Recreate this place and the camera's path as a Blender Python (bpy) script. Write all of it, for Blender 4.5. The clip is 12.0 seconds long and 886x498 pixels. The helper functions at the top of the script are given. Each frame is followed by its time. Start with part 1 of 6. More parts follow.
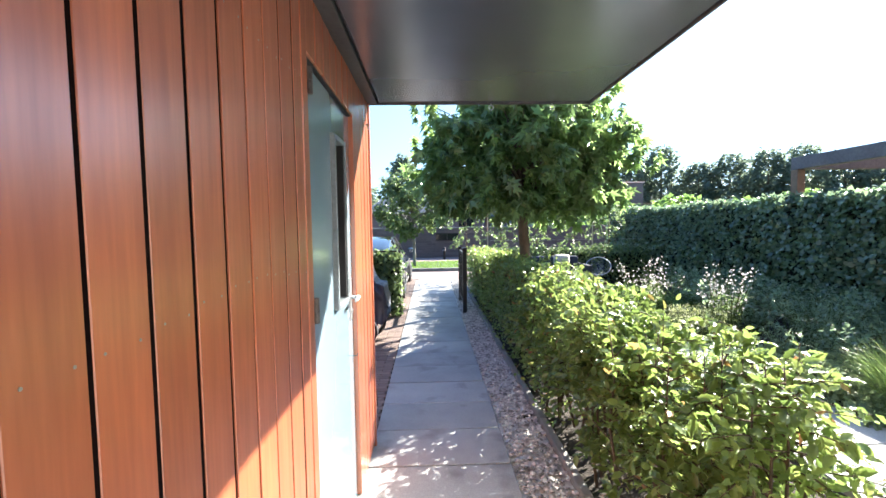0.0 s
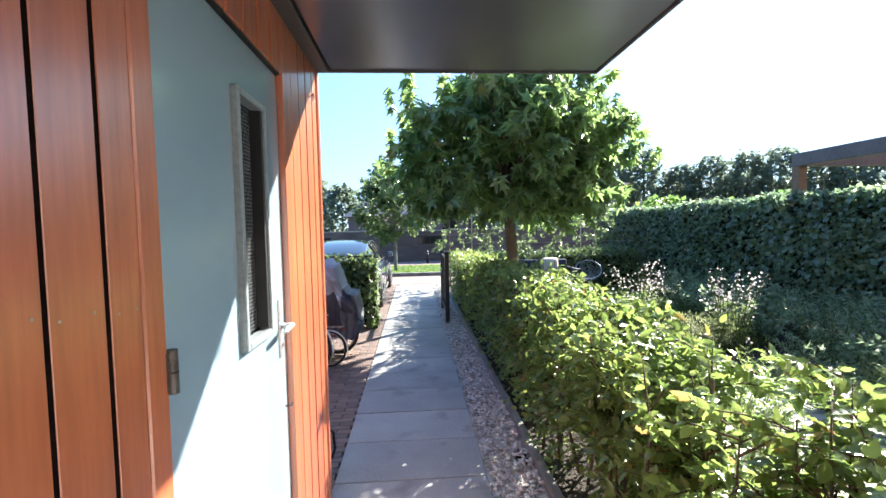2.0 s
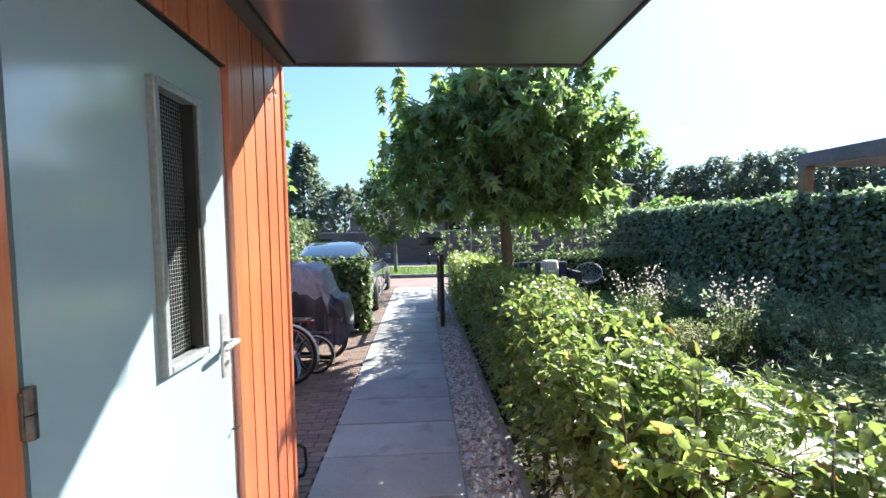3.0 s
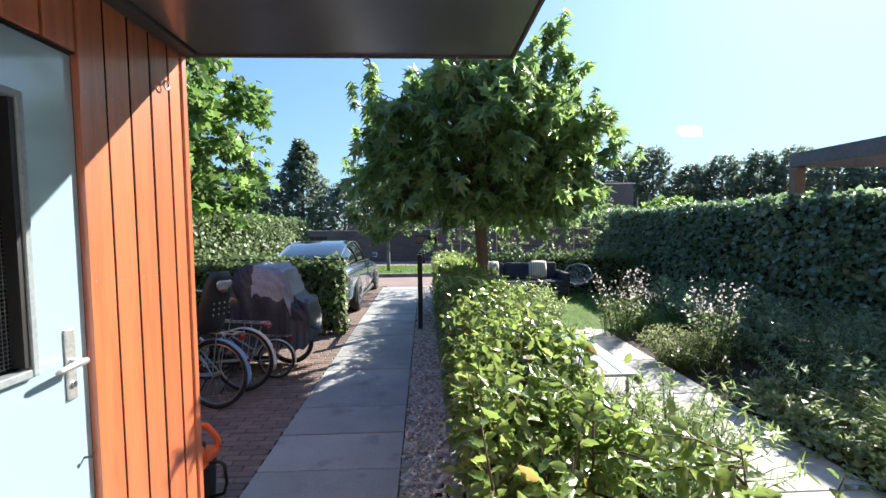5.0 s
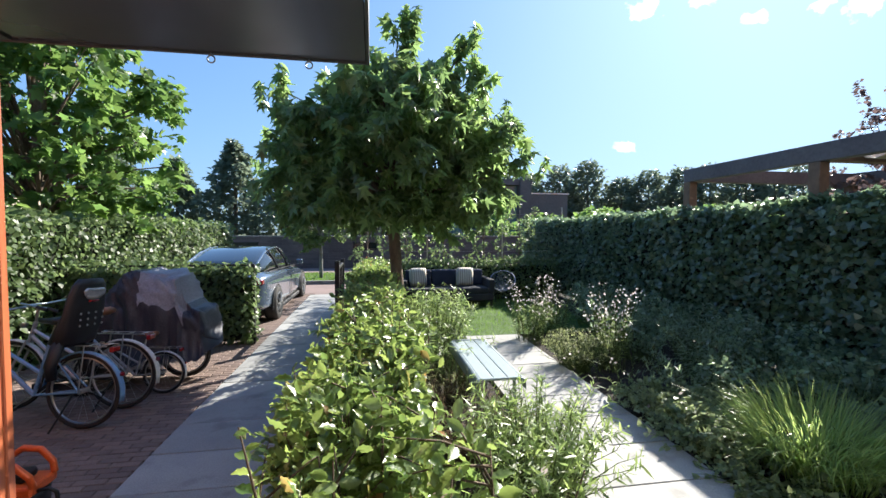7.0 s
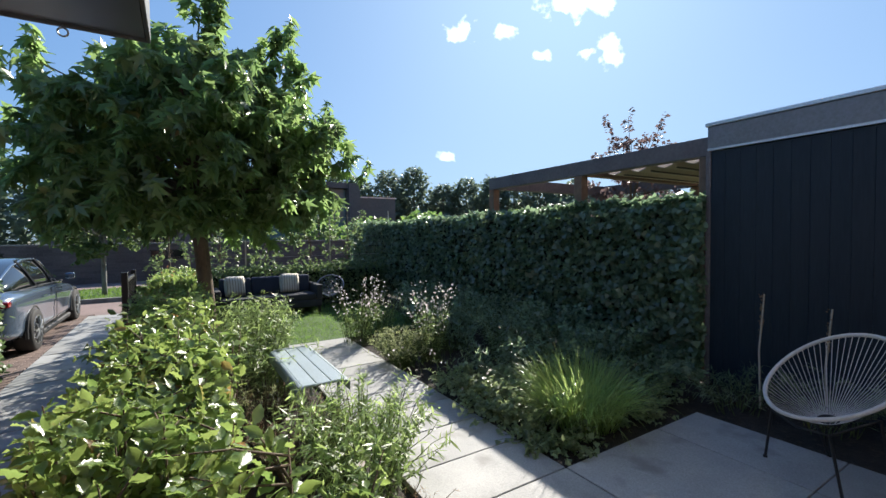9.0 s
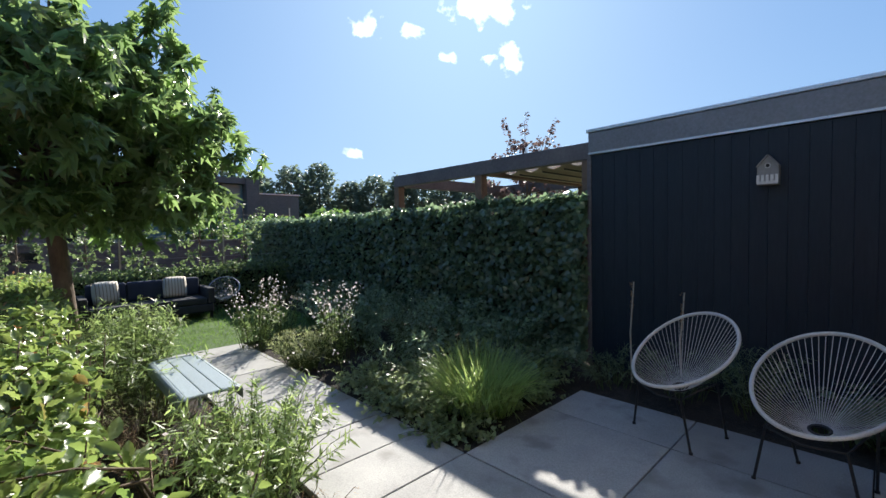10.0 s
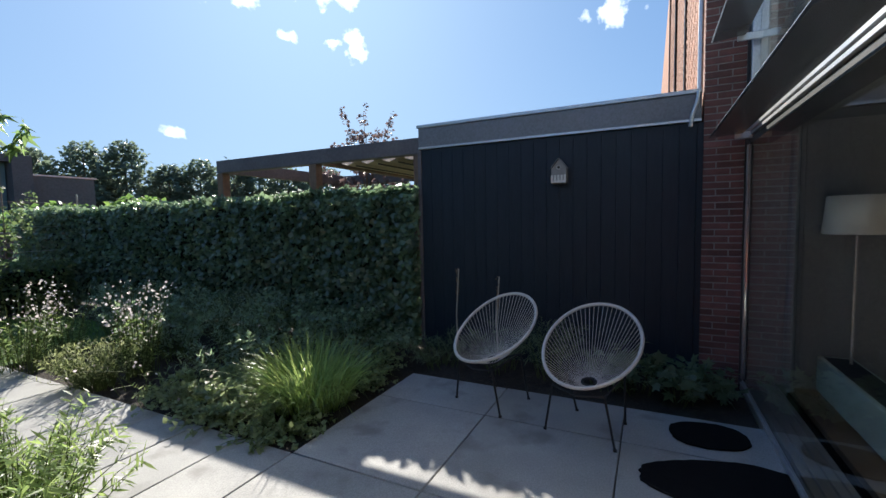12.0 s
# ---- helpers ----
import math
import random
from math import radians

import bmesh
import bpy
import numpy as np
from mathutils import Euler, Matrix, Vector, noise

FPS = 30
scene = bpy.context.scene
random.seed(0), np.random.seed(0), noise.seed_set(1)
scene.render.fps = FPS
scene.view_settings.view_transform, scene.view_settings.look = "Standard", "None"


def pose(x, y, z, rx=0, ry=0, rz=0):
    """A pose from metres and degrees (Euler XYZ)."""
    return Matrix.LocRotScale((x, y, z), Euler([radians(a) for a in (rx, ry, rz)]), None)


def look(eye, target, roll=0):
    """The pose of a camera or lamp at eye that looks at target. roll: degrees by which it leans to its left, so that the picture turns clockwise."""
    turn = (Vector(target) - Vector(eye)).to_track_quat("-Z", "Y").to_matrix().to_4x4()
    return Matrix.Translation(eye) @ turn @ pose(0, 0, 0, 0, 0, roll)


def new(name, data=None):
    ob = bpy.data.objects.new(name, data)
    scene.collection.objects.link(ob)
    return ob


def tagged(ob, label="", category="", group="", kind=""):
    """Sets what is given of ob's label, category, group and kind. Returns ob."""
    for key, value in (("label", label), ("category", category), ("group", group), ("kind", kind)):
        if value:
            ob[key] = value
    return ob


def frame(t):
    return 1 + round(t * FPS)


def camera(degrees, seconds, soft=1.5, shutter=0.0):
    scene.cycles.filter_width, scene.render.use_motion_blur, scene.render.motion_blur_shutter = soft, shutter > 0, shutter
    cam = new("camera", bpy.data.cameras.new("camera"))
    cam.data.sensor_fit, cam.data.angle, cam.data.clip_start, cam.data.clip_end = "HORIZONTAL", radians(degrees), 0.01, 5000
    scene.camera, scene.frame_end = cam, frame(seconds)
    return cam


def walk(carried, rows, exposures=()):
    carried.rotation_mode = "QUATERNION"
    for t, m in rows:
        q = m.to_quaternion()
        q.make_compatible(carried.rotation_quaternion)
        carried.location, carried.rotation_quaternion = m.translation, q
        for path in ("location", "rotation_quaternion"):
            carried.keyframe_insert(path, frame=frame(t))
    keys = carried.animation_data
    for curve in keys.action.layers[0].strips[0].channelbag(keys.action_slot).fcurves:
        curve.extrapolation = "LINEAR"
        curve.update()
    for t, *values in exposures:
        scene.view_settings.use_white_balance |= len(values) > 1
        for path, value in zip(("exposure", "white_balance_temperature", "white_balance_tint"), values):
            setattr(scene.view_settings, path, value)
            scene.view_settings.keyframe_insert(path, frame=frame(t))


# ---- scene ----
cam = camera(92.3, 12.0)
PATH = [
    (0, (0.284, 0.228, 1.594), (0.341, 2.223, 1.477), -0.8),
    (0.5, (0.299, 0.392, 1.582), (0.371, 2.388, 1.463), -0.9),
    (1, (0.31, 0.59, 1.583), (0.407, 2.584, 1.461), -0.9),
    (1.5, (0.344, 0.727, 1.579), (0.463, 2.721, 1.464), -1.1),
    (2, (0.378, 0.86, 1.578), (0.507, 2.853, 1.473), -1.1),
    (2.5, (0.436, 0.952, 1.584), (0.562, 2.946, 1.485), -1.1),
    (3, (0.55, 1.01, 1.597), (0.656, 3.004, 1.495), -1.0),
    (4.8, (0.937, 1.131, 1.631), (1.016, 3.126, 1.518), -0.5),
    (5, (0.989, 1.164, 1.626), (1.07, 3.159, 1.514), -0.6),
    (5.5, (1.086, 1.184, 1.631), (1.183, 3.179, 1.524), -0.4),
    (5.9, (1.198, 1.157, 1.629), (1.323, 3.151, 1.532), -0.6),
    (6, (1.221, 1.164, 1.631), (1.352, 3.157, 1.532), -0.4),
    (6.5, (1.373, 1.137, 1.63), (1.575, 3.125, 1.539), -0.2),
    (7, (1.444, 1.128, 1.617), (1.768, 3.1, 1.537), 0.1),
    (7.2, (1.446, 1.148, 1.62), (1.832, 3.109, 1.539), 0.3),
    (8.8, (1.485, 1.07, 1.588), (2.469, 2.81, 1.534), -0.7),
    (9, (1.513, 1.052, 1.599), (2.563, 2.752, 1.533), -0.7),
    (9.5, (1.541, 1.018, 1.59), (2.763, 2.599, 1.521), -1.1),
    (10, (1.558, 0.993, 1.582), (2.941, 2.435, 1.501), -1.1),
    (10.5, (1.582, 0.955, 1.575), (3.105, 2.248, 1.48), -1.0),
    (11, (1.61, 0.916, 1.569), (3.248, 2.059, 1.461), -1.0),
    (11.5, (1.632, 0.877, 1.575), (3.359, 1.878, 1.452), -1.0),
    (12, (1.639, 0.851, 1.58), (3.432, 1.727, 1.444), -1.1),
]
EXPOSURES = [(0, 3.65), (1.5, 3.56), (2.5, 3.32), (3.2, 3.12), (5.0, 2.8), (6.5, 2.65), (7.2, 2.56), (9.0, 2.2), (12.0, 2.16)]
walk(cam, [(t, look(eye, target, roll)) for t, eye, target, roll in PATH], EXPOSURES)

# ---- world, sun ----
SUN = Vector((1.56, 1.42, 1.36)).normalized()
world = bpy.data.worlds.new("sky")
scene.world = world
world.use_nodes = True
wn, wl = world.node_tree.nodes, world.node_tree.links
wn.clear()
sky = wn.new("ShaderNodeTexSky")
sky.sky_type = "NISHITA"
sky.sun_disc = False
sky.sun_elevation = math.asin(SUN.z)
sky.sun_rotation = math.atan2(SUN.x, SUN.y)
sky.air_density, sky.dust_density, sky.ozone_density = 1.0, 1.2, 1.5
coord = wn.new("ShaderNodeTexCoord")
# small fair-weather clouds, each a direction and a size in radians
CLOUDS = [((1.15, 0.99, 0.80), 0.105), ((1.02, 0.99, 0.81), 0.06), ((0.668, 0.99, 0.564), 0.052), ((0.826, 0.99, 0.593), 0.036),
          ((1.29, 0.99, 0.665), 0.036), ((1.33, 0.99, 0.63), 0.042), ((1.21, 0.99, 0.62), 0.026), ((0.977, 0.99, 0.555), 0.026),
          ((2.9, 0.99, 0.42), 0.05), ((0.62, 0.99, 0.21), 0.03), ((6.0, 0.5, 2.6), 0.06), ((-1.2, 0.8, 0.9), 0.05)]
puff = wn.new("ShaderNodeTexNoise")
puff.inputs["Scale"].default_value, puff.inputs["Detail"].default_value = 30, 10
wl.new(coord.outputs["Generated"], puff.inputs["Vector"])
cover = None
for way, size in CLOUDS:
    d = Vector(way).normalized()
    away = wn.new("ShaderNodeVectorMath")
    away.operation = "SUBTRACT"
    away.inputs[1].default_value = d
    wl.new(coord.outputs["Generated"], away.inputs[0])
    flat = wn.new("ShaderNodeVectorMath")
    flat.operation = "MULTIPLY"
    flat.inputs[1].default_value = (1, 1, 2.0)
    wl.new(away.outputs[0], flat.inputs[0])
    dist = wn.new("ShaderNodeVectorMath")
    dist.operation = "LENGTH"
    wl.new(flat.outputs[0], dist.inputs[0])
    rel = wn.new("ShaderNodeMath")
    rel.operation = "DIVIDE"
    rel.inputs[1].default_value = size * 0.62
    wl.new(dist.outputs["Value"], rel.inputs[0])
    if cover is None:
        cover = rel
    else:
        least = wn.new("ShaderNodeMath")
        least.operation = "MINIMUM"
        wl.new(cover.outputs[0], least.inputs[0])
        wl.new(rel.outputs[0], least.inputs[1])
        cover = least
ragged = wn.new("ShaderNodeMath")
ragged.operation = "MULTIPLY_ADD"
ragged.inputs[1].default_value, ragged.inputs[2].default_value = 4.6, -1.9
wl.new(puff.outputs["Fac"], ragged.inputs[0])
total = wn.new("ShaderNodeMath")
total.operation = "ADD"
wl.new(cover.outputs[0], total.inputs[0])
wl.new(ragged.outputs[0], total.inputs[1])
ramp = wn.new("ShaderNodeMapRange")
ramp.inputs["From Min"].default_value, ramp.inputs["From Max"].default_value = 1.5, -0.1
wl.new(total.outputs[0], ramp.inputs["Value"])
# the glow round the sun levels off
def vec(op, a, b):
    node = wn.new("ShaderNodeVectorMath")
    node.operation = op
    for socket, v in zip(node.inputs, (a, b)):
        if isinstance(v, tuple):
            socket.default_value = v
        else:
            wl.new(v, socket)
    return node.outputs[0]


soft_sky = vec("DIVIDE", vec("MULTIPLY", sky.outputs[0], (1.17, 1.72, 2.4)), vec("ADD", sky.outputs[0], (4.6, 4.4, 3.8)))
mixc = wn.new("ShaderNodeMix")
mixc.data_type = "RGBA"
mixc.inputs["B"].default_value = (4.6, 4.8, 5.1, 1)
wl.new(ramp.outputs[0], mixc.inputs["Factor"])
wl.new(soft_sky, mixc.inputs["A"])
back = wn.new("ShaderNodeBackground")
back.inputs["Strength"].default_value = 0.13
wl.new(mixc.outputs["Result"], back.inputs["Color"])
wout = wn.new("ShaderNodeOutputWorld")
wl.new(back.outputs[0], wout.inputs["Surface"])
sun = new("sun", bpy.data.lights.new("sun", "SUN"))
sun.data.energy, sun.data.angle, sun.data.color = 2.15, radians(0.55), (1.0, 0.94, 0.84)
sun.matrix_world = look(SUN * 60, (0, 0, 0))

# ---- helpers and materials ----
def thing(name, label="", category="", at=(0, 0, 0), turn=0.0, group="", kind=""):
    ob = new(name)
    ob.empty_display_size = 0.1
    ob.location, ob.rotation_euler = at, (0, 0, radians(turn))
    return tagged(ob, label, category, group, kind)


def part(name, bm, material, parent=None, label="", smooth=False):
    me = bpy.data.meshes.new(name)
    bmesh.ops.recalc_face_normals(bm, faces=bm.faces[:])
    bm.to_mesh(me)
    bm.free()
    me.materials.append(material)
    if smooth:
        me.shade_smooth()
    ob = new(name, me)
    ob.parent = parent
    return tagged(ob, label)


def raw(name, verts, faces, material, parent=None, label="", smooth=False):
    me = bpy.data.meshes.new(name)
    me.from_pydata([tuple(v) for v in verts], [], faces)
    me.materials.append(material)
    if smooth:
        me.shade_smooth()
    ob = new(name, me)
    ob.parent = parent
    return tagged(ob, label)


def box(x0, x1, y0, y1, z0, z1, bevel=0.0, bm=None, seg=1):
    b = bmesh.new()
    bmesh.ops.create_cube(b, size=1, matrix=Matrix.Translation(((x0 + x1) / 2, (y0 + y1) / 2, (z0 + z1) / 2)) @ Matrix.Diagonal((abs(x1 - x0), abs(y1 - y0), abs(z1 - z0), 1)))
    if bevel > 0:
        bmesh.ops.bevel(b, geom=b.edges[:], offset=bevel, segments=seg, affect="EDGES", profile=0.6)
    return join(bm, b)


def join(bm, b):
    if bm is None:
        return b
    me = bpy.data.meshes.new("tmp")
    b.to_mesh(me)
    b.free()
    bm.from_mesh(me)
    bpy.data.meshes.remove(me)
    return bm


def tube(points, r, n=8, bm=None, closed=False):
    """A round bar along points; r: one radius, or one for each point."""
    bm = bm or bmesh.new()
    pts = [Vector(p) for p in points]
    rs = r if isinstance(r, (list, tuple)) else [r] * len(pts)
    rings, side = [], None
    for i, p in enumerate(pts):
        a = pts[(i - 1) % len(pts)] if closed or i else p
        b = pts[(i + 1) % len(pts)] if closed or i < len(pts) - 1 else p
        t = (b - a).normalized() if (b - a).length > 1e-9 else Vector((0, 0, 1))
        if side is None:
            side = t.orthogonal().normalized()
        side = side - t * side.dot(t)
        side = side.normalized() if side.length > 1e-6 else t.orthogonal().normalized()
        up = t.cross(side)
        rings.append([bm.verts.new(p + (side * math.cos(k * math.tau / n) + up * math.sin(k * math.tau / n)) * rs[i]) for k in range(n)])
    m = len(rings)
    for i in range(m if closed else m - 1):
        for k in range(n):
            bm.faces.new((rings[i][k], rings[i][(k + 1) % n], rings[(i + 1) % m][(k + 1) % n], rings[(i + 1) % m][k]))
    if not closed:
        bm.faces.new(rings[0][::-1])
        bm.faces.new(rings[-1])
    return bm


def ring(centre, radius, r, axis="y", n=28, m=6, bm=None, start=0.0, end=360.0):
    """A hoop, or a part of one, in the plane across the axis."""
    full = abs(end - start) >= 359.9
    pts = []
    for k in range(n if full else n + 1):
        a = radians(start + (end - start) * k / n)
        u, v = radius * math.cos(a), radius * math.sin(a)
        off = {"x": (0, u, v), "y": (u, 0, v), "z": (u, v, 0)}[axis]
        pts.append(Vector(centre) + Vector(off))
    return tube(pts, r, m, bm, closed=full)


def lathe(profile, n=24, bm=None, at=(0, 0, 0)):
    bm = bm or bmesh.new()
    rows = [[bm.verts.new(Vector(at) + Vector((max(r, 1e-4) * math.cos(k * math.tau / n), max(r, 1e-4) * math.sin(k * math.tau / n), z))) for k in range(n)] for r, z in profile]
    for a, b in zip(rows, rows[1:]):
        for k in range(n):
            bm.faces.new((a[k], a[(k + 1) % n], b[(k + 1) % n], b[k]))
    bm.faces.new(rows[0][::-1])
    bm.faces.new(rows[-1])
    return bm


def nodes_of(name):
    m = bpy.data.materials.new(name)
    m.use_nodes = True
    return m, m.node_tree.nodes, m.node_tree.links, m.node_tree.nodes["Principled BSDF"]


def pbr(name, c1, c2, scale=4.0, fine=60.0, rough=0.6, metal=0.0, bump=0.15, dist=0.01, stretch=(1, 1, 1), vary=0.0, island=0.0, spots=None, coat=0.0, spec=0.5, rvar=0.12, grit=0.2, coat_rough=0.05, coat_ior=1.5):
    """A surface in two colours that change at two sizes, with fine relief; vary: how far alike pieces differ."""
    m, n, l, b = nodes_of(name)
    tc, mp = n.new("ShaderNodeTexCoord"), n.new("ShaderNodeMapping")
    mp.inputs["Scale"].default_value = stretch
    l.new(tc.outputs["Object"], mp.inputs["Vector"])
    info = n.new("ShaderNodeObjectInfo")
    off = n.new("ShaderNodeVectorMath")
    off.operation = "SCALE"
    off.inputs[0].default_value = (17.3, 31.7, 23.1)
    l.new(info.outputs["Random"], off.inputs["Scale"])
    if vary:
        l.new(off.outputs[0], mp.inputs["Location"])
    big, small = n.new("ShaderNodeTexNoise"), n.new("ShaderNodeTexNoise")
    big.inputs["Scale"].default_value, big.inputs["Detail"].default_value = scale, 5
    small.inputs["Scale"].default_value, small.inputs["Detail"].default_value = fine, 4
    l.new(mp.outputs[0], big.inputs["Vector"])
    l.new(mp.outputs[0], small.inputs["Vector"])
    con = n.new("ShaderNodeMapRange")
    con.inputs["From Min"].default_value, con.inputs["From Max"].default_value = 0.3, 0.7
    l.new(big.outputs["Fac"], con.inputs["Value"])
    mix = n.new("ShaderNodeMix")
    mix.data_type = "RGBA"
    mix.inputs["A"].default_value, mix.inputs["B"].default_value = (*c1, 1), (*c2, 1)
    l.new(con.outputs[0], mix.inputs["Factor"])
    grain = n.new("ShaderNodeMapRange")
    grain.inputs["From Min"].default_value, grain.inputs["From Max"].default_value = 0.25, 0.75
    grain.inputs["To Min"].default_value, grain.inputs["To Max"].default_value = 1 - grit, 1 + grit
    l.new(small.outputs["Fac"], grain.inputs["Value"])
    hsv = n.new("ShaderNodeHueSaturation")
    l.new(mix.outputs["Result"], hsv.inputs["Color"])
    last = grain.outputs[0]
    for amount, src in ((vary, info.outputs["Random"]), (island, n.new("ShaderNodeNewGeometry").outputs["Random Per Island"])):
        if amount:
            r = n.new("ShaderNodeMapRange")
            r.inputs["To Min"].default_value, r.inputs["To Max"].default_value = 1 - amount, 1 + amount
            l.new(src, r.inputs["Value"])
            mul = n.new("ShaderNodeMath")
            mul.operation = "MULTIPLY"
            l.new(last, mul.inputs[0])
            l.new(r.outputs[0], mul.inputs[1])
            last = mul.outputs[0]
    l.new(last, hsv.inputs["Value"])
    colour = hsv.outputs[0]
    if spots:
        sc, sscale, amount = spots
        sn = n.new("ShaderNodeTexNoise")
        sn.inputs["Scale"].default_value, sn.inputs["Detail"].default_value = sscale, 6
        l.new(mp.outputs[0], sn.inputs["Vector"])
        sr = n.new("ShaderNodeMapRange")
        sr.inputs["From Min"].default_value, sr.inputs["From Max"].default_value = 0.56, 0.7
        sr.inputs["To Max"].default_value = amount
        l.new(sn.outputs["Fac"], sr.inputs["Value"])
        sm = n.new("ShaderNodeMix")
        sm.data_type = "RGBA"
        sm.inputs["B"].default_value = (*sc, 1)
        l.new(sr.outputs[0], sm.inputs["Factor"])
        l.new(colour, sm.inputs["A"])
        colour = sm.outputs["Result"]
    l.new(colour, b.inputs["Base Color"])
    rr = n.new("ShaderNodeMapRange")
    rr.inputs["To Min"].default_value, rr.inputs["To Max"].default_value = max(0.02, rough - rvar), min(1, rough + rvar)
    l.new(big.outputs["Fac"], rr.inputs["Value"])
    l.new(rr.outputs[0], b.inputs["Roughness"])
    b.inputs["Metallic"].default_value = metal
    b.inputs["Coat Weight"].default_value = coat
    b.inputs["Coat Roughness"].default_value = coat_rough
    b.inputs["Coat IOR"].default_value = coat_ior
    b.inputs["Specular IOR Level"].default_value = spec
    if bump:
        bp = n.new("ShaderNodeBump")
        bp.inputs["Strength"].default_value, bp.inputs["Distance"].default_value = bump, dist
        l.new(small.outputs["Fac"], bp.inputs["Height"])
        l.new(bp.outputs[0], b.inputs["Normal"])
    return m


def leafy(name, c1, c2, glow=0.45, rough=0.4, third=None, spec=0.5, trans=1.6, single=False):
    """Thin leaves: gloss on top, light that shines through; each leaf a shade of its own."""
    m, n, l, b = nodes_of(name)
    geo = n.new("ShaderNodeNewGeometry")
    ramp = n.new("ShaderNodeValToRGB")
    ramp.color_ramp.elements[0].color, ramp.color_ramp.elements[1].color = (*c1, 1), (*c2, 1)
    if third:
        ramp.color_ramp.elements[1].position = 0.97
        e = ramp.color_ramp.elements.new(1.0)
        e.color = (*third, 1)
    l.new(n.new("ShaderNodeObjectInfo").outputs["Random"] if single else geo.outputs["Random Per Island"], ramp.inputs["Fac"])
    tc, nz = n.new("ShaderNodeTexCoord"), n.new("ShaderNodeTexNoise")
    nz.inputs["Scale"].default_value = 3.0
    l.new(tc.outputs["Object"], nz.inputs["Vector"])
    mr = n.new("ShaderNodeMapRange")
    mr.inputs["From Min"].default_value, mr.inputs["From Max"].default_value = 0.3, 0.7
    mr.inputs["To Min"].default_value, mr.inputs["To Max"].default_value = 0.75, 1.25
    l.new(nz.outputs["Fac"], mr.inputs["Value"])
    hsv = n.new("ShaderNodeHueSaturation")
    l.new(ramp.outputs[0], hsv.inputs["Color"])
    l.new(mr.outputs[0], hsv.inputs["Value"])
    l.new(hsv.outputs[0], b.inputs["Base Color"])
    b.inputs["Roughness"].default_value = rough
    b.inputs["Specular IOR Level"].default_value = spec
    fz = n.new("ShaderNodeTexNoise")
    fz.inputs["Scale"].default_value = 90
    l.new(tc.outputs["Object"], fz.inputs["Vector"])
    bp = n.new("ShaderNodeBump")
    bp.inputs["Strength"].default_value, bp.inputs["Distance"].default_value = 0.25, 0.004
    l.new(fz.outputs["Fac"], bp.inputs["Height"])
    l.new(bp.outputs[0], b.inputs["Normal"])
    tr = n.new("ShaderNodeBsdfTranslucent")
    bright = n.new("ShaderNodeHueSaturation")
    bright.inputs["Value"].default_value, bright.inputs["Hue"].default_value, bright.inputs["Saturation"].default_value = trans * 1.5, 0.485, 0.92
    l.new(hsv.outputs[0], bright.inputs["Color"])
    l.new(bright.outputs[0], tr.inputs["Color"])
    mx = n.new("ShaderNodeMixShader")
    mx.inputs[0].default_value = glow
    l.new(b.outputs[0], mx.inputs[1])
    l.new(tr.outputs[0], mx.inputs[2])
    l.new(mx.outputs[0], n["Material Output"].inputs["Surface"])
    return m


def glass(name, tint=(1, 1, 1), rough=0.0, ior=1.45):
    m, n, l, b = nodes_of(name)
    b.inputs["Base Color"].default_value = (*tint, 1)
    b.inputs["Transmission Weight"].default_value = 1
    b.inputs["Roughness"].default_value = rough
    b.inputs["IOR"].default_value = ior
    return m


M_CEDAR = pbr("stained_softwood", (0.54, 0.155, 0.064), (0.43, 0.115, 0.048), 2.2, 9.0, 0.34, bump=0.05, dist=0.003, stretch=(9, 9, 0.7), vary=0.12, spots=((0.22, 0.05, 0.02), 3.0, 0.25), spec=0.5, coat=1.0, coat_rough=0.27, coat_ior=1.9, grit=0.12)
M_DARKWOOD = pbr("dark_batten", (0.010, 0.004, 0.003), (0.006, 0.003, 0.003), 3, 40, 0.88, spec=0.05, rvar=0.05)
M_DOOR = pbr("grey_blue_door_paint", (0.29, 0.405, 0.475), (0.28, 0.39, 0.46), 0.6, 5, 0.2, grit=0.015, bump=0.0, dist=0.002, rvar=0.06, coat=1.0, coat_rough=0.1, coat_ior=1.7)
M_DOORTRIM = pbr("grey_door_trim", (0.23, 0.26, 0.275), (0.19, 0.22, 0.235), 3, 60, 0.4, bump=0.05, dist=0.002)
M_SOFFIT = pbr("anthracite_sheet", (0.135, 0.155, 0.185), (0.115, 0.135, 0.165), 0.8, 3, 0.22, metal=0.4, bump=0.05, dist=0.015, rvar=0.06, grit=0.06)
M_FASCIA = pbr("anthracite_trim", (0.075, 0.08, 0.085), (0.06, 0.065, 0.07), 2, 40, 0.45, metal=0.2, bump=0.05, dist=0.003)
M_STEEL = pbr("brushed_steel", (0.55, 0.55, 0.54), (0.45, 0.45, 0.45), 6, 120, 0.32, metal=1.0, bump=0.05, dist=0.001)
M_RUSTY = pbr("dull_hinge_steel", (0.13, 0.125, 0.12), (0.08, 0.065, 0.055), 30, 150, 0.5, metal=0.8, bump=0.2, dist=0.001)
M_BLACK = pbr("black_metal", (0.012, 0.012, 0.013), (0.02, 0.02, 0.021), 5, 120, 0.5, bump=0.08, dist=0.002)
M_RUBBER = pbr("black_rubber", (0.014, 0.014, 0.015), (0.03, 0.028, 0.026), 12, 150, 0.8, bump=0.2, dist=0.002)
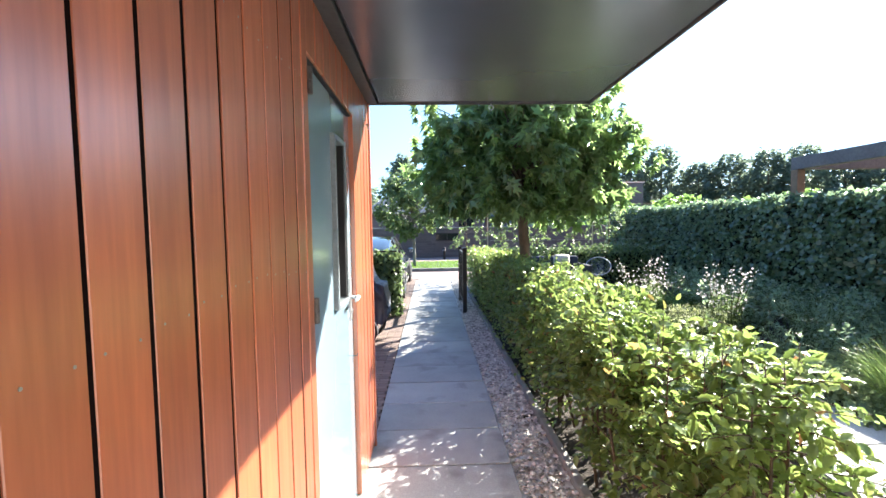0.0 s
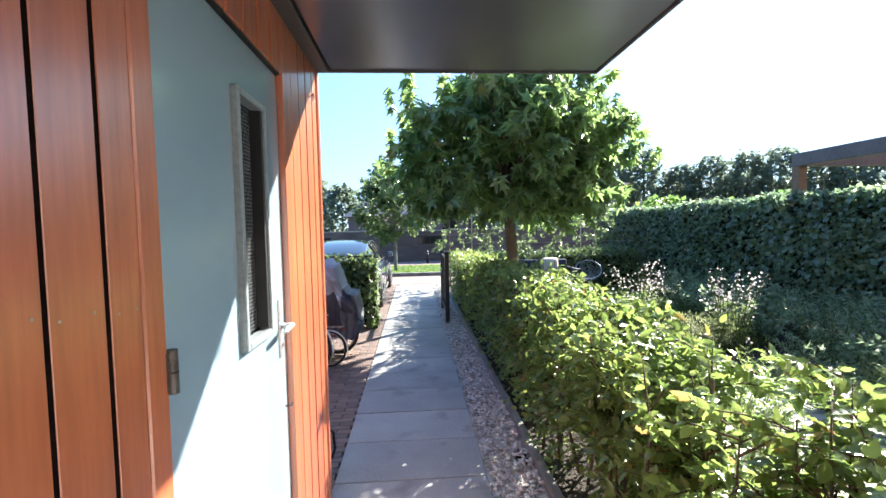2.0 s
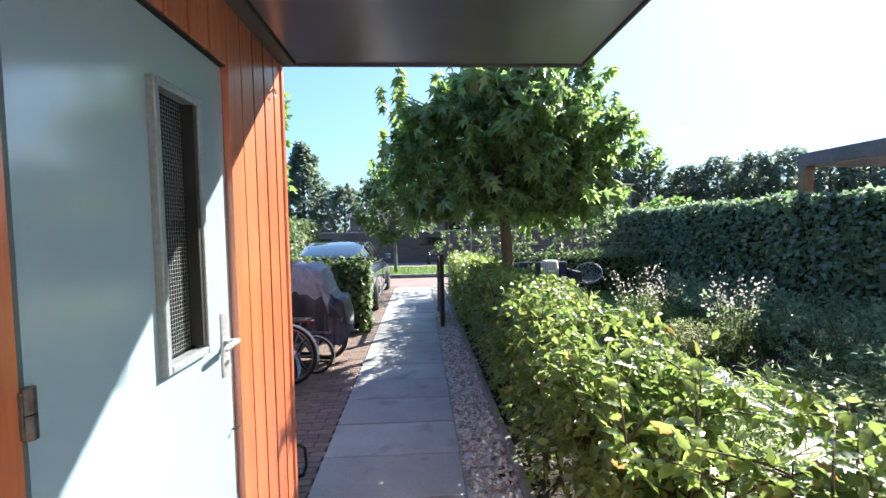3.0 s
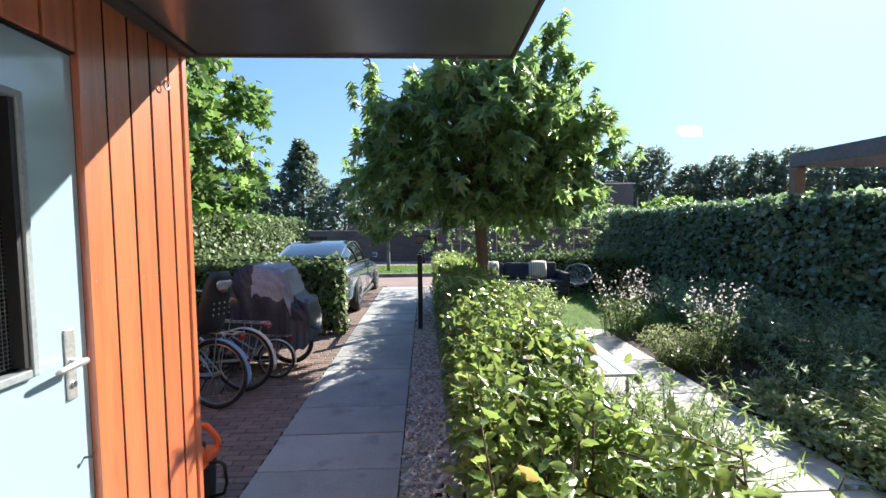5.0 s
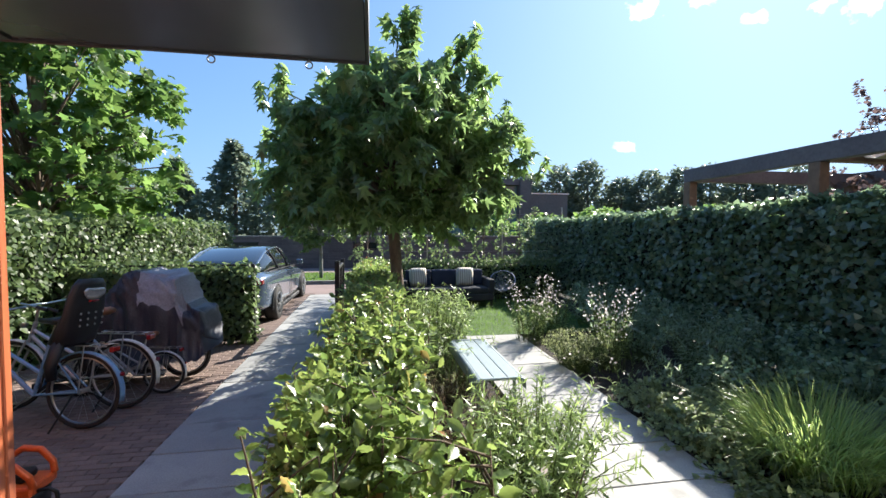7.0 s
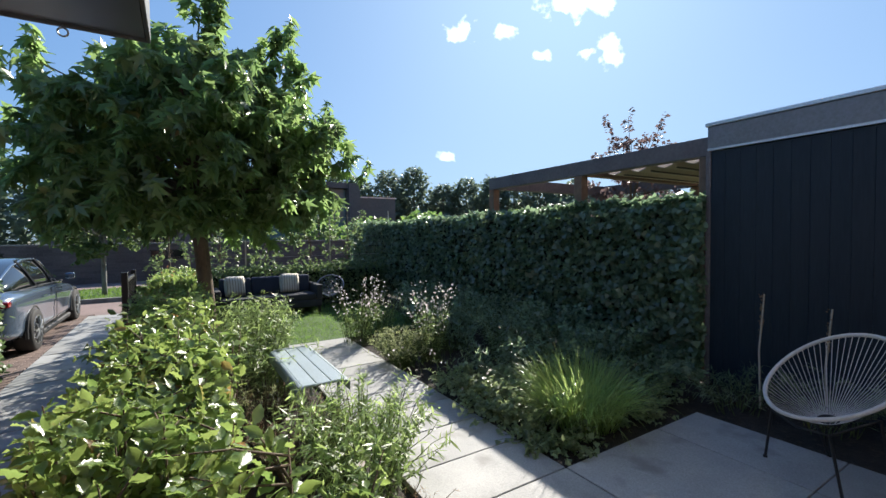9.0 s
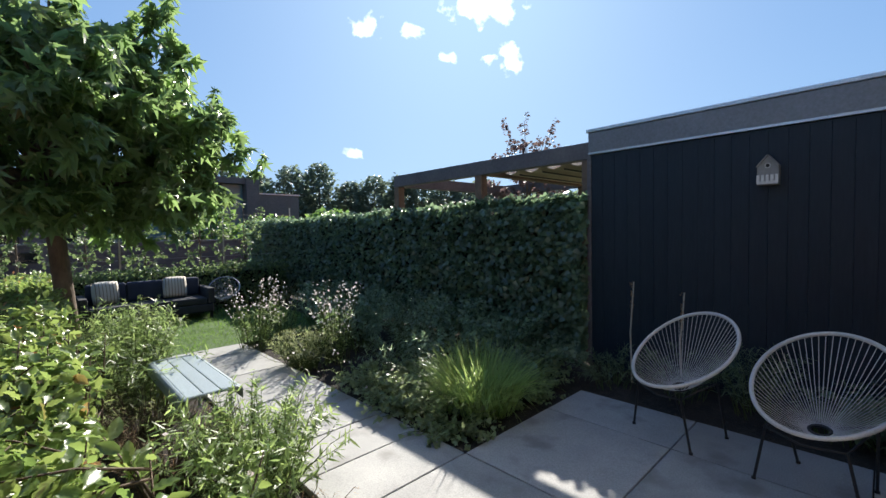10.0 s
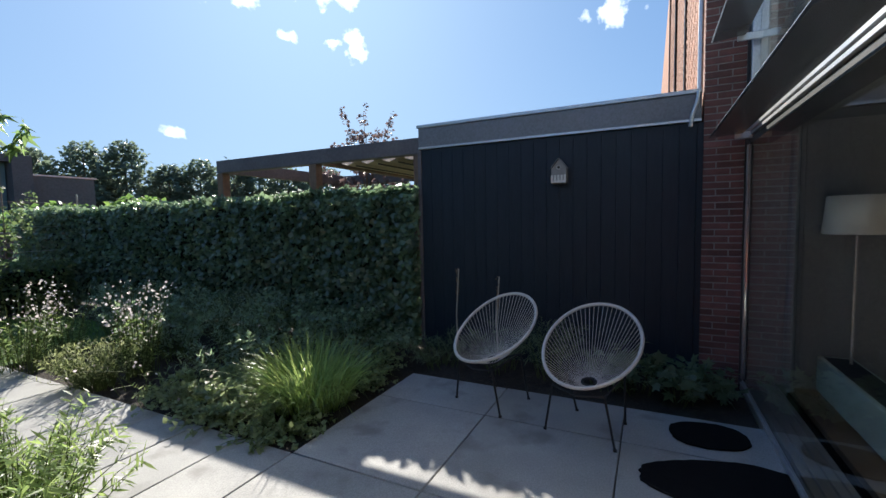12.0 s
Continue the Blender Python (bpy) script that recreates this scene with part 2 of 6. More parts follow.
M_CONC = pbr("grey_concrete_slab", (0.36, 0.365, 0.36), (0.28, 0.285, 0.285), 2.4, 130, 0.72, bump=0.25, dist=0.003, vary=0.12, spots=((0.19, 0.19, 0.185), 3.4, 0.85), spec=0.4)
M_CONC2 = pbr("pale_concrete_slab", (0.35, 0.345, 0.335), (0.27, 0.27, 0.265), 2.0, 110, 0.7, bump=0.25, dist=0.003, vary=0.08, spots=((0.185, 0.18, 0.17), 3.2, 0.8), spec=0.4)
M_KERB = pbr("concrete_edging", (0.24, 0.235, 0.22), (0.17, 0.165, 0.155), 5, 120, 0.85, bump=0.35, dist=0.004, vary=0.1, spots=((0.07, 0.075, 0.05), 4, 0.6))
M_GRAVEL = pbr("gravel", (0.56, 0.53, 0.50), (0.36, 0.34, 0.32), 14, 90, 0.8, bump=0.2, dist=0.003, island=0.6)
M_CLINKER = pbr("clinker_paver", (0.20, 0.145, 0.122), (0.15, 0.112, 0.10), 6, 110, 0.8, bump=0.35, dist=0.003, vary=0.18, island=0.18)
M_ROADBRICK = pbr("street_clinker", (0.26, 0.19, 0.175), (0.21, 0.155, 0.145), 1.2, 40, 0.8, bump=0.3, dist=0.006, spots=((0.15, 0.12, 0.11), 0.6, 0.5))
M_SAND = pbr("dark_joint_sand", (0.05, 0.043, 0.037), (0.02, 0.018, 0.016), 9, 130, 0.95, bump=0.4, dist=0.005)
M_SOIL = pbr("garden_soil", (0.04, 0.03, 0.022), (0.02, 0.015, 0.012), 5, 70, 0.95, bump=0.9, dist=0.03, spots=((0.09, 0.065, 0.045), 22, 0.7))
M_LAWN = pbr("lawn_ground", (0.055, 0.11, 0.018), (0.04, 0.085, 0.014), 2, 80, 0.9, bump=0.5, dist=0.02)
M_VERGE = pbr("far_ground", (0.07, 0.09, 0.035), (0.05, 0.07, 0.03), 0.2, 4, 0.9, bump=0.3, dist=0.05)
M_BRICK = pbr("brown_red_brick", (0.21, 0.09, 0.078), (0.145, 0.07, 0.065), 9, 120, 0.82, bump=0.4, dist=0.004, vary=0.28, island=0.28)
M_MORTAR = pbr("grey_mortar", (0.33, 0.30, 0.29), (0.27, 0.25, 0.24), 8, 130, 0.92, bump=0.4, dist=0.003)
M_ORBRICK = pbr("orange_brick", (0.30, 0.135, 0.08), (0.23, 0.10, 0.062), 8, 120, 0.82, bump=0.4, dist=0.004, island=0.25)
M_GREYBRICK = pbr("purple_grey_brick", (0.135, 0.112, 0.108), (0.10, 0.085, 0.085), 0.8, 18, 0.85, bump=0.4, dist=0.02, island=0.18)
M_GREYPLASTER = pbr("brown_grey_render", (0.17, 0.14, 0.135), (0.14, 0.115, 0.112), 0.4, 9, 0.85, bump=0.2, dist=0.02)
M_BLACKWOOD = pbr("black_stained_boards", (0.012, 0.022, 0.034), (0.016, 0.027, 0.04), 1.5, 10, 0.55, bump=0.15, dist=0.004, stretch=(8, 8, 0.6), vary=0.03, spec=0.3, rvar=0.04)
M_ROOFTRIM = pbr("grey_roof_trim", (0.19, 0.20, 0.225), (0.17, 0.18, 0.20), 2, 40, 0.45, metal=0.2, bump=0.05, dist=0.002)
M_JAMB = pbr("dull_aluminium", (0.30, 0.31, 0.32), (0.24, 0.25, 0.26), 3, 90, 0.45, metal=0.6, bump=0.03, dist=0.001)
M_ALU = pbr("aluminium", (0.62, 0.63, 0.64), (0.55, 0.56, 0.57), 3, 90, 0.35, metal=0.7, bump=0.03, dist=0.001)
M_WHITE = pbr("white_paint", (0.72, 0.72, 0.70), (0.62, 0.62, 0.60), 4, 90, 0.5, bump=0.06, dist=0.002)
M_TIMBER = pbr("weathered_timber", (0.21, 0.135, 0.085), (0.15, 0.10, 0.07), 2.5, 14, 0.75, bump=0.25, dist=0.005, stretch=(1, 1, 1), spots=((0.10, 0.085, 0.075), 3, 0.5))
M_GREYBEAM = pbr("greyed_beam", (0.15, 0.14, 0.145), (0.115, 0.108, 0.115), 2.5, 24, 0.75, bump=0.25, dist=0.005)
M_BARK = pbr("bark", (0.19, 0.145, 0.105), (0.125, 0.092, 0.068), 7, 40, 0.9, bump=0.7, dist=0.012, stretch=(1, 1, 0.35))
M_TWIG = pbr("twig", (0.10, 0.065, 0.04), (0.06, 0.045, 0.028), 9, 60, 0.85, bump=0.3, dist=0.004)
M_GREENSTEM = pbr("green_stem", (0.10, 0.14, 0.035), (0.07, 0.10, 0.03), 9, 60, 0.7, bump=0.1, dist=0.002)
M_CARPAINT = pbr("grey_blue_car_paint", (0.13, 0.175, 0.24), (0.12, 0.165, 0.23), 1, 300, 0.22, metal=0.5, bump=0.0, coat=1.0, rvar=0.03)
M_CARGLASS = pbr("dark_car_glass", (0.012, 0.016, 0.018), (0.015, 0.018, 0.02), 1, 60, 0.06, bump=0.0, coat=0.8, rvar=0.02)
M_TAIL = pbr("red_lamp_plastic", (0.30, 0.012, 0.012), (0.22, 0.01, 0.012), 8, 90, 0.2, bump=0.0, coat=0.7)
M_RIM = pbr("alloy_rim", (0.42, 0.43, 0.44), (0.33, 0.34, 0.35), 6, 90, 0.35, metal=0.9, bump=0.02)
# one tarpaulin: sun on its top and shade on its sides put into colour
M_COVERLIT = pbr("sunlit_grey_tarpaulin", (0.27, 0.27, 0.31), (0.22, 0.22, 0.26), 3, 60, 0.6, bump=0.35, dist=0.012)
M_COVERSHADE = pbr("shaded_navy_tarpaulin", (0.026, 0.027, 0.04), (0.036, 0.037, 0.052), 3, 60, 0.5, bump=0.35, dist=0.012)
M_ORANGE = pbr("orange_plastic", (0.75, 0.12, 0.02), (0.66, 0.10, 0.018), 5, 120, 0.4, bump=0.05, dist=0.001)
M_BIKEBLUE = pbr("pale_blue_bike_paint", (0.17, 0.34, 0.56), (0.14, 0.30, 0.51), 4, 80, 0.3, bump=0.0, coat=0.5)
M_BIKEGREY = pbr("silver_bike_paint", (0.50, 0.52, 0.53), (0.42, 0.44, 0.46), 4, 80, 0.3, metal=0.4, bump=0.0, coat=0.4)
M_REED = pbr("white_cord", (0.62, 0.60, 0.57), (0.54, 0.52, 0.50), 8, 150, 0.5, bump=0.1, dist=0.001)
M_DARKCORD = pbr("blue_grey_cord", (0.28, 0.32, 0.37), (0.22, 0.26, 0.31), 8, 150, 0.5, bump=0.1, dist=0.001)
M_MAT = pbr("black_felt", (0.006, 0.006, 0.007), (0.010, 0.010, 0.011), 9, 150, 0.95, bump=0.6, dist=0.006, spec=0.1)
M_BENCH = pbr("blue_grey_enamel", (0.36, 0.42, 0.45), (0.32, 0.38, 0.41), 3, 90, 0.4, bump=0.05, dist=0.001, vary=0.04)
M_LEATHER = pbr("brown_leather", (0.30, 0.115, 0.05), (0.24, 0.09, 0.04), 8, 90, 0.45, bump=0.1, dist=0.001)
M_NAVY = pbr("navy_cushion", (0.035, 0.045, 0.075), (0.025, 0.034, 0.06), 5, 200, 0.9, bump=0.3, dist=0.004)
M_GREYCUSH = pbr("charcoal_cushion", (0.05, 0.05, 0.055), (0.035, 0.035, 0.04), 5, 200, 0.9, bump=0.3, dist=0.004)
M_PALECUSH = pbr("cream_cushion", (0.60, 0.56, 0.48), (0.50, 0.46, 0.39), 5, 200, 0.9, bump=0.3, dist=0.004)
M_STRIPE = pbr("brown_stripe", (0.26, 0.22, 0.17), (0.20, 0.17, 0.13), 5, 200, 0.9, bump=0.2, dist=0.002)
M_CANVAS = pbr("beige_canvas", (0.55, 0.49, 0.40), (0.48, 0.43, 0.35), 2, 90, 0.85, bump=0.2, dist=0.004)
M_OAK = pbr("oak_floor", (0.26, 0.17, 0.10), (0.20, 0.13, 0.08), 2, 30, 0.45, bump=0.08, dist=0.002, stretch=(0.3, 2, 1), vary=0.12)
M_INWALL = pbr("grey_indoor_wall", (0.30, 0.30, 0.29), (0.26, 0.26, 0.25), 1, 40, 0.8, bump=0.05)
M_SHADE = pbr("linen_lamp_shade", (0.85, 0.81, 0.73), (0.80, 0.76, 0.68), 5, 160, 0.85, bump=0.2, dist=0.002)
M_TEAL = pbr("pale_green_lacquer", (0.58, 0.70, 0.66), (0.54, 0.66, 0.62), 2, 60, 0.4, bump=0.03)
M_CURTAIN = pbr("sheer_grey_curtain", (0.34, 0.36, 0.36), (0.28, 0.30, 0.30), 4, 200, 0.9, bump=0.2, dist=0.002)
M_PANE = glass("window_glass", (0.95, 0.985, 0.975))
M_DARKPANE = pbr("dark_glazing", (0.012, 0.016, 0.018), (0.016, 0.02, 0.022), 2, 40, 0.08, bump=0.0, rvar=0.03)
M_SKYPANE = pbr("pale_green_glazing", (0.16, 0.24, 0.25), (0.13, 0.2, 0.21), 1, 40, 0.08, bump=0.0, rvar=0.03)
M_BIRDHOUSE = pbr("grey_birdhouse_wood", (0.30, 0.30, 0.29), (0.24, 0.24, 0.235), 12, 120, 0.7, bump=0.2, dist=0.002)
M_PETAL = leafy("pale_petal", (0.72, 0.62, 0.60), (0.80, 0.76, 0.74), 0.4, 0.6, trans=0.7)
L_BEECH = leafy("beech_leaf", (0.075, 0.135, 0.028), (0.145, 0.205, 0.045), 0.42, 0.31, spec=0.85, third=(0.22, 0.10, 0.03), trans=1.8)
L_BEECH1 = leafy("single_beech_leaf", (0.075, 0.135, 0.028), (0.145, 0.205, 0.045), 0.42, 0.31, spec=0.85, third=(0.15, 0.17, 0.04), trans=1.8, single=True)
L_TREE = leafy("lobed_tree_leaf", (0.075, 0.14, 0.045), (0.12, 0.195, 0.058), 0.5, 0.3, spec=0.8, trans=2.0)
L_PLANE = leafy("plane_leaf", (0.055, 0.125, 0.028), (0.10, 0.18, 0.035), 0.5, 0.4, trans=1.6)
L_IVY = leafy("ivy_leaf", (0.075, 0.13, 0.075), (0.125, 0.19, 0.10), 0.45, 0.26, spec=1.0)
L_HEDGE = leafy("hornbeam_leaf", (0.06, 0.105, 0.04), (0.10, 0.15, 0.05), 0.45, 0.42, spec=0.5)
L_DARK = leafy("dark_shrub_leaf", (0.09, 0.145, 0.08), (0.15, 0.215, 0.11), 0.5, 0.32, spec=1.0, trans=1.9)
L_LANCE = leafy("lance_leaf", (0.11, 0.18, 0.055), (0.17, 0.24, 0.07), 0.5, 0.4, spec=0.7, trans=1.9)
L_GREY = leafy("grey_green_leaf", (0.16, 0.20, 0.08), (0.23, 0.27, 0.11), 0.5, 0.5, trans=2.0)
L_GRASS = leafy("grass_blade", (0.15, 0.24, 0.06), (0.28, 0.37, 0.11), 0.5, 0.34, spec=0.8)
L_LAWN = leafy("lawn_blade", (0.06, 0.14, 0.018), (0.10, 0.19, 0.025), 0.4, 0.5)
L_DRY = leafy("dry_stalk", (0.20, 0.13, 0.07), (0.28, 0.20, 0.11), 0.3, 0.7)
# distance haze is mixed into the paler, bluish leaf colour
L_FAR = leafy("hazed_far_tree_leaf", (0.08, 0.115, 0.08), (0.12, 0.16, 0.105), 0.4, 0.45, spec=0.7)
L_COVER = leafy("ground_cover_leaf", (0.12, 0.165, 0.075), (0.18, 0.225, 0.105), 0.45, 0.42, spec=0.7, trans=1.8)
L_PURPLE = leafy("purple_leaf", (0.07, 0.05, 0.05), (0.11, 0.08, 0.075), 0.4, 0.5)
# shade deep among the hedge leaves is put into this near-black colour
M_CORESHADE = pbr("hedge_inside_shade", (0.012, 0.018, 0.008), (0.008, 0.012, 0.006), 6, 40, 0.95, bump=0.8, dist=0.03)

# ---- large structure: ground, walls, house ----
def ground_sheet(name, x0, x1, y0, y1, z, material, label, category, cell=0.5, amp=0.0):
    nx, ny = max(1, round((x1 - x0) / cell)), max(1, round((y1 - y0) / cell))
    verts = []
    for j in range(ny + 1):
        for i in range(nx + 1):
            p = Vector((x0 + (x1 - x0) * i / nx, y0 + (y1 - y0) * j / ny, z))
            p.z += amp * noise.noise(p * 2.3) if 0 < i < nx and 0 < j < ny else 0
            verts.append(p)
    faces = [(j * (nx + 1) + i, j * (nx + 1) + i + 1, (j + 1) * (nx + 1) + i + 1, (j + 1) * (nx + 1) + i) for j in range(ny) for i in range(nx)]
    return tagged(raw(name, verts, faces, material, None, "", amp > 0), label, category, "", "structure")


ground_sheet("ground", -900, 900, -900, 900, -0.16, M_VERGE, "plain grassy ground reaching to the horizon", "ground", 100)
ground_sheet("soil", -4.2, 6.6, 0.02, 12.6, -0.045, M_SOIL, "dark crumbly soil of the planting beds", "soil", 0.12, 0.035)
tagged(part("street", box(-60, 60, 12.75, 15.1, -0.14, -0.06), M_ROADBRICK), "reddish grey clinker street along the front gardens", "street", "", "structure")
tagged(part("kerb", box(-60, 60, 15.1, 15.26, -0.14, 0.05, 0.012), M_KERB), "grey concrete kerb between street and grass verge", "kerb", "", "structure")
tagged(part("pavement", box(-60, 60, 18.4, 20.85, -0.14, -0.02), M_ROADBRICK), "clinker pavement beneath the long brick wall", "pavement", "", "structure")
verge = ground_sheet("grass_verge", -60, 60, 15.26, 18.4, 0.0, M_LAWN, "mown green grass verge beside the street", "grass", 1.5)

# orange boarded side wall with a door opening, boards added below
wall = thing("wall_west", "red-orange stained wooden board wall with upright joints", "wall", kind="structure")
part("backing", box(-2.6, -0.19, -0.05, 1.75, -0.1, 2.62), M_DARKWOOD, wall, "dark backing behind the boards")
part("backing", box(-2.6, -0.19, 2.68, 3.22, -0.1, 2.62), M_DARKWOOD, wall)
part("backing", box(-2.6, -0.19, 1.75, 2.68, 2.22, 2.62), M_DARKWOOD, wall)
part("backing", box(-2.6, -0.75, 1.75, 2.68, -0.1, 2.22), M_DARKWOOD, wall)

# flat canopy of anthracite sheet
canopy = thing("canopy_roof", "flat canopy clad in glossy anthracite sheet, thin edge", "canopy", kind="structure")
part("soffit_sheet", box(-0.06, 1.415, -0.06, 3.255, 2.44, 2.462, 0.003), M_SOFFIT, canopy)
part("deck", box(-2.7, 1.40, -0.06, 3.24, 2.463, 2.66), M_FASCIA, canopy)
part("front_edge", box(-2.72, 1.42, 3.256, 3.27, 2.428, 2.72, 0.003), M_FASCIA, canopy)
part("side_edge", box(1.417, 1.431, -0.06, 3.27, 2.428, 2.72, 0.003), M_FASCIA, canopy)
part("wall_strip", box(-0.165, -0.072, -0.05, 3.254, 2.43, 2.46, 0.003), M_FASCIA, canopy, "narrow strip along the wall")

# house: brick facade with glazing, set back behind the pier
house = thing("house", "brick house with a wide glass front and metal sun louvres", "house", kind="structure")
part("wall", box(-0.3, 2.0, -0.34, -0.06, -0.1, 7.0), M_MORTAR, house)
part("wall", box(2.0, 6.30, -0.34, -0.06, 4.4, 7.0), M_MORTAR, house)
part("party_wall", box(6.48, 6.75, -5.0, 0.372, -0.1, 7.0), M_ORBRICK, house)
part("party_wall", box(6.315, 6.48, 0.099, 0.416, -0.1, 7.0), M_MORTAR, house)
part("back_wall", box(-0.3, 6.48, -4.6, -4.4, -0.1, 4.4), M_INWALL, house)
part("inner_wall", box(-0.3, -0.1, -4.4, -0.34, -0.1, 4.4), M_INWALL, house)
part("inner_wall", box(6.33, 6.478, -4.4, 0.02, -0.1, 4.4), M_INWALL, house)
tagged(part("ceiling", box(-0.1, 6.33, -4.4, -0.1, 2.36, 2.42), M_INWALL), "plain indoor ceiling behind the glass front", "ceiling", "", "structure")
tagged(part("roof", box(-0.3, 6.75, -5.0, 0.0, 7.0, 7.2), M_FASCIA), "flat roof of the brick house", "roof", "", "structure")
floor_in = thing("floor", "brown oak plank floor indoors behind the glass", "floor", kind="structure")
for i in range(12):
    y = -0.30 - i * 0.24
    part("plank", box(-0.1, 6.33, y - 0.236, y, -0.02, 0.03, 0.002), M_OAK, floor_in)
part("underlay", box(-0.1, 6.33, -4.4, -0.28, -0.1, -0.02), M_DARKWOOD, floor_in)

win = thing("window_1", "tall sliding glass door in a grey aluminium rail", "window", (0, 0.085, 0), kind="structure")
part("rail", box(2.0, 6.31, -0.30, 0.004, -0.06, 0.03, 0.004), M_ALU, win)
for y in (-0.026, -0.07, -0.13, -0.20, -0.26):
    part("track", box(2.0, 6.31, y - 0.012, y + 0.012, 0.03, 0.055, 0.003), M_ALU, win)
part("pane", box(2.05, 6.295, -0.036, -0.016, 0.057, 2.2), M_PANE, win).visible_shadow = False
part("jamb", box(6.296, 6.314, -0.05, 0.0, 0.056, 2.2, 0.004), M_JAMB, win)
part("jamb", box(2.0, 2.05, -0.2, 0.0, 0.046, 2.2, 0.004), M_ALU, win)
part("head", box(2.0, 6.314, -0.2, -0.02, 2.2, 2.26, 0.004), M_FASCIA, win)
for k, z in enumerate((2.262, 2.297, 2.332)):
    part("head_profile", box(2.0, 6.314, -0.2, -0.0 + 0.012 * k, z, z + 0.031, 0.004), M_ALU, win, "pale ribbed aluminium strip")
part("side_frame", box(6.33, 6.479, -0.06, 0.012, 0.0, 4.4, 0.004), M_FASCIA, win, "dark grey frame post")
win2 = thing("window_2", "upper glazing above the metal louvre", "window", (0, 0.085, 0), kind="structure")
part("pane", box(2.05, 6.25, -0.085, -0.065, 2.45, 4.3), M_PANE, win2).visible_shadow = False
part("jamb", box(6.25, 6.314, -0.2, -0.01, 2.366, 4.4, 0.004), M_ALU, win2)
part("sill", box(2.0, 6.25, -0.2, -0.01, 2.366, 2.45, 0.004), M_ALU, win2)
part("blind", box(2.05, 6.25, -0.32, -0.30, 2.43, 4.35), M_CURTAIN, win2, "pale blind behind the pane")


def louvre(z, group):
    lv = thing("sun_louvre", "sloping grey metal sun louvre above the glass", "louvre", group=group)
    bm = bmesh.new()
    prof = [(0.14, z + 0.012), (0.385, z - 0.012), (0.394, z - 0.006), (0.39, z + 0.006), (0.15, z + 0.03)]
    a = [bm.verts.new((1.9, y, h)) for y, h in prof]
    b = [bm.verts.new((6.16, y, h)) for y, h in prof]
    for i in range(len(prof)):
        j = (i + 1) % len(prof)
        bm.faces.new((a[i], a[j], b[j], b[i]))
    bm.faces.new(a)
    bm.faces.new(b[::-1])
    part("blade", bm, M_SOFFIT, lv)
    for x in (6.165, 2.2):
        bm = box(x, x + 0.012, 0.0, 0.2, z - 0.035, z + 0.03, 0.006)
        part("bracket", bm, M_STEEL, lv, "light steel bracket")
        part("bolt", tube([(x - 0.008, 0.08, z), (x + 0.02, 0.08, z)], 0.009), M_STEEL, lv)
    return lv


louvre(2.27, "sun louvres")
louvre(3.10, "sun louvres")

# brick house next door: its front stands out beyond the pier, seen above the shed
nb = thing("neighbour_house", "orange brick terraced house with tall windows", "house", kind="structure")
for a, b in ((6.76, 9.3), (9.9, 12.2), (13.5, 16.2), (17.6, 40)):
    part("wall", box(a, b, -4.0, 0.38, -0.1, 9.0), M_ORBRICK, nb)
for a, b in ((9.3, 9.9), (12.2, 13.5), (16.2, 17.6)):
    part("wall", box(a, b, -4.0, 0.37, -0.1, 3.4), M_ORBRICK, nb)
    w = part("window", box(a, b, 0.18, 0.2, 3.4, 9.0), M_DARKPANE, nb)
    part("sill", box(a, b, 0.1, 0.5, 3.4, 3.46, 0.004), M_ALU, w)
    part("frame", box(a, a + 0.07, 0.2, 0.30, 3.46, 9.0, 0.004), M_WHITE, w)
    part("frame", box(b - 0.07, b, 0.2, 0.30, 3.46, 9.0, 0.004), M_WHITE, w)
for a, b in ((9.3, 9.9), (12.2, 13.5), (16.2, 17.6)):
    part("reveal", box(a - 0.24, a, 0.1, 0.374, 3.35, 9.0, 0.004), M_ORBRICK, nb)
    part("reveal", box(b, b + 0.05, 0.1, 0.395, 3.35, 9.0, 0.004), M_JAMB, nb, "grey metal window reveal")
part("downpipe", tube([(6.62, 0.43, 2.78), (6.62, 0.43, 6.9)], 0.025, 10), M_ALU, nb, "grey downpipe")

# dark garden shed
shed = thing("wall_shed", "black-stained boarded shed wall with a grey roof trim", "shed", kind="structure")
part("core", box(6.33, 9.2, 0.42, 3.40, -0.1, 2.44), M_BLACKWOOD, shed)
part("roof_trim", box(6.285, 9.25, 0.44, 3.43, 2.475, 2.70, 0.004), M_ROOFTRIM, shed, "smooth grey trim board")
part("trim_cap", box(6.27, 9.27, 0.44, 3.45, 2.702, 2.74, 0.005), M_ALU, shed)
part("drip_strip", box(6.28, 6.33, 0.44, 3.43, 2.448, 2.474, 0.002), M_ALU, shed, "pale drip strip")
part("downpipe", tube([(6.255, 0.47, 2.72), (6.25, 0.48, 2.62), (6.25, 0.52, 2.50), (6.26, 0.53, 2.40)], 0.018, 8), M_ALU, shed, "short bent grey rain pipe")
part("corner_post", box(6.29, 6.35, 3.402, 3.45, -0.05, 2.445, 0.004), M_GREYBEAM, shed)

# long grey brick wall across the street and the buildings behind it
far = thing("wall_far", "long low purple-grey brick wall with slot windows", "wall", kind="structure")
part("wall", box(-6.2, 60, 20.9, 21.3, -0.1, 1.38), M_GREYBRICK, far)
part("coping", box(-6.25, 60, 20.86, 21.34, 1.382, 1.44, 0.01), M_KERB, far)
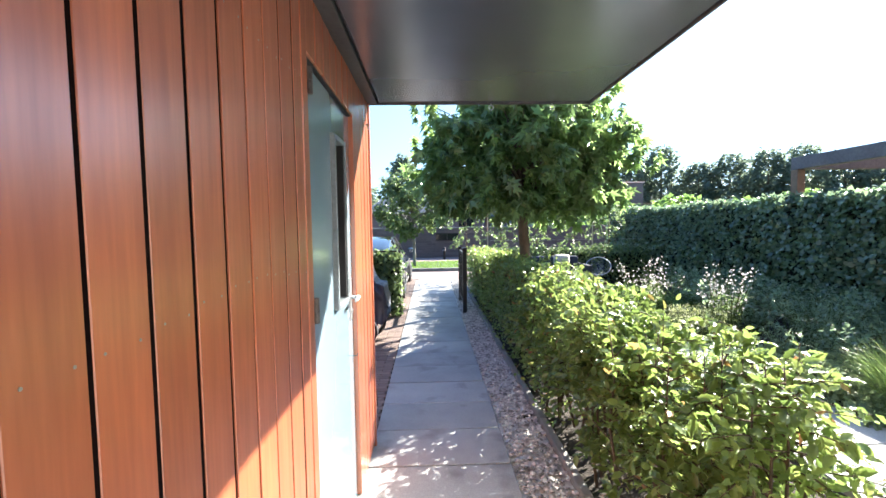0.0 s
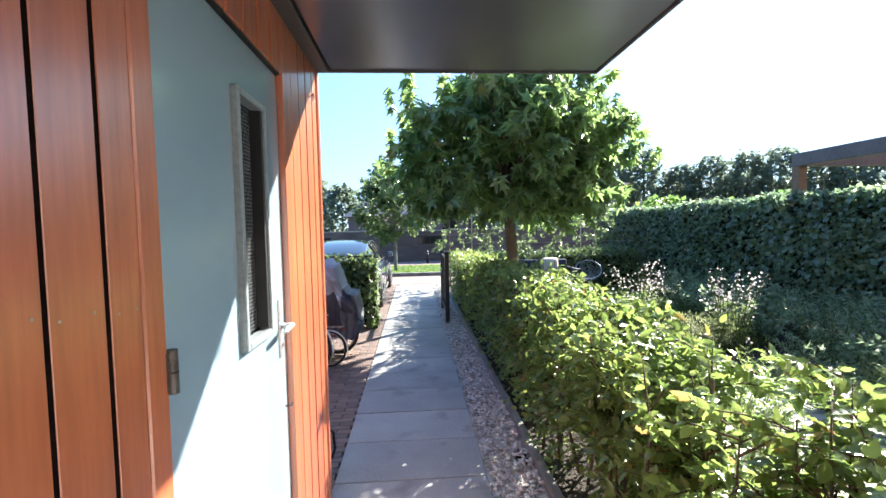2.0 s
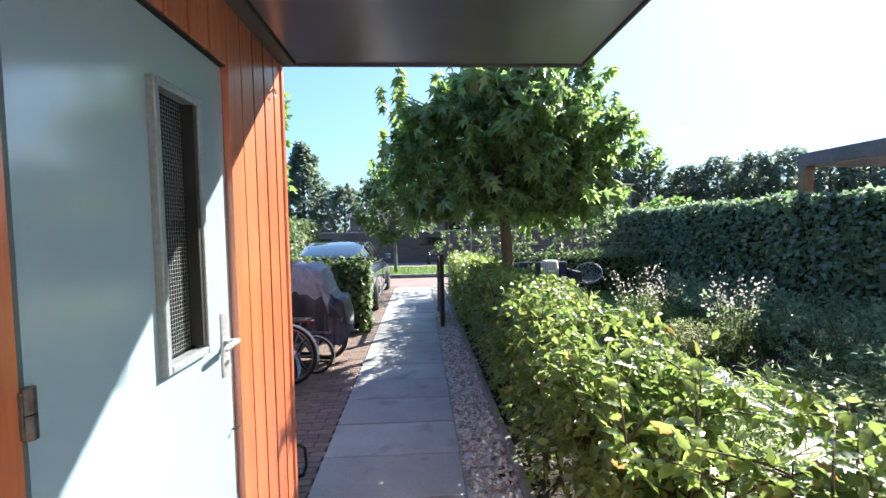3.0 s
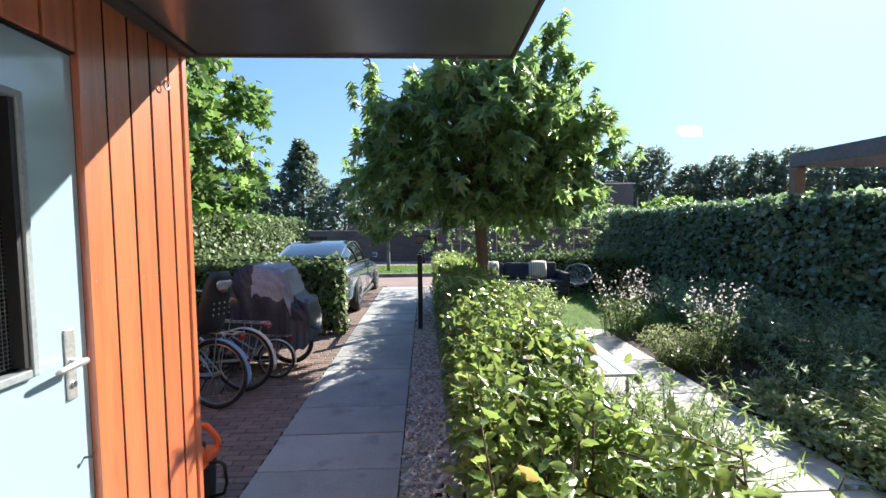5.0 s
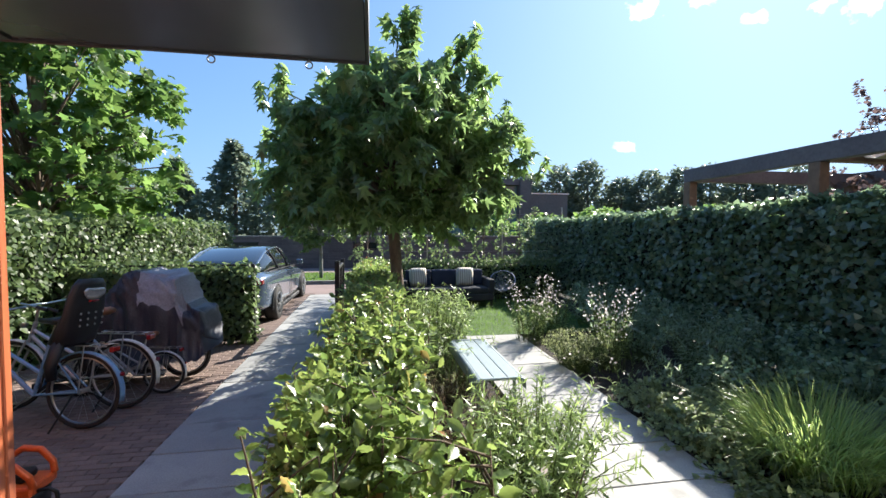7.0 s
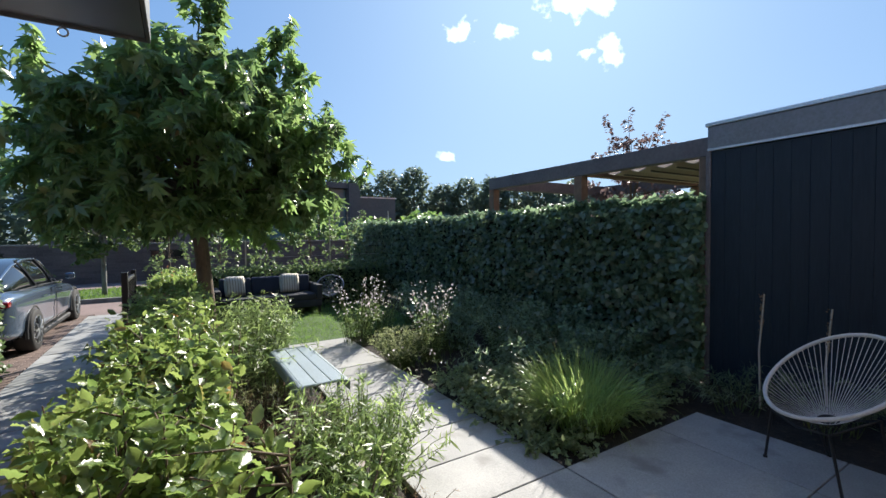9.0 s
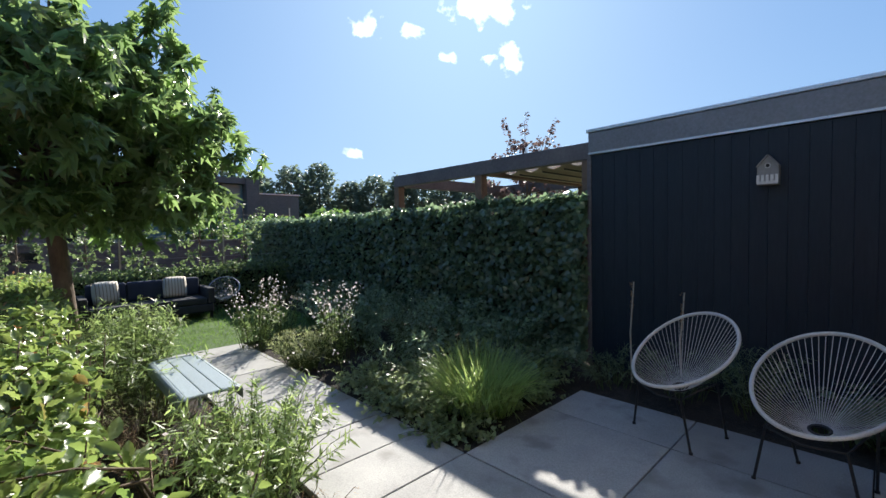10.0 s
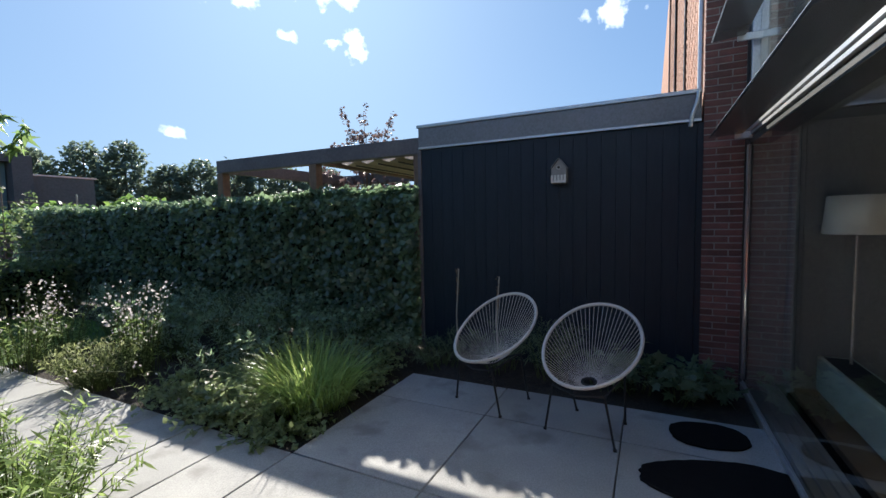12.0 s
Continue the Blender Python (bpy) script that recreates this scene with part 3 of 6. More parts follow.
for x in (0.55, 12.0, 24.0, -4.6):
    w = part("slot_window", box(x, x + 1.06, 20.87, 20.898, 0.82, 1.12), M_DARKPANE, far)
    part("frame", box(x - 0.04, x + 1.10, 20.85, 20.869, 0.78, 0.82, 0.003), M_BLACK, w)
    part("frame", box(x - 0.04, x + 1.10, 20.85, 20.869, 1.12, 1.16, 0.003), M_BLACK, w)
    part("mullion", box(x + 0.51, x + 0.55, 20.85, 20.869, 0.82, 1.12, 0.003), M_BLACK, w)
part("wall", box(-14, -6.25, 21.0, 21.3, -0.1, 1.0), M_GREYBRICK, far)

bld = thing("flat_roofed_building", "flat-roofed brown-grey building behind the brick wall", "building")
part("wall", box(11.55, 14.3, 28.0, 36, -0.1, 4.12), M_GREYPLASTER, bld)
part("wall", box(4.0, 11.54, 29.0, 36, -0.1, 4.4), M_GREYPLASTER, bld)
part("corner_pier", box(10.9, 11.65, 27.7, 36, -0.1, 5.02), M_GREYBRICK, bld, "brown brick pier")
part("roof", box(4.0, 10.9, 27.9, 36.2, 4.7, 5.05), M_GREYBRICK, bld)
part("roof", box(11.655, 14.4, 27.95, 36.1, 4.125, 4.2), M_ALU, bld)
w = part("window", box(4.2, 10.85, 28.3, 28.4, 0.8, 4.68), M_SKYPANE, bld, "large pale green glazing")
for x in (5.2, 7.4, 9.6):
    part("mullion", box(x, x + 0.08, 28.24, 28.298, 0.8, 4.68), M_FASCIA, w)
low = thing("low_house", "low grey house with a dark roof and windows", "house")
part("wall", box(-3.5, 3.6, 26, 33, -0.1, 2.3), M_GREYPLASTER, low)
bm = bmesh.new()
vs = [bm.verts.new(p) for p in ((-3.8, 25.7, 2.25), (3.9, 25.7, 2.25), (3.9, 33.3, 2.25), (-3.8, 33.3, 2.25), (-2.5, 29.5, 3.7), (2.6, 29.5, 3.7))]
for f in ((0, 1, 5, 4), (1, 2, 5), (2, 3, 4, 5), (3, 0, 4), (3, 2, 1, 0)):
    bm.faces.new([vs[i] for i in f])
part("roof", bm, M_FASCIA, low)
for x in (-2.4, 0.2, 2.0):
    part("window", box(x, x + 0.9, 25.95, 25.99, 1.2, 2.1), M_DARKPANE, low)

# pergola behind the ivy
perg = thing("pergola", "weathered square timber pergola with a folded beige canvas", "pergola")
part("beam", box(6.46, 6.60, 3.47, 7.40, 2.43, 2.635, 0.006), M_GREYBEAM, perg)
part("beam", box(9.6, 9.74, 3.47, 7.40, 2.43, 2.635, 0.006), M_GREYBEAM, perg)
for y in (3.47, 7.26):
    part("cross_beam", box(6.605, 9.595, y, y + 0.14, 2.43, 2.633, 0.006), M_GREYBEAM, perg)
part("cross_beam", box(6.605, 9.595, 5.24, 5.38, 2.44, 2.60, 0.006), M_TIMBER, perg)
for x in (6.46, 9.6):
    for y in (3.47, 5.24, 7.26):
        part("post", box(x, x + 0.14, y, y + 0.14, -0.1, 2.428, 0.008), M_TIMBER, perg)
bm = bmesh.new()
rows = []
for i in range(17):
    y = 3.7 + 1.5 * i / 16
    z = 2.55 - 0.12 * abs(math.sin(i * math.pi / 4)) ** 0.7
    rows.append([bm.verts.new((x, y, z)) for x in (6.9, 9.4)])
for a, b in zip(rows, rows[1:]):
    bm.faces.new((a[0], a[1], b[1], b[0]))
canv = part("canvas", bm, M_CANVAS, perg, "folded beige shade canvas")
sol = canv.modifiers.new("thick", "SOLIDIFY")
sol.thickness = 0.012
for y in (4.1, 4.45, 4.85):
    part("batten", tube([(6.9, y, 2.42), (9.4, y, 2.42)], 0.012, 6), M_BLACK, perg)

low_roof = thing("garden_shed", "low flat-roofed shed with a pale fascia behind the hedge", "shed")
part("wall", box(-5.6, -4.05, 3.6, 9.2, -0.1, 1.95), M_GREYPLASTER, low_roof)
part("fascia", box(-5.65, -4.0, 3.55, 9.25, 1.952, 2.13, 0.006), M_CANVAS, low_roof, "pale beige roof edge")

# ---- foliage ----
rng = np.random.default_rng(7)


def unit(a):
    return a / np.maximum(np.linalg.norm(a, axis=-1, keepdims=True), 1e-9)


# leaf outlines: x across, y from stalk to tip, z off the plane; all 1 long
def ovate(width=0.33, fold=0.06, bend=-0.1):
    ys = (0.0, 0.25, 0.55, 0.82, 1.0)
    ws = (0.0, 0.85, 1.0, 0.6, 0.0)
    v = [(0, 0, 0)]
    for y, w in zip(ys[1:-1], ws[1:-1]):
        b = bend * y * y
        v += [(-w * width, y - 0.03, fold * w + b), (0, y, b), (w * width, y - 0.03, fold * w + b)]
    v.append((0, 1, bend))
    f = [(0, 2, 1), (0, 3, 2), (1, 2, 5, 4), (2, 3, 6, 5), (4, 5, 8, 7), (5, 6, 9, 8), (7, 8, 10), (8, 9, 10)]
    return np.array(v, float), f


def lobed(points=5, deep=0.5, spread=125, bend=-0.25, wide=1.0):
    """A palmate leaf."""
    v, c = [(0, 0, 0)], (0.0, 0.28)
    n = points * 2 - 1
    for k in range(n):
        a = radians(90 + spread - 2 * spread * k / (n - 1))
        r = (0.72 if k == n // 2 else 0.62 if abs(k - n // 2) <= 2 else 0.45) * (1 if k % 2 == 0 else deep)
        x, y = c[0] + r * math.cos(a) * wide, c[1] + r * math.sin(a)
        v.append((x, y, bend * (x * x + y * y) + (0.04 if k % 2 else 0)))
    return np.array(v, float), [(0, k + 2, k + 1) for k in range(n - 1)]


def blade(width=0.05, bend=-0.25):
    v = [(-width * 0.7, 0, 0), (width * 0.7, 0, 0), (-width, 0.45, bend * 0.2), (width, 0.45, bend * 0.2), (0, 1, bend)]
    return np.array(v, float), [(0, 1, 3, 2), (2, 3, 4)]


def flake(width=0.4, bend=-0.15):
    v = [(0, 0, 0), (width, 0.45, 0.05), (0, 1, bend), (-width, 0.5, 0.05)]
    return np.array(v, float), [(0, 1, 2), (0, 2, 3)]


def veined(width=0.27, fold=0.07, bend=-0.18, rows=7):
    """An oval leaf, pleated between its side veins."""
    v = [(0, 0, 0)]
    for k in range(1, rows):
        y = k / rows
        w = width * math.sin(math.pi * y ** 0.8) ** 0.9 * (1.04 if k % 2 else 0.95)
        b, pleat = bend * y * y, 0.05 if k % 2 else -0.03
        v += [(-w, y + 0.05, fold + pleat + b), (0, y, b), (w, y + 0.05, fold + pleat + b)]
    v.append((0, 1.04, bend))
    f = [(0, 2, 1), (0, 3, 2)]
    for k in range(rows - 2):
        a = 1 + 3 * k
        f += [(a, a + 1, a + 4, a + 3), (a + 1, a + 2, a + 5, a + 4)]
    a = 1 + 3 * (rows - 2)
    return np.array(v, float), f + [(a, a + 1, a + 3), (a + 1, a + 2, a + 3)]


DROOP = lobed(5, 0.42, 116, -0.3, 0.92)
BEECH, LOBED, IVY, LANCE, FLAKE = veined(), lobed(5, 0.6), lobed(3, 0.7, 115, -0.15), blade(0.075, -0.12), flake()
GRASS, FINE, ROUND = blade(0.012, -0.45), blade(0.03, -0.2), ovate(0.45, 0.05, -0.05)


def leaves(name, pos, tip, nrm, size, kind, material, parent=None, label=""):
    """Many leaves in one mesh: places, the way of each tip, the way each faces, lengths."""
    tv, tf = kind
    pos, tip, size = np.asarray(pos, float), unit(np.asarray(tip, float)), np.asarray(size, float)
    side = unit(np.cross(tip, np.asarray(nrm, float)))
    up = np.cross(side, tip)
    pts = (pos[:, None, :] + size[:, None, None] * (tv[None, :, 0:1] * side[:, None, :] + tv[None, :, 1:2] * tip[:, None, :] + tv[None, :, 2:3] * up[:, None, :]))
    n, k = len(pos), len(tv)
    counts = np.array([len(f) for f in tf])
    loops = np.array([i for f in tf for i in f])
    me = bpy.data.meshes.new(name)
    me.vertices.add(n * k)
    me.vertices.foreach_set("co", pts.reshape(-1).astype(np.float32))
    allloops = (loops[None, :] + (np.arange(n) * k)[:, None]).reshape(-1)
    me.loops.add(len(allloops))
    me.loops.foreach_set("vertex_index", allloops.astype(np.int32))
    tot = np.tile(counts, n)
    me.polygons.add(len(tot))
    me.polygons.foreach_set("loop_start", np.concatenate(([0], np.cumsum(tot)[:-1])).astype(np.int32))
    me.update(calc_edges=True)
    me.validate()
    me.materials.append(material)
    ob = new(name, me)
    ob.parent = parent
    return tagged(ob, label, "", "", "stuff" if parent else "")


def rand(n, spread=1.0):
    return rng.normal(0, spread, (n, 3))


def noise_at(p, scale):
    return np.array([noise.noise(Vector(q) * scale) for q in p])


def hedge(name, label, category, x0, x1, y0, y1, z1, face, material, count, size, kind, core=0.10, near=None, rough=0.05, top=0.2, ends=0.0, z0=0.02):
    """A clipped hedge: an inner mass with leaves over its seen faces. face: the long side that is seen, '+x', '-x', '+y' or '-y'."""
    h = thing(name, label, category)
    inner = part("inside", box(x0 + core, x1 - core, y0 + core, y1 - core, z0, z1 - core), M_CORESHADE, h, "inner mass coloured near-black as leaf shade")
    n_top, n_end = int(count * top), int(count * ends)
    n_face = count - n_top - n_end
    out = {"+x": (1, 0, 0), "-x": (-1, 0, 0), "+y": (0, 1, 0), "-y": (0, -1, 0)}[face]
    u, v = rng.random(n_face), rng.random(n_face)
    if near:
        u = u ** near
    if face[1] == "x":
        xs = np.full(n_face, x1 if face[0] == "+" else x0)
        p = np.stack([xs, y0 + (y1 - y0) * u, z0 + (z1 - z0) * v], 1)
        w = rng.random((n_end, 2))
        pe = np.stack([x0 + (x1 - x0) * w[:, 0], np.full(n_end, y0), z0 + (z1 - z0) * w[:, 1]], 1)
        oe = np.tile((0, -1, 0), (n_end, 1))
    else:
        ys = np.full(n_face, y1 if face[0] == "+" else y0)
        p = np.stack([x0 + (x1 - x0) * u, ys, z0 + (z1 - z0) * v], 1)
        w = rng.random((n_end, 2))
        pe = np.stack([np.full(n_end, x1), y0 + (y1 - y0) * w[:, 0], z0 + (z1 - z0) * w[:, 1]], 1)
        oe = np.tile((1, 0, 0), (n_end, 1))
    w = rng.random((n_top, 2))
    if near and face[1] == "x":
        w[:, 1] = w[:, 1] ** near
    pt = np.stack([x0 + (x1 - x0) * w[:, 0], y0 + (y1 - y0) * w[:, 1], np.full(n_top, z1)], 1)
    p = np.concatenate([p, pt, pe]) if n_end else np.concatenate([p, pt])
    o = np.concatenate([np.tile(out, (n_face, 1)), np.tile((0, 0, 1), (n_top, 1))] + ([oe] if n_end else [])).astype(float)
    wave = np.array([noise.noise(Vector(q) * 1.3) * 0.06 + noise.noise(Vector(q) * 4.0) * 0.04 for q in p])
    n = len(p)
    p = p + o * (wave + rng.normal(-0.02, rough, n))[:, None]
    nrm = unit(o * 1.0 + rand(n, 0.45) + np.array((0, 0, 0.45)))
    tip = np.array((0, 0, -0.55)) + o * 0.35 + rand(n, 0.55)
    tip[n_face:n_face + n_top] = rand(n_top, 0.8) + np.array((0, 0, 0.35))
    leaves("leaves", p, tip, nrm, size * rng.uniform(0.6, 1.25, n), kind, material, h)
    return h


# ivy fence
ivy = hedge("ivy_fence", "tall garden fence fully overgrown with dark green ivy", "ivy fence", 6.24, 6.46, 3.46, 14.5, 1.92, "-x", L_IVY, 31000, 0.066, IVY, near=1.45, rough=0.045, top=0.24)
# tall hedge beside the parked bicycles
hedge("clipped_hedge", "tall clipped green hedge beside the parked bicycles", "hedge", -3.35, -2.6, 3.3, 14.4, 1.80, "+x", L_HEDGE, 19000, 0.07, ROUND, rough=0.05, top=0.22)
# small hedge panel in front of the car
hedge("small_hedge", "small clipped hedge in a black frame before the car", "hedge", -2.55, -0.30, 7.5, 7.82, 1.12, "-y", L_HEDGE, 5200, 0.06, ROUND, core=0.08, rough=0.04, top=0.15, ends=0.14, z0=0.05)
# low hedge at the end of the garden
hedge("low_hedge", "low clipped hedge behind the garden sofa", "hedge", 1.9, 6.0, 11.2, 11.75, 0.86, "-y", L_HEDGE, 5200, 0.075, FLAKE, core=0.1, rough=0.06, top=0.4, ends=0.05)


def shoots(stems, per, size, spread=0.5, droop=0.25):
    """Leaves set along stems: places and tips."""
    pos, tip = [], []
    for pts in stems:
        pts = np.asarray(pts, float)
        seg = np.diff(pts, axis=0)
        for k in range(per):
            u = (0.25 + 0.75 * (k + rng.random()) / per) * len(seg)
            i = min(int(u), len(seg) - 1)
            p = pts[i] + seg[i] * (u - i)
            d = unit(seg[i][None])[0]
            a = rng.normal(0, 1, 3)
            a -= d * a.dot(d)
            pos.append(p + rng.normal(0, 0.006, 3))
            tip.append(unit(a[None])[0] * 0.9 + d * spread + np.array((0, 0, -droop)))
    return np.array(pos), np.array(tip)


def beech_row():
    """The row of young beech between path and garden: upright stems with side twigs."""
    h = thing("beech_hedge", "loose young beech hedge with bright sunlit green leaves", "hedge")
    stems_bm, twigs = bmesh.new(), []
    y = 1.58
    while y < 10.9:
        dense = y > 4.2
        for _ in range(3):
            x = 1.47 + rng.normal(0, 0.11) + (0.06 + rng.normal(0, 0.06) if y < 1.9 else 0)
            yy = max(1.55, y + rng.normal(0, 0.06))
            top = float(np.interp(y, (1.5, 1.8, 2.2, 2.6, 3.4, 4.4, 5.5, 7.0, 11.0), (1.06, 1.09, 1.06, 1.06, 1.10, 1.14, 1.10, 1.02, 0.92))) + rng.normal(0, 0.05)
            lean = rng.normal(0, 0.13, 2)
            if y < 2.0:
                lean[1] = abs(lean[1])
            pts = [(x + lean[0] * t + rng.normal(0, 0.012), yy + lean[1] * t + rng.normal(0, 0.012), 0.0 + top * t) for t in (0, 0.25, 0.5, 0.75, 1.0)]
            tube(pts, [0.011, 0.009, 0.007, 0.005, 0.002], 5, stems_bm)
            twigs.append(pts[2:])
            for k in range(10 if dense else 26 if y < 2.0 else 17):
                t = rng.uniform(0.2, 0.98) if not dense else rng.uniform(0.08, 0.98)
                i = min(int(t * 4), 3)
                b = np.array(pts[i]) + (np.array(pts[i + 1]) - np.array(pts[i])) * (t * 4 - i)
                a = rng.uniform(0, math.tau)
                reach = rng.uniform(0.14, 0.40) * (1.0 if t < 0.8 else 0.8)
                d = np.array((math.cos(a) * 0.95, math.sin(a), rng.uniform(0.0, 0.5)))
                side = 1.76 if y < 1.9 else 1.60
                if b[0] + d[0] * reach > side:
                    d[0] = max(-0.2, (side - b[0]) / reach)
                d[0] = max(d[0], (1.13 - b[0]) / reach)
                d[1] = max(d[1], (1.42 - b[1]) / reach)
                tw = [b, b + d * reach * 0.5, b + d * reach + np.array((0, 0, -0.03))]
                tube(tw, [0.004, 0.003, 0.0015], 4, stems_bm)
                twigs.append(tw)
        y += 0.17
    tagged(part("stems", stems_bm, M_TWIG, h, "thin brown stems", True), "", "", "", "stuff")
    pos, tip = shoots(twigs, 15, 0.07, 0.5, 0.1)
    nrm = np.array((0, 0, 0.9)) + rand(len(pos), 0.5)
    tip[:, 2] *= 0.6
    length = rng.uniform(0.03, 0.066, len(pos))
    # the nearest leaves stand singly
    close = np.nonzero(pos[:, 1] < 2.9)[0]
    single = close[:: max(1, len(close) // 240)][:240]
    one = bpy.data.meshes.new("leaf")
    one.from_pydata([tuple(v) for v in BEECH[0]], [], BEECH[1])
    one.materials.append(L_BEECH1)
    for i in single:
        y_axis = Vector(tip[i]).normalized()
        x_axis = y_axis.cross(Vector(nrm[i])).normalized()
        m = Matrix((x_axis, y_axis, x_axis.cross(y_axis))).transposed().to_4x4()
        lf = new("leaf", one)
        lf.parent = h
        lf.matrix_local = Matrix.Translation(pos[i]) @ m @ Matrix.Scale(length[i], 4)
    rest = np.setdiff1d(np.arange(len(pos)), single)
    leaves("leaves", pos[rest], tip[rest], nrm[rest], length[rest], BEECH, L_BEECH, h)
    # the clipped far part is denser
    n = 13500
    u = rng.random((n, 3))
    yy = 2.4 + 8.5 * u[:, 0] ** 1.25
    sidev = rng.integers(0, 4, n)
    wide = np.where(yy < 4.6, 1.56, 1.68)
    xx = np.where(sidev == 0, 1.22, np.where(sidev == 1, wide, 1.22 + (wide - 1.22) * u[:, 1]))
    zz = np.where((sidev < 2) | (yy < 4.6), np.where(yy < 3.3, 0.62 + 0.44 * u[:, 2], 0.05 + np.where(yy < 4.6, 1.06, 0.94) * u[:, 2]), 1.06 - 0.022 * (yy - 4.6))
    p = np.stack([xx, yy, zz], 1) + rand(n, 0.045)
    o = np.where((sidev == 0)[:, None], (-1, 0, 0.3), np.where((sidev == 1)[:, None], (1, 0, 0.3), (0, 0, 1.0)))
    leaves("leaves", p, o * 0.4 + rand(n, 0.6), o + rand(n, 0.4) + np.array((0, 0, 0.3)), rng.uniform(0.035, 0.065, n), BEECH, L_BEECH, h)
    # near-black filler stands in for the shade between the leaves
    part("inside", box(1.38, 1.64, 4.9, 10.8, 0.1, 0.82), M_CORESHADE, h, "inner mass coloured near-black as leaf shade")
    return h


beech_row()


def tree(name, label, at, trunk_h, trunk_r, profile, n_shoots, per, size, kind, material, seed, droop=0.5, group="", lean=0.0, sprigs=(), bark=None, limb_r=0.5, deep=1.0, clump=0.0):
    """profile: (height, radius) pairs of the crown's outline above the ground."""
    global rng
    keep, rng = rng, np.random.default_rng(seed)
    t = thing(name, label, "tree", at, group=group)
    zs, rs = [p[0] for p in profile], [p[1] for p in profile]
    bark = bark or M_BARK
    bm = bmesh.new()
    topz = zs[-1]
    trunk = [(lean * k, 0.02 * math.sin(k * 2), trunk_h * k) for k in (0, 0.3, 0.65, 1.0)]
    tube([(0, 0, -0.15)] + trunk[1:] + [(lean, 0, trunk_h + (topz - trunk_h) * 0.45), (lean, 0, topz * 0.97)],
         [trunk_r * 1.15, trunk_r, trunk_r * 0.95, trunk_r * 0.9, trunk_r * 0.45, 0.006], 10, bm)
    part("trunk", bm, bark, t, "", True)
    bm, tips = bmesh.new(), []
    boughs = []
    for k in range(n_shoots // 9 if clump else 0):
        z = zs[0] + (zs[-1] - zs[0]) * rng.beta(1.15, 1.3)
        a = k * 2.39996 + rng.normal(0, 0.2)
        r = np.interp(z, zs, rs) * rng.uniform(0.72, 1.02)
        boughs.append((np.array((lean + r * math.cos(a), r * math.sin(a) * deep, z)), np.array((math.cos(a), math.sin(a), 0))))
    for k in range(n_shoots):
        if clump and k % 20 < 11:
            c, d = boughs[(k * 7) % len(boughs)]
            tips.append((c + rng.normal(0, clump, 3) * np.array((1, 1, 0.7)) - np.array((0, 0, 0.05)), d))
            continue
        z = rng.uniform(zs[0], zs[-1])
        if rng.random() < 0.35:
            z = zs[0] + (zs[-1] - zs[0]) * rng.beta(1.6, 2.2)
        a = rng.uniform(0, math.tau)
        big = np.interp(z, zs, rs) * (1 + 0.42 * noise.noise(Vector((math.cos(a) * 1.7, math.sin(a) * 1.7, z * 0.9 + seed))))
        r = big * math.sqrt(rng.uniform(0.06, 1.0))
        tips.append((np.array((lean + r * math.cos(a), r * math.sin(a) * (deep if math.sin(a) < 0 else deep - 0.28 if deep < 1 else 1), z)), np.array((math.cos(a), math.sin(a), 0))))
    for s in sprigs:
        tips.append((np.array(s, float), np.array((0.1, 0, 1.0))))
    limbs = []
    for k, (p, d) in enumerate(tips):
        if k % 9 == 0 or k >= n_shoots:
            s = np.array((lean, 0, trunk_h + (p[2] - trunk_h) * 0.35 if p[2] > trunk_h else trunk_h * 0.98))
            limbs.append((s, p))
            mid = (s + p) / 2 + np.array((0, 0, 0.12 * np.linalg.norm(p - s)))
            tube([s, mid, p], [trunk_r * limb_r * 0.6, trunk_r * limb_r * 0.35, 0.005], 5, bm)
    tagged(part("branches", bm, bark, t, "", True), "", "", "", "stuff")
    stems = []
    L = size * 3.2
    for k, (p, d) in enumerate(tips):
        if k >= n_shoots:
            for h in np.linspace(0.0, 0.6, 8):
                q = p - np.array((0, 0, 0.1 + h)) + rng.normal(0, 0.05, 3) * (0.3 + 9.0 * h)
                stems.append([q, q + np.array((0, 0, L * 0.8)) + rng.normal(0, 0.05, 3)])
            continue
        w = d * L * 0.6 + rng.normal(0, 0.35, 3) * L + np.array((0, 0, L * (0.25 if p[2] > zs[0] + 0.3 * (zs[-1] - zs[0]) else -0.3)))
        stems.append([p - w * 0.5, p, p + w * 0.5])
    pos, tip = shoots(stems, per, size, 0.3, droop)
    nrm = np.array((0, 0, 0.8)) + rand(len(pos), 0.5)
    leaves("crown", pos, tip, nrm, size * rng.uniform(0.6, 1.25, len(pos)), kind, material, t)
    rng = keep
    return t


tree("garden_tree", "round-crowned young garden tree with drooping lobed leaves", (1.83, 6.8, -0.03), 1.75, 0.085,
     [(1.88, 0.7), (2.0, 1.15), (2.28, 1.45), (2.65, 1.55), (2.95, 1.38), (3.25, 1.1), (3.55, 0.75), (3.75, 0.35)], 800, 14, 0.172, DROOP, L_TREE, 3, 0.8, lean=-0.12, deep=0.8, clump=0.15,
     sprigs=((-0.05, 0, 4.32), (0.1, 0.1, 4.0), (0.85, 0.0, 4.05), (0.98, 0.1, 3.75), (-1.5, 0, 3.42), (-0.62, 0, 3.8), (1.45, 0, 3.0)))
tree("plane_tree", "large plane tree with broad sunlit green leaves", (-4.3, 9.6, -0.1), 1.6, 0.14,
     [(1.5, 1.2), (2.0, 1.9), (3.0, 2.2), (3.8, 1.9), (4.6, 1.5), (5.4, 1.0), (6.0, 0.4)], 750, 10, 0.2, LOBED, L_PLANE, 5, 0.5)
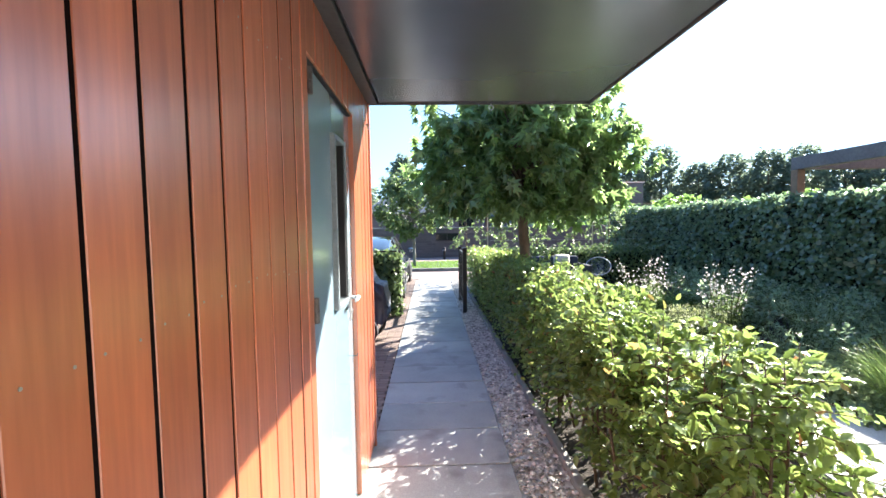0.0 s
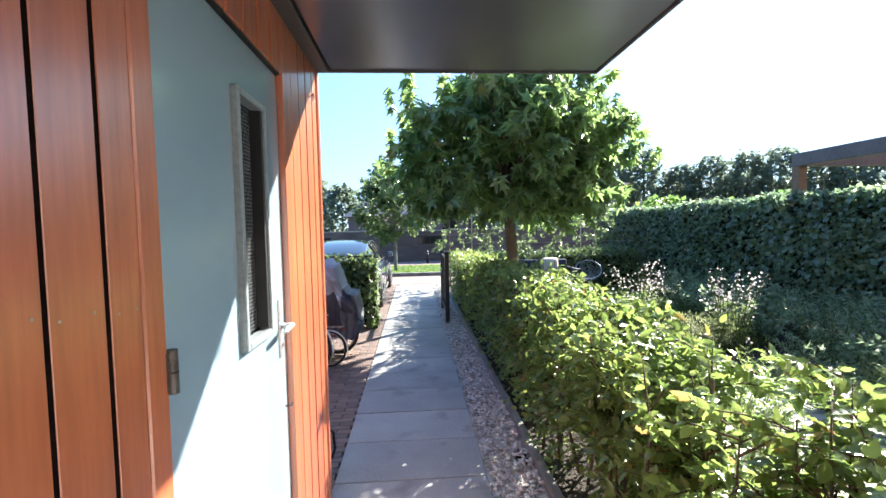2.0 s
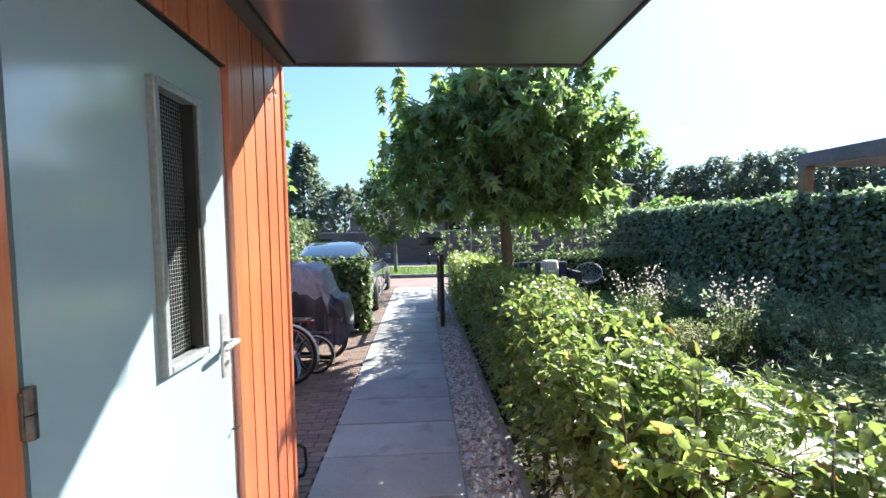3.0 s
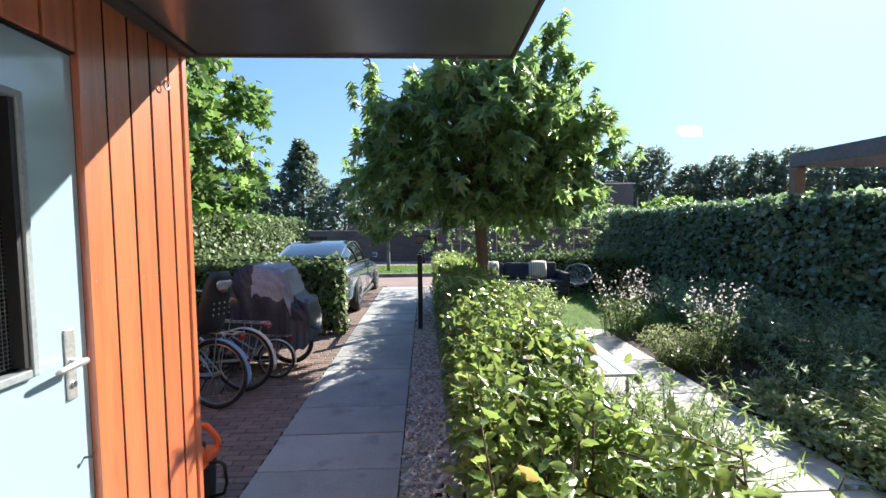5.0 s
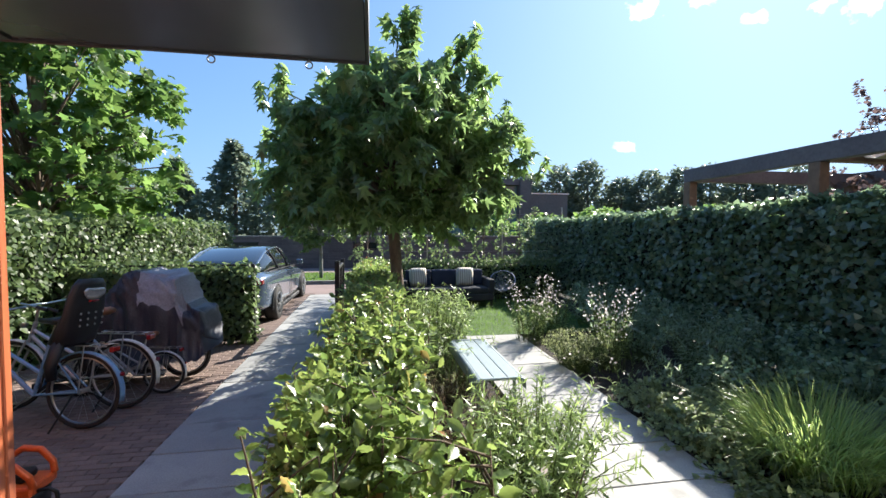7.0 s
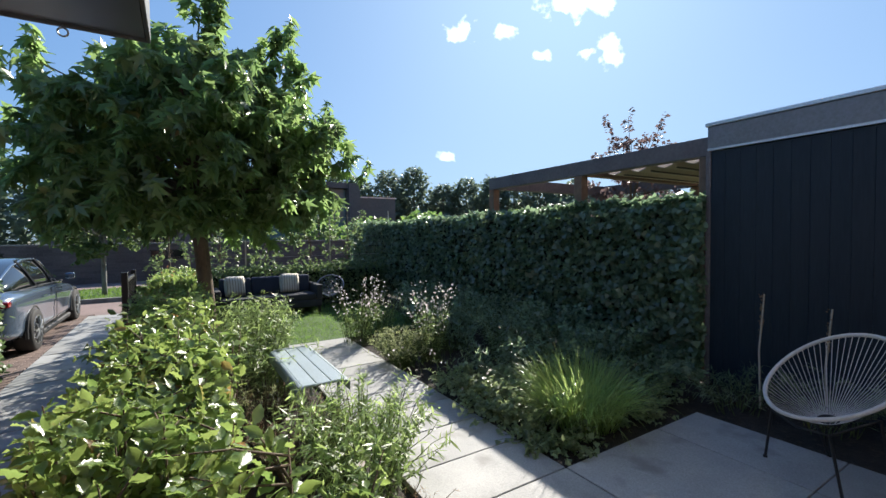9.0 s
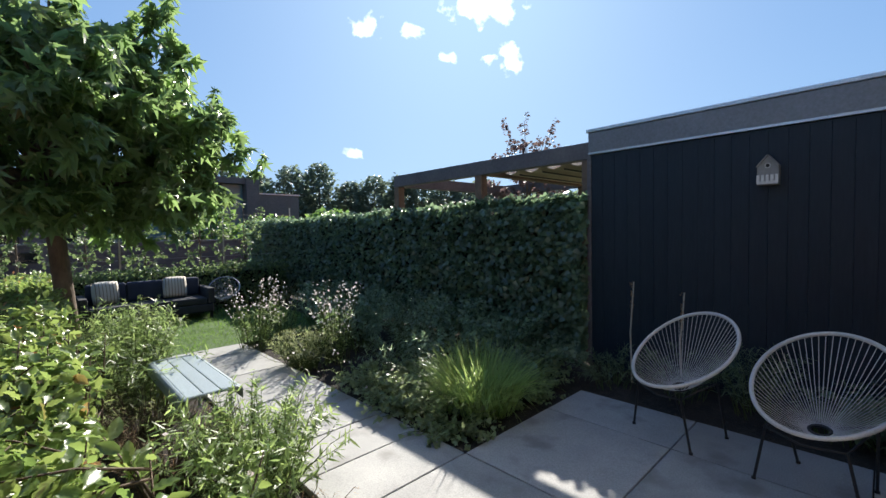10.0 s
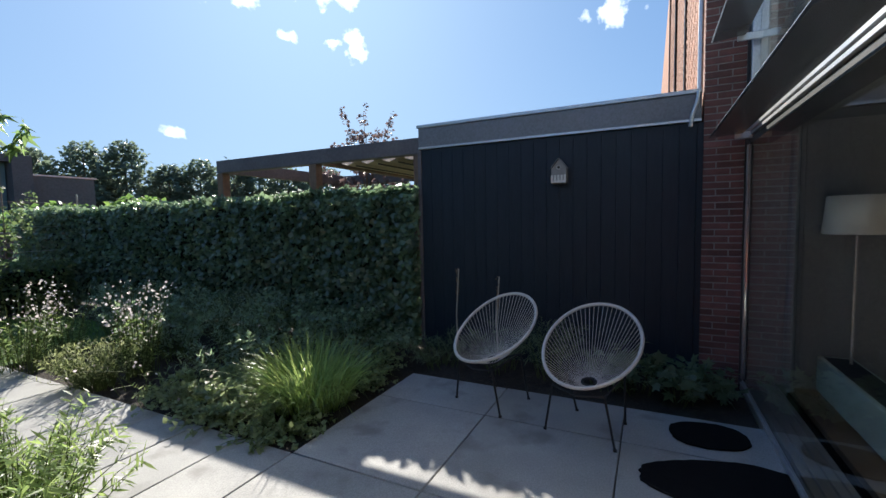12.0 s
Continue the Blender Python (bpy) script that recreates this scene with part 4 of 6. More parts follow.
tree("street_tree", "small round street tree on the grass verge", (-0.35, 16.4, 0), 1.5, 0.06,
     [(1.3, 0.7), (1.6, 1.3), (2.2, 1.55), (2.8, 1.4), (3.3, 0.95), (3.65, 0.4)], 700, 11, 0.13, FLAKE, L_HEDGE, 9, 0.4, bark=M_KERB, clump=0.16)


def far_tree(at, height, width, seed, label="dark green tree in the row behind the buildings", material=None, n=1500, cone=0.5, group="far trees", size=None):
    t = thing("tree", label, "tree", at, group=group)
    part("trunk", tube([(0, 0, -0.3), (0.05, 0, height * 0.5), (0, 0, height * 0.95)], [0.022 * height, 0.015 * height, 0.02], 7), M_BARK, t, "", True)
    g = np.random.default_rng(seed)
    z = g.beta(1.5, 1.4, n)
    env = np.interp(z, (0, 0.12, 0.4, 0.75, 0.92, 1.0), (0.6, 0.9, 1.0, 1.0 - 0.5 * cone, 0.68 - 0.5 * cone, 0.32 - 0.3 * cone))
    a = g.uniform(0, math.tau, n)
    lay = 0.80 + 0.20 * np.sin(z * 22 + np.sin(a * 3 + seed) * 1.6)
    r = width / 2 * env * np.sqrt(g.uniform(0.1, 1, n)) * lay * (1 + 0.25 * np.sin(a * 5 + seed))
    p = np.stack([r * np.cos(a), r * np.sin(a), height * (0.12 + 0.88 * z)], 1) + g.normal(0, width * 0.02, (n, 3))
    tip = np.stack([np.cos(a), np.sin(a), g.uniform(-0.5, 0.4, n)], 1) + g.normal(0, 0.5, (n, 3))
    leaves("crown", p, tip, g.normal(0, 0.5, (n, 3)) + np.array((0, 0, 0.8)), (size or width * 0.085) * g.uniform(0.6, 1.3, n), FLAKE, material or L_FAR, t)
    return t


far_tree((-7.2, 30, -0.1), 7.4, 4.2, 1, "dark layered tree behind the street wall", cone=1.0, n=3200)
far_tree((-10.6, 30, -0.1), 6.2, 4.2, 2, "dark layered tree behind the street wall", cone=1.0, n=2600)
far_tree((-14.5, 31, -0.1), 6.8, 4.6, 4, "dark layered tree behind the street wall", cone=0.9, n=2000)
far_tree((-5.2, 34, -0.1), 5.0, 4.2, 3, "dark layered tree behind the street wall", cone=0.6, n=1600)
far_tree((-1.8, 33, -0.1), 7.0, 4.0, 5, "dark layered tree behind the street wall", cone=0.8, n=1600)
for k in range(26):
    g = np.random.default_rng(100 + k)
    x = 9.0 + k * 3.0 + g.uniform(-0.5, 0.5)
    d = 45 - 0.28 * max(0, x - 20)
    far_tree((x, d, -0.1), 8.5 + g.uniform(-0.9, 0.9) - 0.022 * (x - 20), 5.0 + g.uniform(-0.5, 0.7), 200 + k, n=3000, cone=0.35, size=0.38)
for k in range(9):
    g = np.random.default_rng(300 + k)
    far_tree((8 + 3.2 * k, 24.5 + g.uniform(-0.5, 0.5) - 0.3 * k, -0.1), 2.9 + g.uniform(-0.4, 0.5), 3.4, 320 + k, "lighter green shrub tree beyond the ivy fence", L_PLANE, 1000, 0.2, "garden shrubs")
for k in range(14):
    g = np.random.default_rng(500 + k)
    x = 7.5 + k * 5.4
    far_tree((x, 49 - 0.28 * max(0, x - 20), -0.1), 6.6 + g.uniform(-0.6, 0.6) - 0.02 * (x - 20), 6.2, 520 + k, n=1200, cone=0.3, size=0.6)
for k in range(5):
    far_tree((-12 - 3 * k, 20, -0.1), 4 + 0.5 * (k % 2), 3.4, 400 + k, "green trees along the street", L_FAR, 900, 0.3)

# ---- lawn, plants ----
def tuft(name, label, category, at, radius, height, n, kind, material, size, spread=0.5, flowers=0, seed=1, stems=26, arch=0.3, group="", petal=0.022, per=10, stem_mat=None, dome=False, low=False):
    """A perennial: many thin stems that arch out, leaves along them, small flowers at the tips."""
    global rng
    keep, rng = rng, np.random.default_rng(seed)
    t = thing(name, label, category, at, group=group)
    bm, lines = bmesh.new(), []
    for k in range(stems):
        a, r0 = rng.uniform(0, math.tau), radius * 0.45 * math.sqrt(rng.random())
        h = height * rng.uniform(0.6, 1.05)
        out = radius * rng.uniform(0.2, 1.0) * spread * 2
        if dome:
            h = height * math.sqrt(max(0.15, 1 - (out / (radius * 1.1)) ** 2)) * rng.uniform(0.85, 1.05)
        p0 = np.array((r0 * math.cos(a), r0 * math.sin(a), -0.02))
        pts = [p0 + np.array((out * math.cos(a) * u ** 1.6, out * math.sin(a) * u ** 1.6, h * (u - arch * u ** 3 * 0.6))) + rng.normal(0, 0.012, 3) for u in (0, 0.3, 0.6, 0.85, 1.0)]
        tube(pts, [0.004, 0.0035, 0.003, 0.002, 0.001], 4, bm)
        lines.append(pts)
    tagged(part("stems", bm, stem_mat or M_GREENSTEM, t), "", "", "", "stuff")
    pos, tip = shoots([l[:3] for l in lines] if low else lines, per, size, 0.6, 0.15)
    leaves("leaves", pos, tip, np.array((0, 0, 1.0)) + rand(len(pos), 0.5), size * rng.uniform(0.55, 1.2, len(pos)), kind, material, t)
    if flowers:
        ends = np.array([l[-1] for l in lines])
        pick = rng.integers(0, len(ends), flowers)
        back = np.array([l[-3] for l in lines])
        along = (rng.random(flowers) ** 1.5)[:, None]
        p = ends[pick] * (1 - along) + back[pick] * along + rng.normal(0, 0.012, (flowers, 3))
        leaves("flowers", p, rand(flowers), rand(flowers), petal * rng.uniform(0.7, 1.4, flowers), ROUND, M_PETAL, t, "small pale pink-white flowers")
    rng = keep
    return t


def grass_clump(at, radius, height, n, seed):
    """Arching blades in many small tufts, the outer ones leaning out and bending over."""
    g = np.random.default_rng(seed)
    t = thing("ornamental_grass", "bright green arching clump of ornamental grass", "grass", at)
    verts, faces = [], []
    for k in range(n):
        a, q = g.uniform(0, math.tau), math.sqrt(g.random())
        root = np.array((math.cos(a), math.sin(a), 0)) * radius * 0.42 * q
        way = a + g.normal(0, 0.55)
        reach = radius * (0.12 + 0.5 * q) * g.uniform(0.5, 1.25)
        h = height * g.uniform(0.65, 1.12) * (1.08 - 0.32 * q)
        d = np.array((math.cos(way), math.sin(way), 0))
        w = g.uniform(0.0022, 0.0045)
        twist = way + g.normal(0, 0.5)
        s = np.array((-math.sin(twist), math.cos(twist), 0)) * w
        drop = g.choice((0.08, 0.3, 0.62), p=(0.35, 0.35, 0.3)) * g.uniform(0.7, 1.3)
        b = len(verts)
        for u, ww in zip((0, 0.3, 0.55, 0.78, 0.92, 1.0), (0.7, 1, 1, 0.75, 0.4, 0.05)):
            p = root + d * reach * u ** 1.8 + np.array((0, 0, h * (u * 1.12 - drop * u ** 4)))
            verts += [p - s * ww, p + s * ww]
        faces += [(b + 2 * i, b + 2 * i + 1, b + 2 * i + 3, b + 2 * i + 2) for i in range(5)]
    tagged(raw("blades", verts, faces, L_GRASS, t), "", "", "", "stuff")
    return t


lawn_x0, lawn_x1, lawn_y0, lawn_y1 = 2.6, 5.4, 7.56, 11.0
ground_sheet("lawn", lawn_x0, lawn_x1, lawn_y0, lawn_y1, -0.005, M_LAWN, "small mown green lawn before the garden sofa", "lawn", 0.4)
n = 9000
p = np.stack([rng.uniform(lawn_x0, lawn_x1, n), rng.uniform(lawn_y0, lawn_y1, n), np.full(n, -0.005)], 1)
tagged(leaves("lawn_grass", p, rand(n, 0.35) + np.array((0, 0, 1.0)), rand(n), rng.uniform(0.03, 0.06, n), blade(0.06, -0.1), L_LAWN), "short green grass blades of the lawn", "grass", "", "stuff")
n = 9000
p = np.stack([rng.uniform(-6, 10, n), rng.uniform(15.3, 18.3, n), np.full(n, 0.0)], 1)
tagged(leaves("verge_grass", p, rand(n, 0.35) + np.array((0, 0, 1.0)), rand(n), rng.uniform(0.05, 0.10, n), blade(0.12, -0.1), L_LAWN), "short green grass of the verge", "grass", "", "stuff")

grass_clump((4.45, 3.55, -0.03), 0.76, 0.57, 1500, 11)
tuft("gaura_plant", "airy gaura with pale pink-white flowers on thin stems", "plant", (4.27, 5.85, -0.03), 0.36, 1.06, 0, LANCE, L_LANCE, 0.075, 0.38, 230, 12, 60, 0.1, "gaura", 0.025, 14, None, False, True)
tuft("gaura_plant", "airy gaura with pale pink-white flowers on thin stems", "plant", (3.78, 7.2, -0.03), 0.45, 1.12, 0, LANCE, L_LANCE, 0.075, 0.45, 230, 13, 70, 0.1, "gaura", 0.025, 14, None, False, True)
tuft("gaura_plant", "airy gaura with pale pink-white flowers on thin stems", "plant", (4.35, 7.6, -0.03), 0.4, 0.95, 0, LANCE, L_LANCE, 0.075, 0.4, 70, 14, 50, 0.1, "gaura", 0.025, 14, None, False, True)
tuft("grey_green_mound", "rounded grey-green leafy mound beside the garden path", "plant", (3.86, 5.9, -0.03), 0.38, 0.5, 0, LANCE, L_GREY, 0.045, 0.45, 0, 15, 190, 0.05, "", 0.02, 16, None, True)
tuft("gaura_plant", "sprawling gaura with long thin stems and few white flowers", "plant", (4.2, 5.25, -0.03), 0.95, 0.62, 0, LANCE, L_LANCE, 0.05, 0.45, 22, 18, 14, 0.5, "gaura", 0.03, 9, None, False, True)
tuft("ground_cover", "low dark leafy ground cover along the paving", "plant", (4.02, 4.05, -0.03), 0.42, 0.24, 0, IVY, L_COVER, 0.042, 0.5, 0, 16, 120, 0.2, "ground cover", 0.02, 12, None, True)
tuft("ground_cover", "low dark leafy ground cover along the paving", "plant", (4.1, 4.6, -0.03), 0.42, 0.28, 0, IVY, L_COVER, 0.042, 0.5, 6, 17, 120, 0.2, "ground cover", 0.03, 12, None, True)
for k, (x, y, h) in enumerate(((4.35, 4.3, 0.3), (4.75, 4.0, 0.26), (4.95, 3.45, 0.22), (5.25, 3.55, 0.3), (3.98, 3.45, 0.16), (4.3, 3.95, 0.22))):
    tuft("ground_cover", "low dark leafy ground cover along the paving", "plant", (x, y, -0.03), 0.34, h, 0, IVY, L_COVER, 0.042, 0.5, 0, 110 + k, 100, 0.2, "ground cover", 0.02, 12, None, True)
for k, (x, y, h) in enumerate(((5.0, 4.5, 0.62), (5.6, 4.2, 0.72), (5.1, 5.3, 0.75), (5.7, 5.1, 0.85), (4.85, 6.1, 0.7), (5.6, 6.1, 0.8), (5.0, 7.0, 0.7), (5.6, 7.1, 0.8), (5.2, 8.0, 0.75), (5.7, 8.6, 0.8), (5.5, 3.7, 0.5), (4.6, 4.9, 0.45))):
    tuft("dark_shrub", "dark green leafy shrub in the bed before the ivy", "shrub", (x, y, -0.03), 0.46, h, 0, (FLAKE, ROUND, LANCE)[k % 3], L_DARK, (0.06, 0.05, 0.075)[k % 3], 0.5, 0, 30 + k, 72, 0.18, "dark shrubs", 0.02, 17, M_GREENSTEM)
tuft("leafy_perennial", "tall green lance-leaved perennial beside the garden path", "plant", (2.42, 3.5, -0.03), 0.46, 0.80, 0, blade(0.085, -0.12), L_LANCE, 0.07, 0.5, 10, 51, 120, 0.2, "leafy perennials", 0.03, 26)
tuft("leafy_perennial", "tall green lance-leaved perennial beside the garden path", "plant", (2.2, 6.0, -0.03), 0.40, 0.92, 0, LANCE, L_LANCE, 0.075, 0.45, 0, 52, 110, 0.05, "leafy perennials", 0.03, 18)
tuft("leafy_perennial", "tall green lance-leaved perennial beside the garden path", "plant", (2.3, 6.7, -0.03), 0.42, 0.95, 0, LANCE, L_LANCE, 0.075, 0.45, 0, 53, 110, 0.05, "leafy perennials", 0.03, 18)
tuft("dry_perennial", "brown dry perennial stalks in the sunny bed", "plant", (2.12, 4.1, -0.03), 0.36, 0.55, 0, FINE, L_DRY, 0.05, 0.5, 0, 54, 110, 0.15, "dry perennials", 0.02, 14, M_TWIG)
tuft("dry_perennial", "brown dry perennial stalks in the sunny bed", "plant", (2.1, 4.9, -0.03), 0.36, 0.55, 0, FINE, L_GREY, 0.05, 0.5, 0, 55, 110, 0.15, "dry perennials", 0.02, 14, M_TWIG)
tuft("dry_perennial", "brown dry perennial stalks in the sunny bed", "plant", (2.45, 3.0, -0.03), 0.25, 0.3, 0, FINE, L_DRY, 0.05, 0.5, 0, 56, 60, 0.15, "dry perennials", 0.02, 14, M_TWIG)
for k, (x, y, h, r) in enumerate(((2.3, 5.35, 0.62, 0.3), (2.0, 2.95, 0.5, 0.3), (2.45, 7.3, 0.85, 0.4), (2.15, 7.6, 0.8, 0.4), (2.05, 5.6, 0.75, 0.35), (2.5, 4.0, 0.45, 0.28))):
    tuft("leafy_perennial", "green lance-leaved perennial in the sunny bed", "plant", (x, y, -0.03), r, h, 0, LANCE, L_LANCE if k != 4 else L_HEDGE, 0.075, 0.5, 0, 90 + k, 80, 0.15, "leafy perennials", 0.03, 16)
for k, (x, y, h) in enumerate(((5.75, 2.9, 0.45), (5.95, 2.3, 0.55), (5.95, 1.75, 0.7), (5.9, 1.2, 0.5))):
    tuft("fern", "dark fern against the black shed wall", "fern", (x, y, -0.03), 0.36, h, 0, FINE, L_DARK, 0.08, 0.55, 0, 60 + k, 30, 0.35, "ferns", 0.02, 34)
for k, (x, y, h) in enumerate(((5.85, 0.95, 0.42), (5.8, 0.6, 0.40), (5.95, 0.3, 0.28))):
    tuft("broad_leaf_plant", "low plant with broad lobed green leaves by the pier", "plant", (x, y, -0.03), 0.28, h, 0, LOBED, L_DARK, 0.11, 0.5, 0, 70 + k, 20, 0.2, "broad leaf plants", 0.02, 5)
for x, y, h in ((6.0, 2.81, 1.06), (6.05, 2.35, 0.98)):
    t = thing("plant_stake", "tall thin dry flower stalk by the shed", "stalk", (x, y, -0.03))
    part("stalk", tube([(0, 0, 0), (0.01, 0.02, h * 0.5), (0.0, -0.02, h)], [0.009, 0.008, 0.006], 6), M_CANVAS, t)
    n = 60
    p = np.stack([rng.normal(0, 0.008, n), rng.normal(0, 0.008, n), rng.uniform(h * 0.65, h, n)], 1)
    leaves("seed_head", p, rand(n), rand(n), np.full(n, 0.018), FLAKE, L_DRY, t)
tree("copper_shrub", "tall purple-leaved shrub behind the pergola", (9.6, 6.6, -0.1), 1.4, 0.04, [(1.4, 0.9), (2.4, 1.1), (3.2, 0.75), (3.7, 0.35)], 200, 10, 0.09, FLAKE, L_PURPLE, 21, 0.2,
     sprigs=((0.05, 0.1, 4.15), (-0.1, -0.7, 3.75), (0.2, 0.6, 3.6), (0, -0.45, 3.6)))

# young trained trees on wires along the street
for k, x in enumerate((1.3, 2.3, 3.3, 4.4, 5.4)):
    t = tree("trained_tree", "slender young tree trained along wires", (x, 12.3, 0), 1.2, 0.022, [(0.95, 0.35), (1.5, 0.62), (2.1, 0.6), (2.4, 0.4)], 70, 7, 0.085, FLAKE, L_HEDGE, 80 + k, 0.3, "trained trees")
wires = thing("wire_trellis", "thin posts and wires holding young trees", "trellis", (0, 12.25, 0))
for x in (1.9, 2.85, 4.9, 6.6):
    part("post", tube([(x, 0, -0.1), (x, 0, 2.3)], 0.018, 6), M_STEEL, wires)
for z in (1.1, 1.6, 2.1):
    part("wire", tube([(1.9, 0, z), (6.6, 0, z)], 0.004, 4), M_STEEL, wires)

# ---- door in the boarded wall ----
door = thing("door_1", "closed pale grey-blue shed door with a narrow wired window", "door", kind="structure")
bm = box(-0.205, -0.165, 1.80, 2.19, 0.03, 2.19)
part("panel", bm, M_DOOR, door)
part("panel", box(-0.205, -0.165, 2.437, 2.635, 0.03, 2.19), M_DOOR, door)
part("panel", box(-0.205, -0.165, 2.19, 2.437, 0.03, 1.215), M_DOOR, door)
part("panel", box(-0.205, -0.165, 2.19, 2.437, 2.015, 2.19), M_DOOR, door)
part("door_frame", box(-0.215, -0.195, 1.75, 1.796, 0.0, 2.22), M_BLACK, door)
part("door_frame", box(-0.235, -0.150, 2.640, 2.672, 0.0, 2.22), M_BLACK, door, "black jamb")
part("door_frame", box(-0.235, -0.150, 1.75, 2.64, 2.195, 2.22), M_BLACK, door)
part("threshold", box(-0.23, -0.13, 1.75, 2.672, -0.05, 0.026, 0.004), M_KERB, door)
w = part("window_frame", box(-0.185, -0.142, 2.19, 2.2125, 1.20, 2.015, 0.003), M_DOORTRIM, door, "raised grey window frame")
part("rail", box(-0.185, -0.142, 2.4145, 2.437, 1.20, 2.015, 0.003), M_DOORTRIM, w)
part("rail", box(-0.185, -0.142, 2.2125, 2.4145, 1.20, 1.224, 0.003), M_DOORTRIM, w)
part("rail", box(-0.185, -0.142, 2.2125, 2.4145, 1.992, 2.015, 0.003), M_DOORTRIM, w)
part("dark_reveal", box(-0.188, -0.150, 2.398, 2.4145, 1.232, 1.998), M_BLACK, w)
part("pane", box(-0.194, -0.190, 2.19, 2.437, 1.21, 2.02), M_DARKPANE, door, "dark wired glass")
bm = bmesh.new()
for i in range(15):
    y = 2.216 + 0.0125 * i
    tube([(-0.1885, y, 1.232), (-0.1885, y, 1.998)], 0.0008, 4, bm)
for i in range(61):
    z = 1.236 + 0.0125 * i
    tube([(-0.1885, 2.212, z), (-0.1885, 2.398, z)], 0.0009, 4, bm)
part("wire_mesh", bm, M_JAMB, door, "fine square wire in the glass")
for z in (1.24, 2.06):
    h = part("hinge", tube([(-0.135, 1.772, z), (-0.135, 1.772, z + 0.044)], 0.012, 12), M_RUSTY, door, "weathered steel hinge")
    part("knuckle", tube([(-0.135, 1.772, z + 0.047), (-0.135, 1.772, z + 0.092)], 0.012, 12), M_RUSTY, h)
    part("leaf_plate", box(-0.140, -0.132, 1.757, 1.772, z + 0.004, z + 0.088, 0.001), M_RUSTY, h)
hd = part("handle_plate", box(-0.166, -0.157, 2.545, 2.583, 1.075, 1.305, 0.004, seg=2), M_ALU, door, "brushed aluminium back plate")
bm = tube([(-0.158, 2.564, 1.20), (-0.118, 2.564, 1.20)], 0.010, 12)
tube([(-0.118, 2.573, 1.20), (-0.114, 2.53, 1.200), (-0.112, 2.47, 1.197), (-0.114, 2.455, 1.196)], [0.0105, 0.0105, 0.009, 0.005], 10, bm)
part("lever", bm, M_ALU, hd, "", True)
part("lock_cylinder", tube([(-0.16, 2.564, 1.125), (-0.150, 2.564, 1.125)], 0.009, 12), M_STEEL, hd)
part("hook", tube([(-0.165, 2.60, 0.86), (-0.14, 2.60, 0.862), (-0.135, 2.60, 0.875)], 0.004, 6), M_RUSTY, door)

# screw rings under the canopy edge and on the wall
for x in (0.72, 1.15):
    e = thing("screw_eye", "small steel screw eye under the canopy edge", "hook", (x, 3.245, 2.428), group="screw eyes")
    part("loop", ring((0, 0, -0.026), 0.016, 0.0035, "y", 18, 6), M_STEEL, e)
    part("shank", tube([(0, 0, 0), (0, 0, -0.010)], 0.004, 6), M_STEEL, e)
e = thing("screw_eye", "small steel screw eye in the board wall", "hook", (-0.14, 3.08, 2.24), group="screw eyes")
part("loop", ring((0.022, 0, 0), 0.018, 0.0035, "x", 18, 6), M_STEEL, e)
part("shank", tube([(-0.002, 0, 0), (0.022, 0, 0.018)], 0.004, 6), M_STEEL, e)

# ---- black gate beside the path ----
gate = thing("garden_gate", "open black metal garden gate with upright bars", "gate", (0.89, 7.9, 0))
part("post", box(-0.035, 0.035, -0.035, 0.035, -0.15, 1.15, 0.004), M_BLACK, gate)
part("post_cap", box(-0.04, 0.04, -0.04, 0.04, 1.152, 1.165, 0.004), M_BLACK, gate)
for z in (0.12, 1.02):
    part("rail", box(-0.02, 0.02, 0.06, 1.15, z, z + 0.04, 0.003), M_BLACK, gate)
for k in range(8):
    y = 0.06 + 0.15 * k
    part("bar", box(-0.014, 0.014, y, y + 0.028, 0.16, 1.02, 0.002), M_BLACK, gate)
part("latch", box(-0.05, -0.02, 1.06, 1.12, 0.72, 0.78, 0.006), M_STEEL, gate)
for z in (0.25, 0.95):
    part("hinge", tube([(0, 0.045, z), (0, 0.045, z + 0.08)], 0.014, 8), M_BLACK, gate)
part("gate_stop", box(-0.03, 0.03, 1.2, 1.26, -0.15, 1.12, 0.004), M_BLACK, gate)

bollard = thing("bollard", "short black bollard on the far pavement", "bollard", (0.9, 19.6, -0.02))
part("post", lathe([(0.06, -0.1), (0.06, 0.5), (0.05, 0.53), (0.02, 0.55)], 14), M_BLACK, bollard, "", True)
part("band", ring((0, 0, 0.42), 0.061, 0.012, "z", 20, 6), M_STEEL, bollard, "pale band")

# ---- frame of the small hedge ----
hf = thing("hedge_frame", "black steel frame holding the small hedge", "fence")
for x in (-0.27, -1.4, -2.5):
    part("post", box(x - 0.025, x + 0.025, 7.60, 7.65, -0.1, 1.15, 0.003), M_BLACK, hf)
for z in (0.08, 1.12):
    part("rail", box(-2.47, -0.295, 7.612, 7.638, z, z + 0.03, 0.002), M_BLACK, hf)

# ---- bench ----
bench = thing("garden_bench", "blue-grey enamelled slatted garden bench on the paving", "bench", (2.435, 4.9, 0))
for k in range(3):
    x = -0.168 + k * 0.114
    bm = box(x, x + 0.106, -0.60, 0.60, 0.452, 0.470, 0.006, seg=2)
    part("slat", bm, M_BENCH, bench)
for y in (-0.60, 0.60):
    bm = tube([(-0.165, y, 0.44), (-0.18, y, 0.455), (-0.15, y, 0.468), (0.15, y, 0.468), (0.18, y, 0.455), (0.165, y, 0.44)], 0.012, 8)
    part("end_bar", bm, M_BENCH, bench)
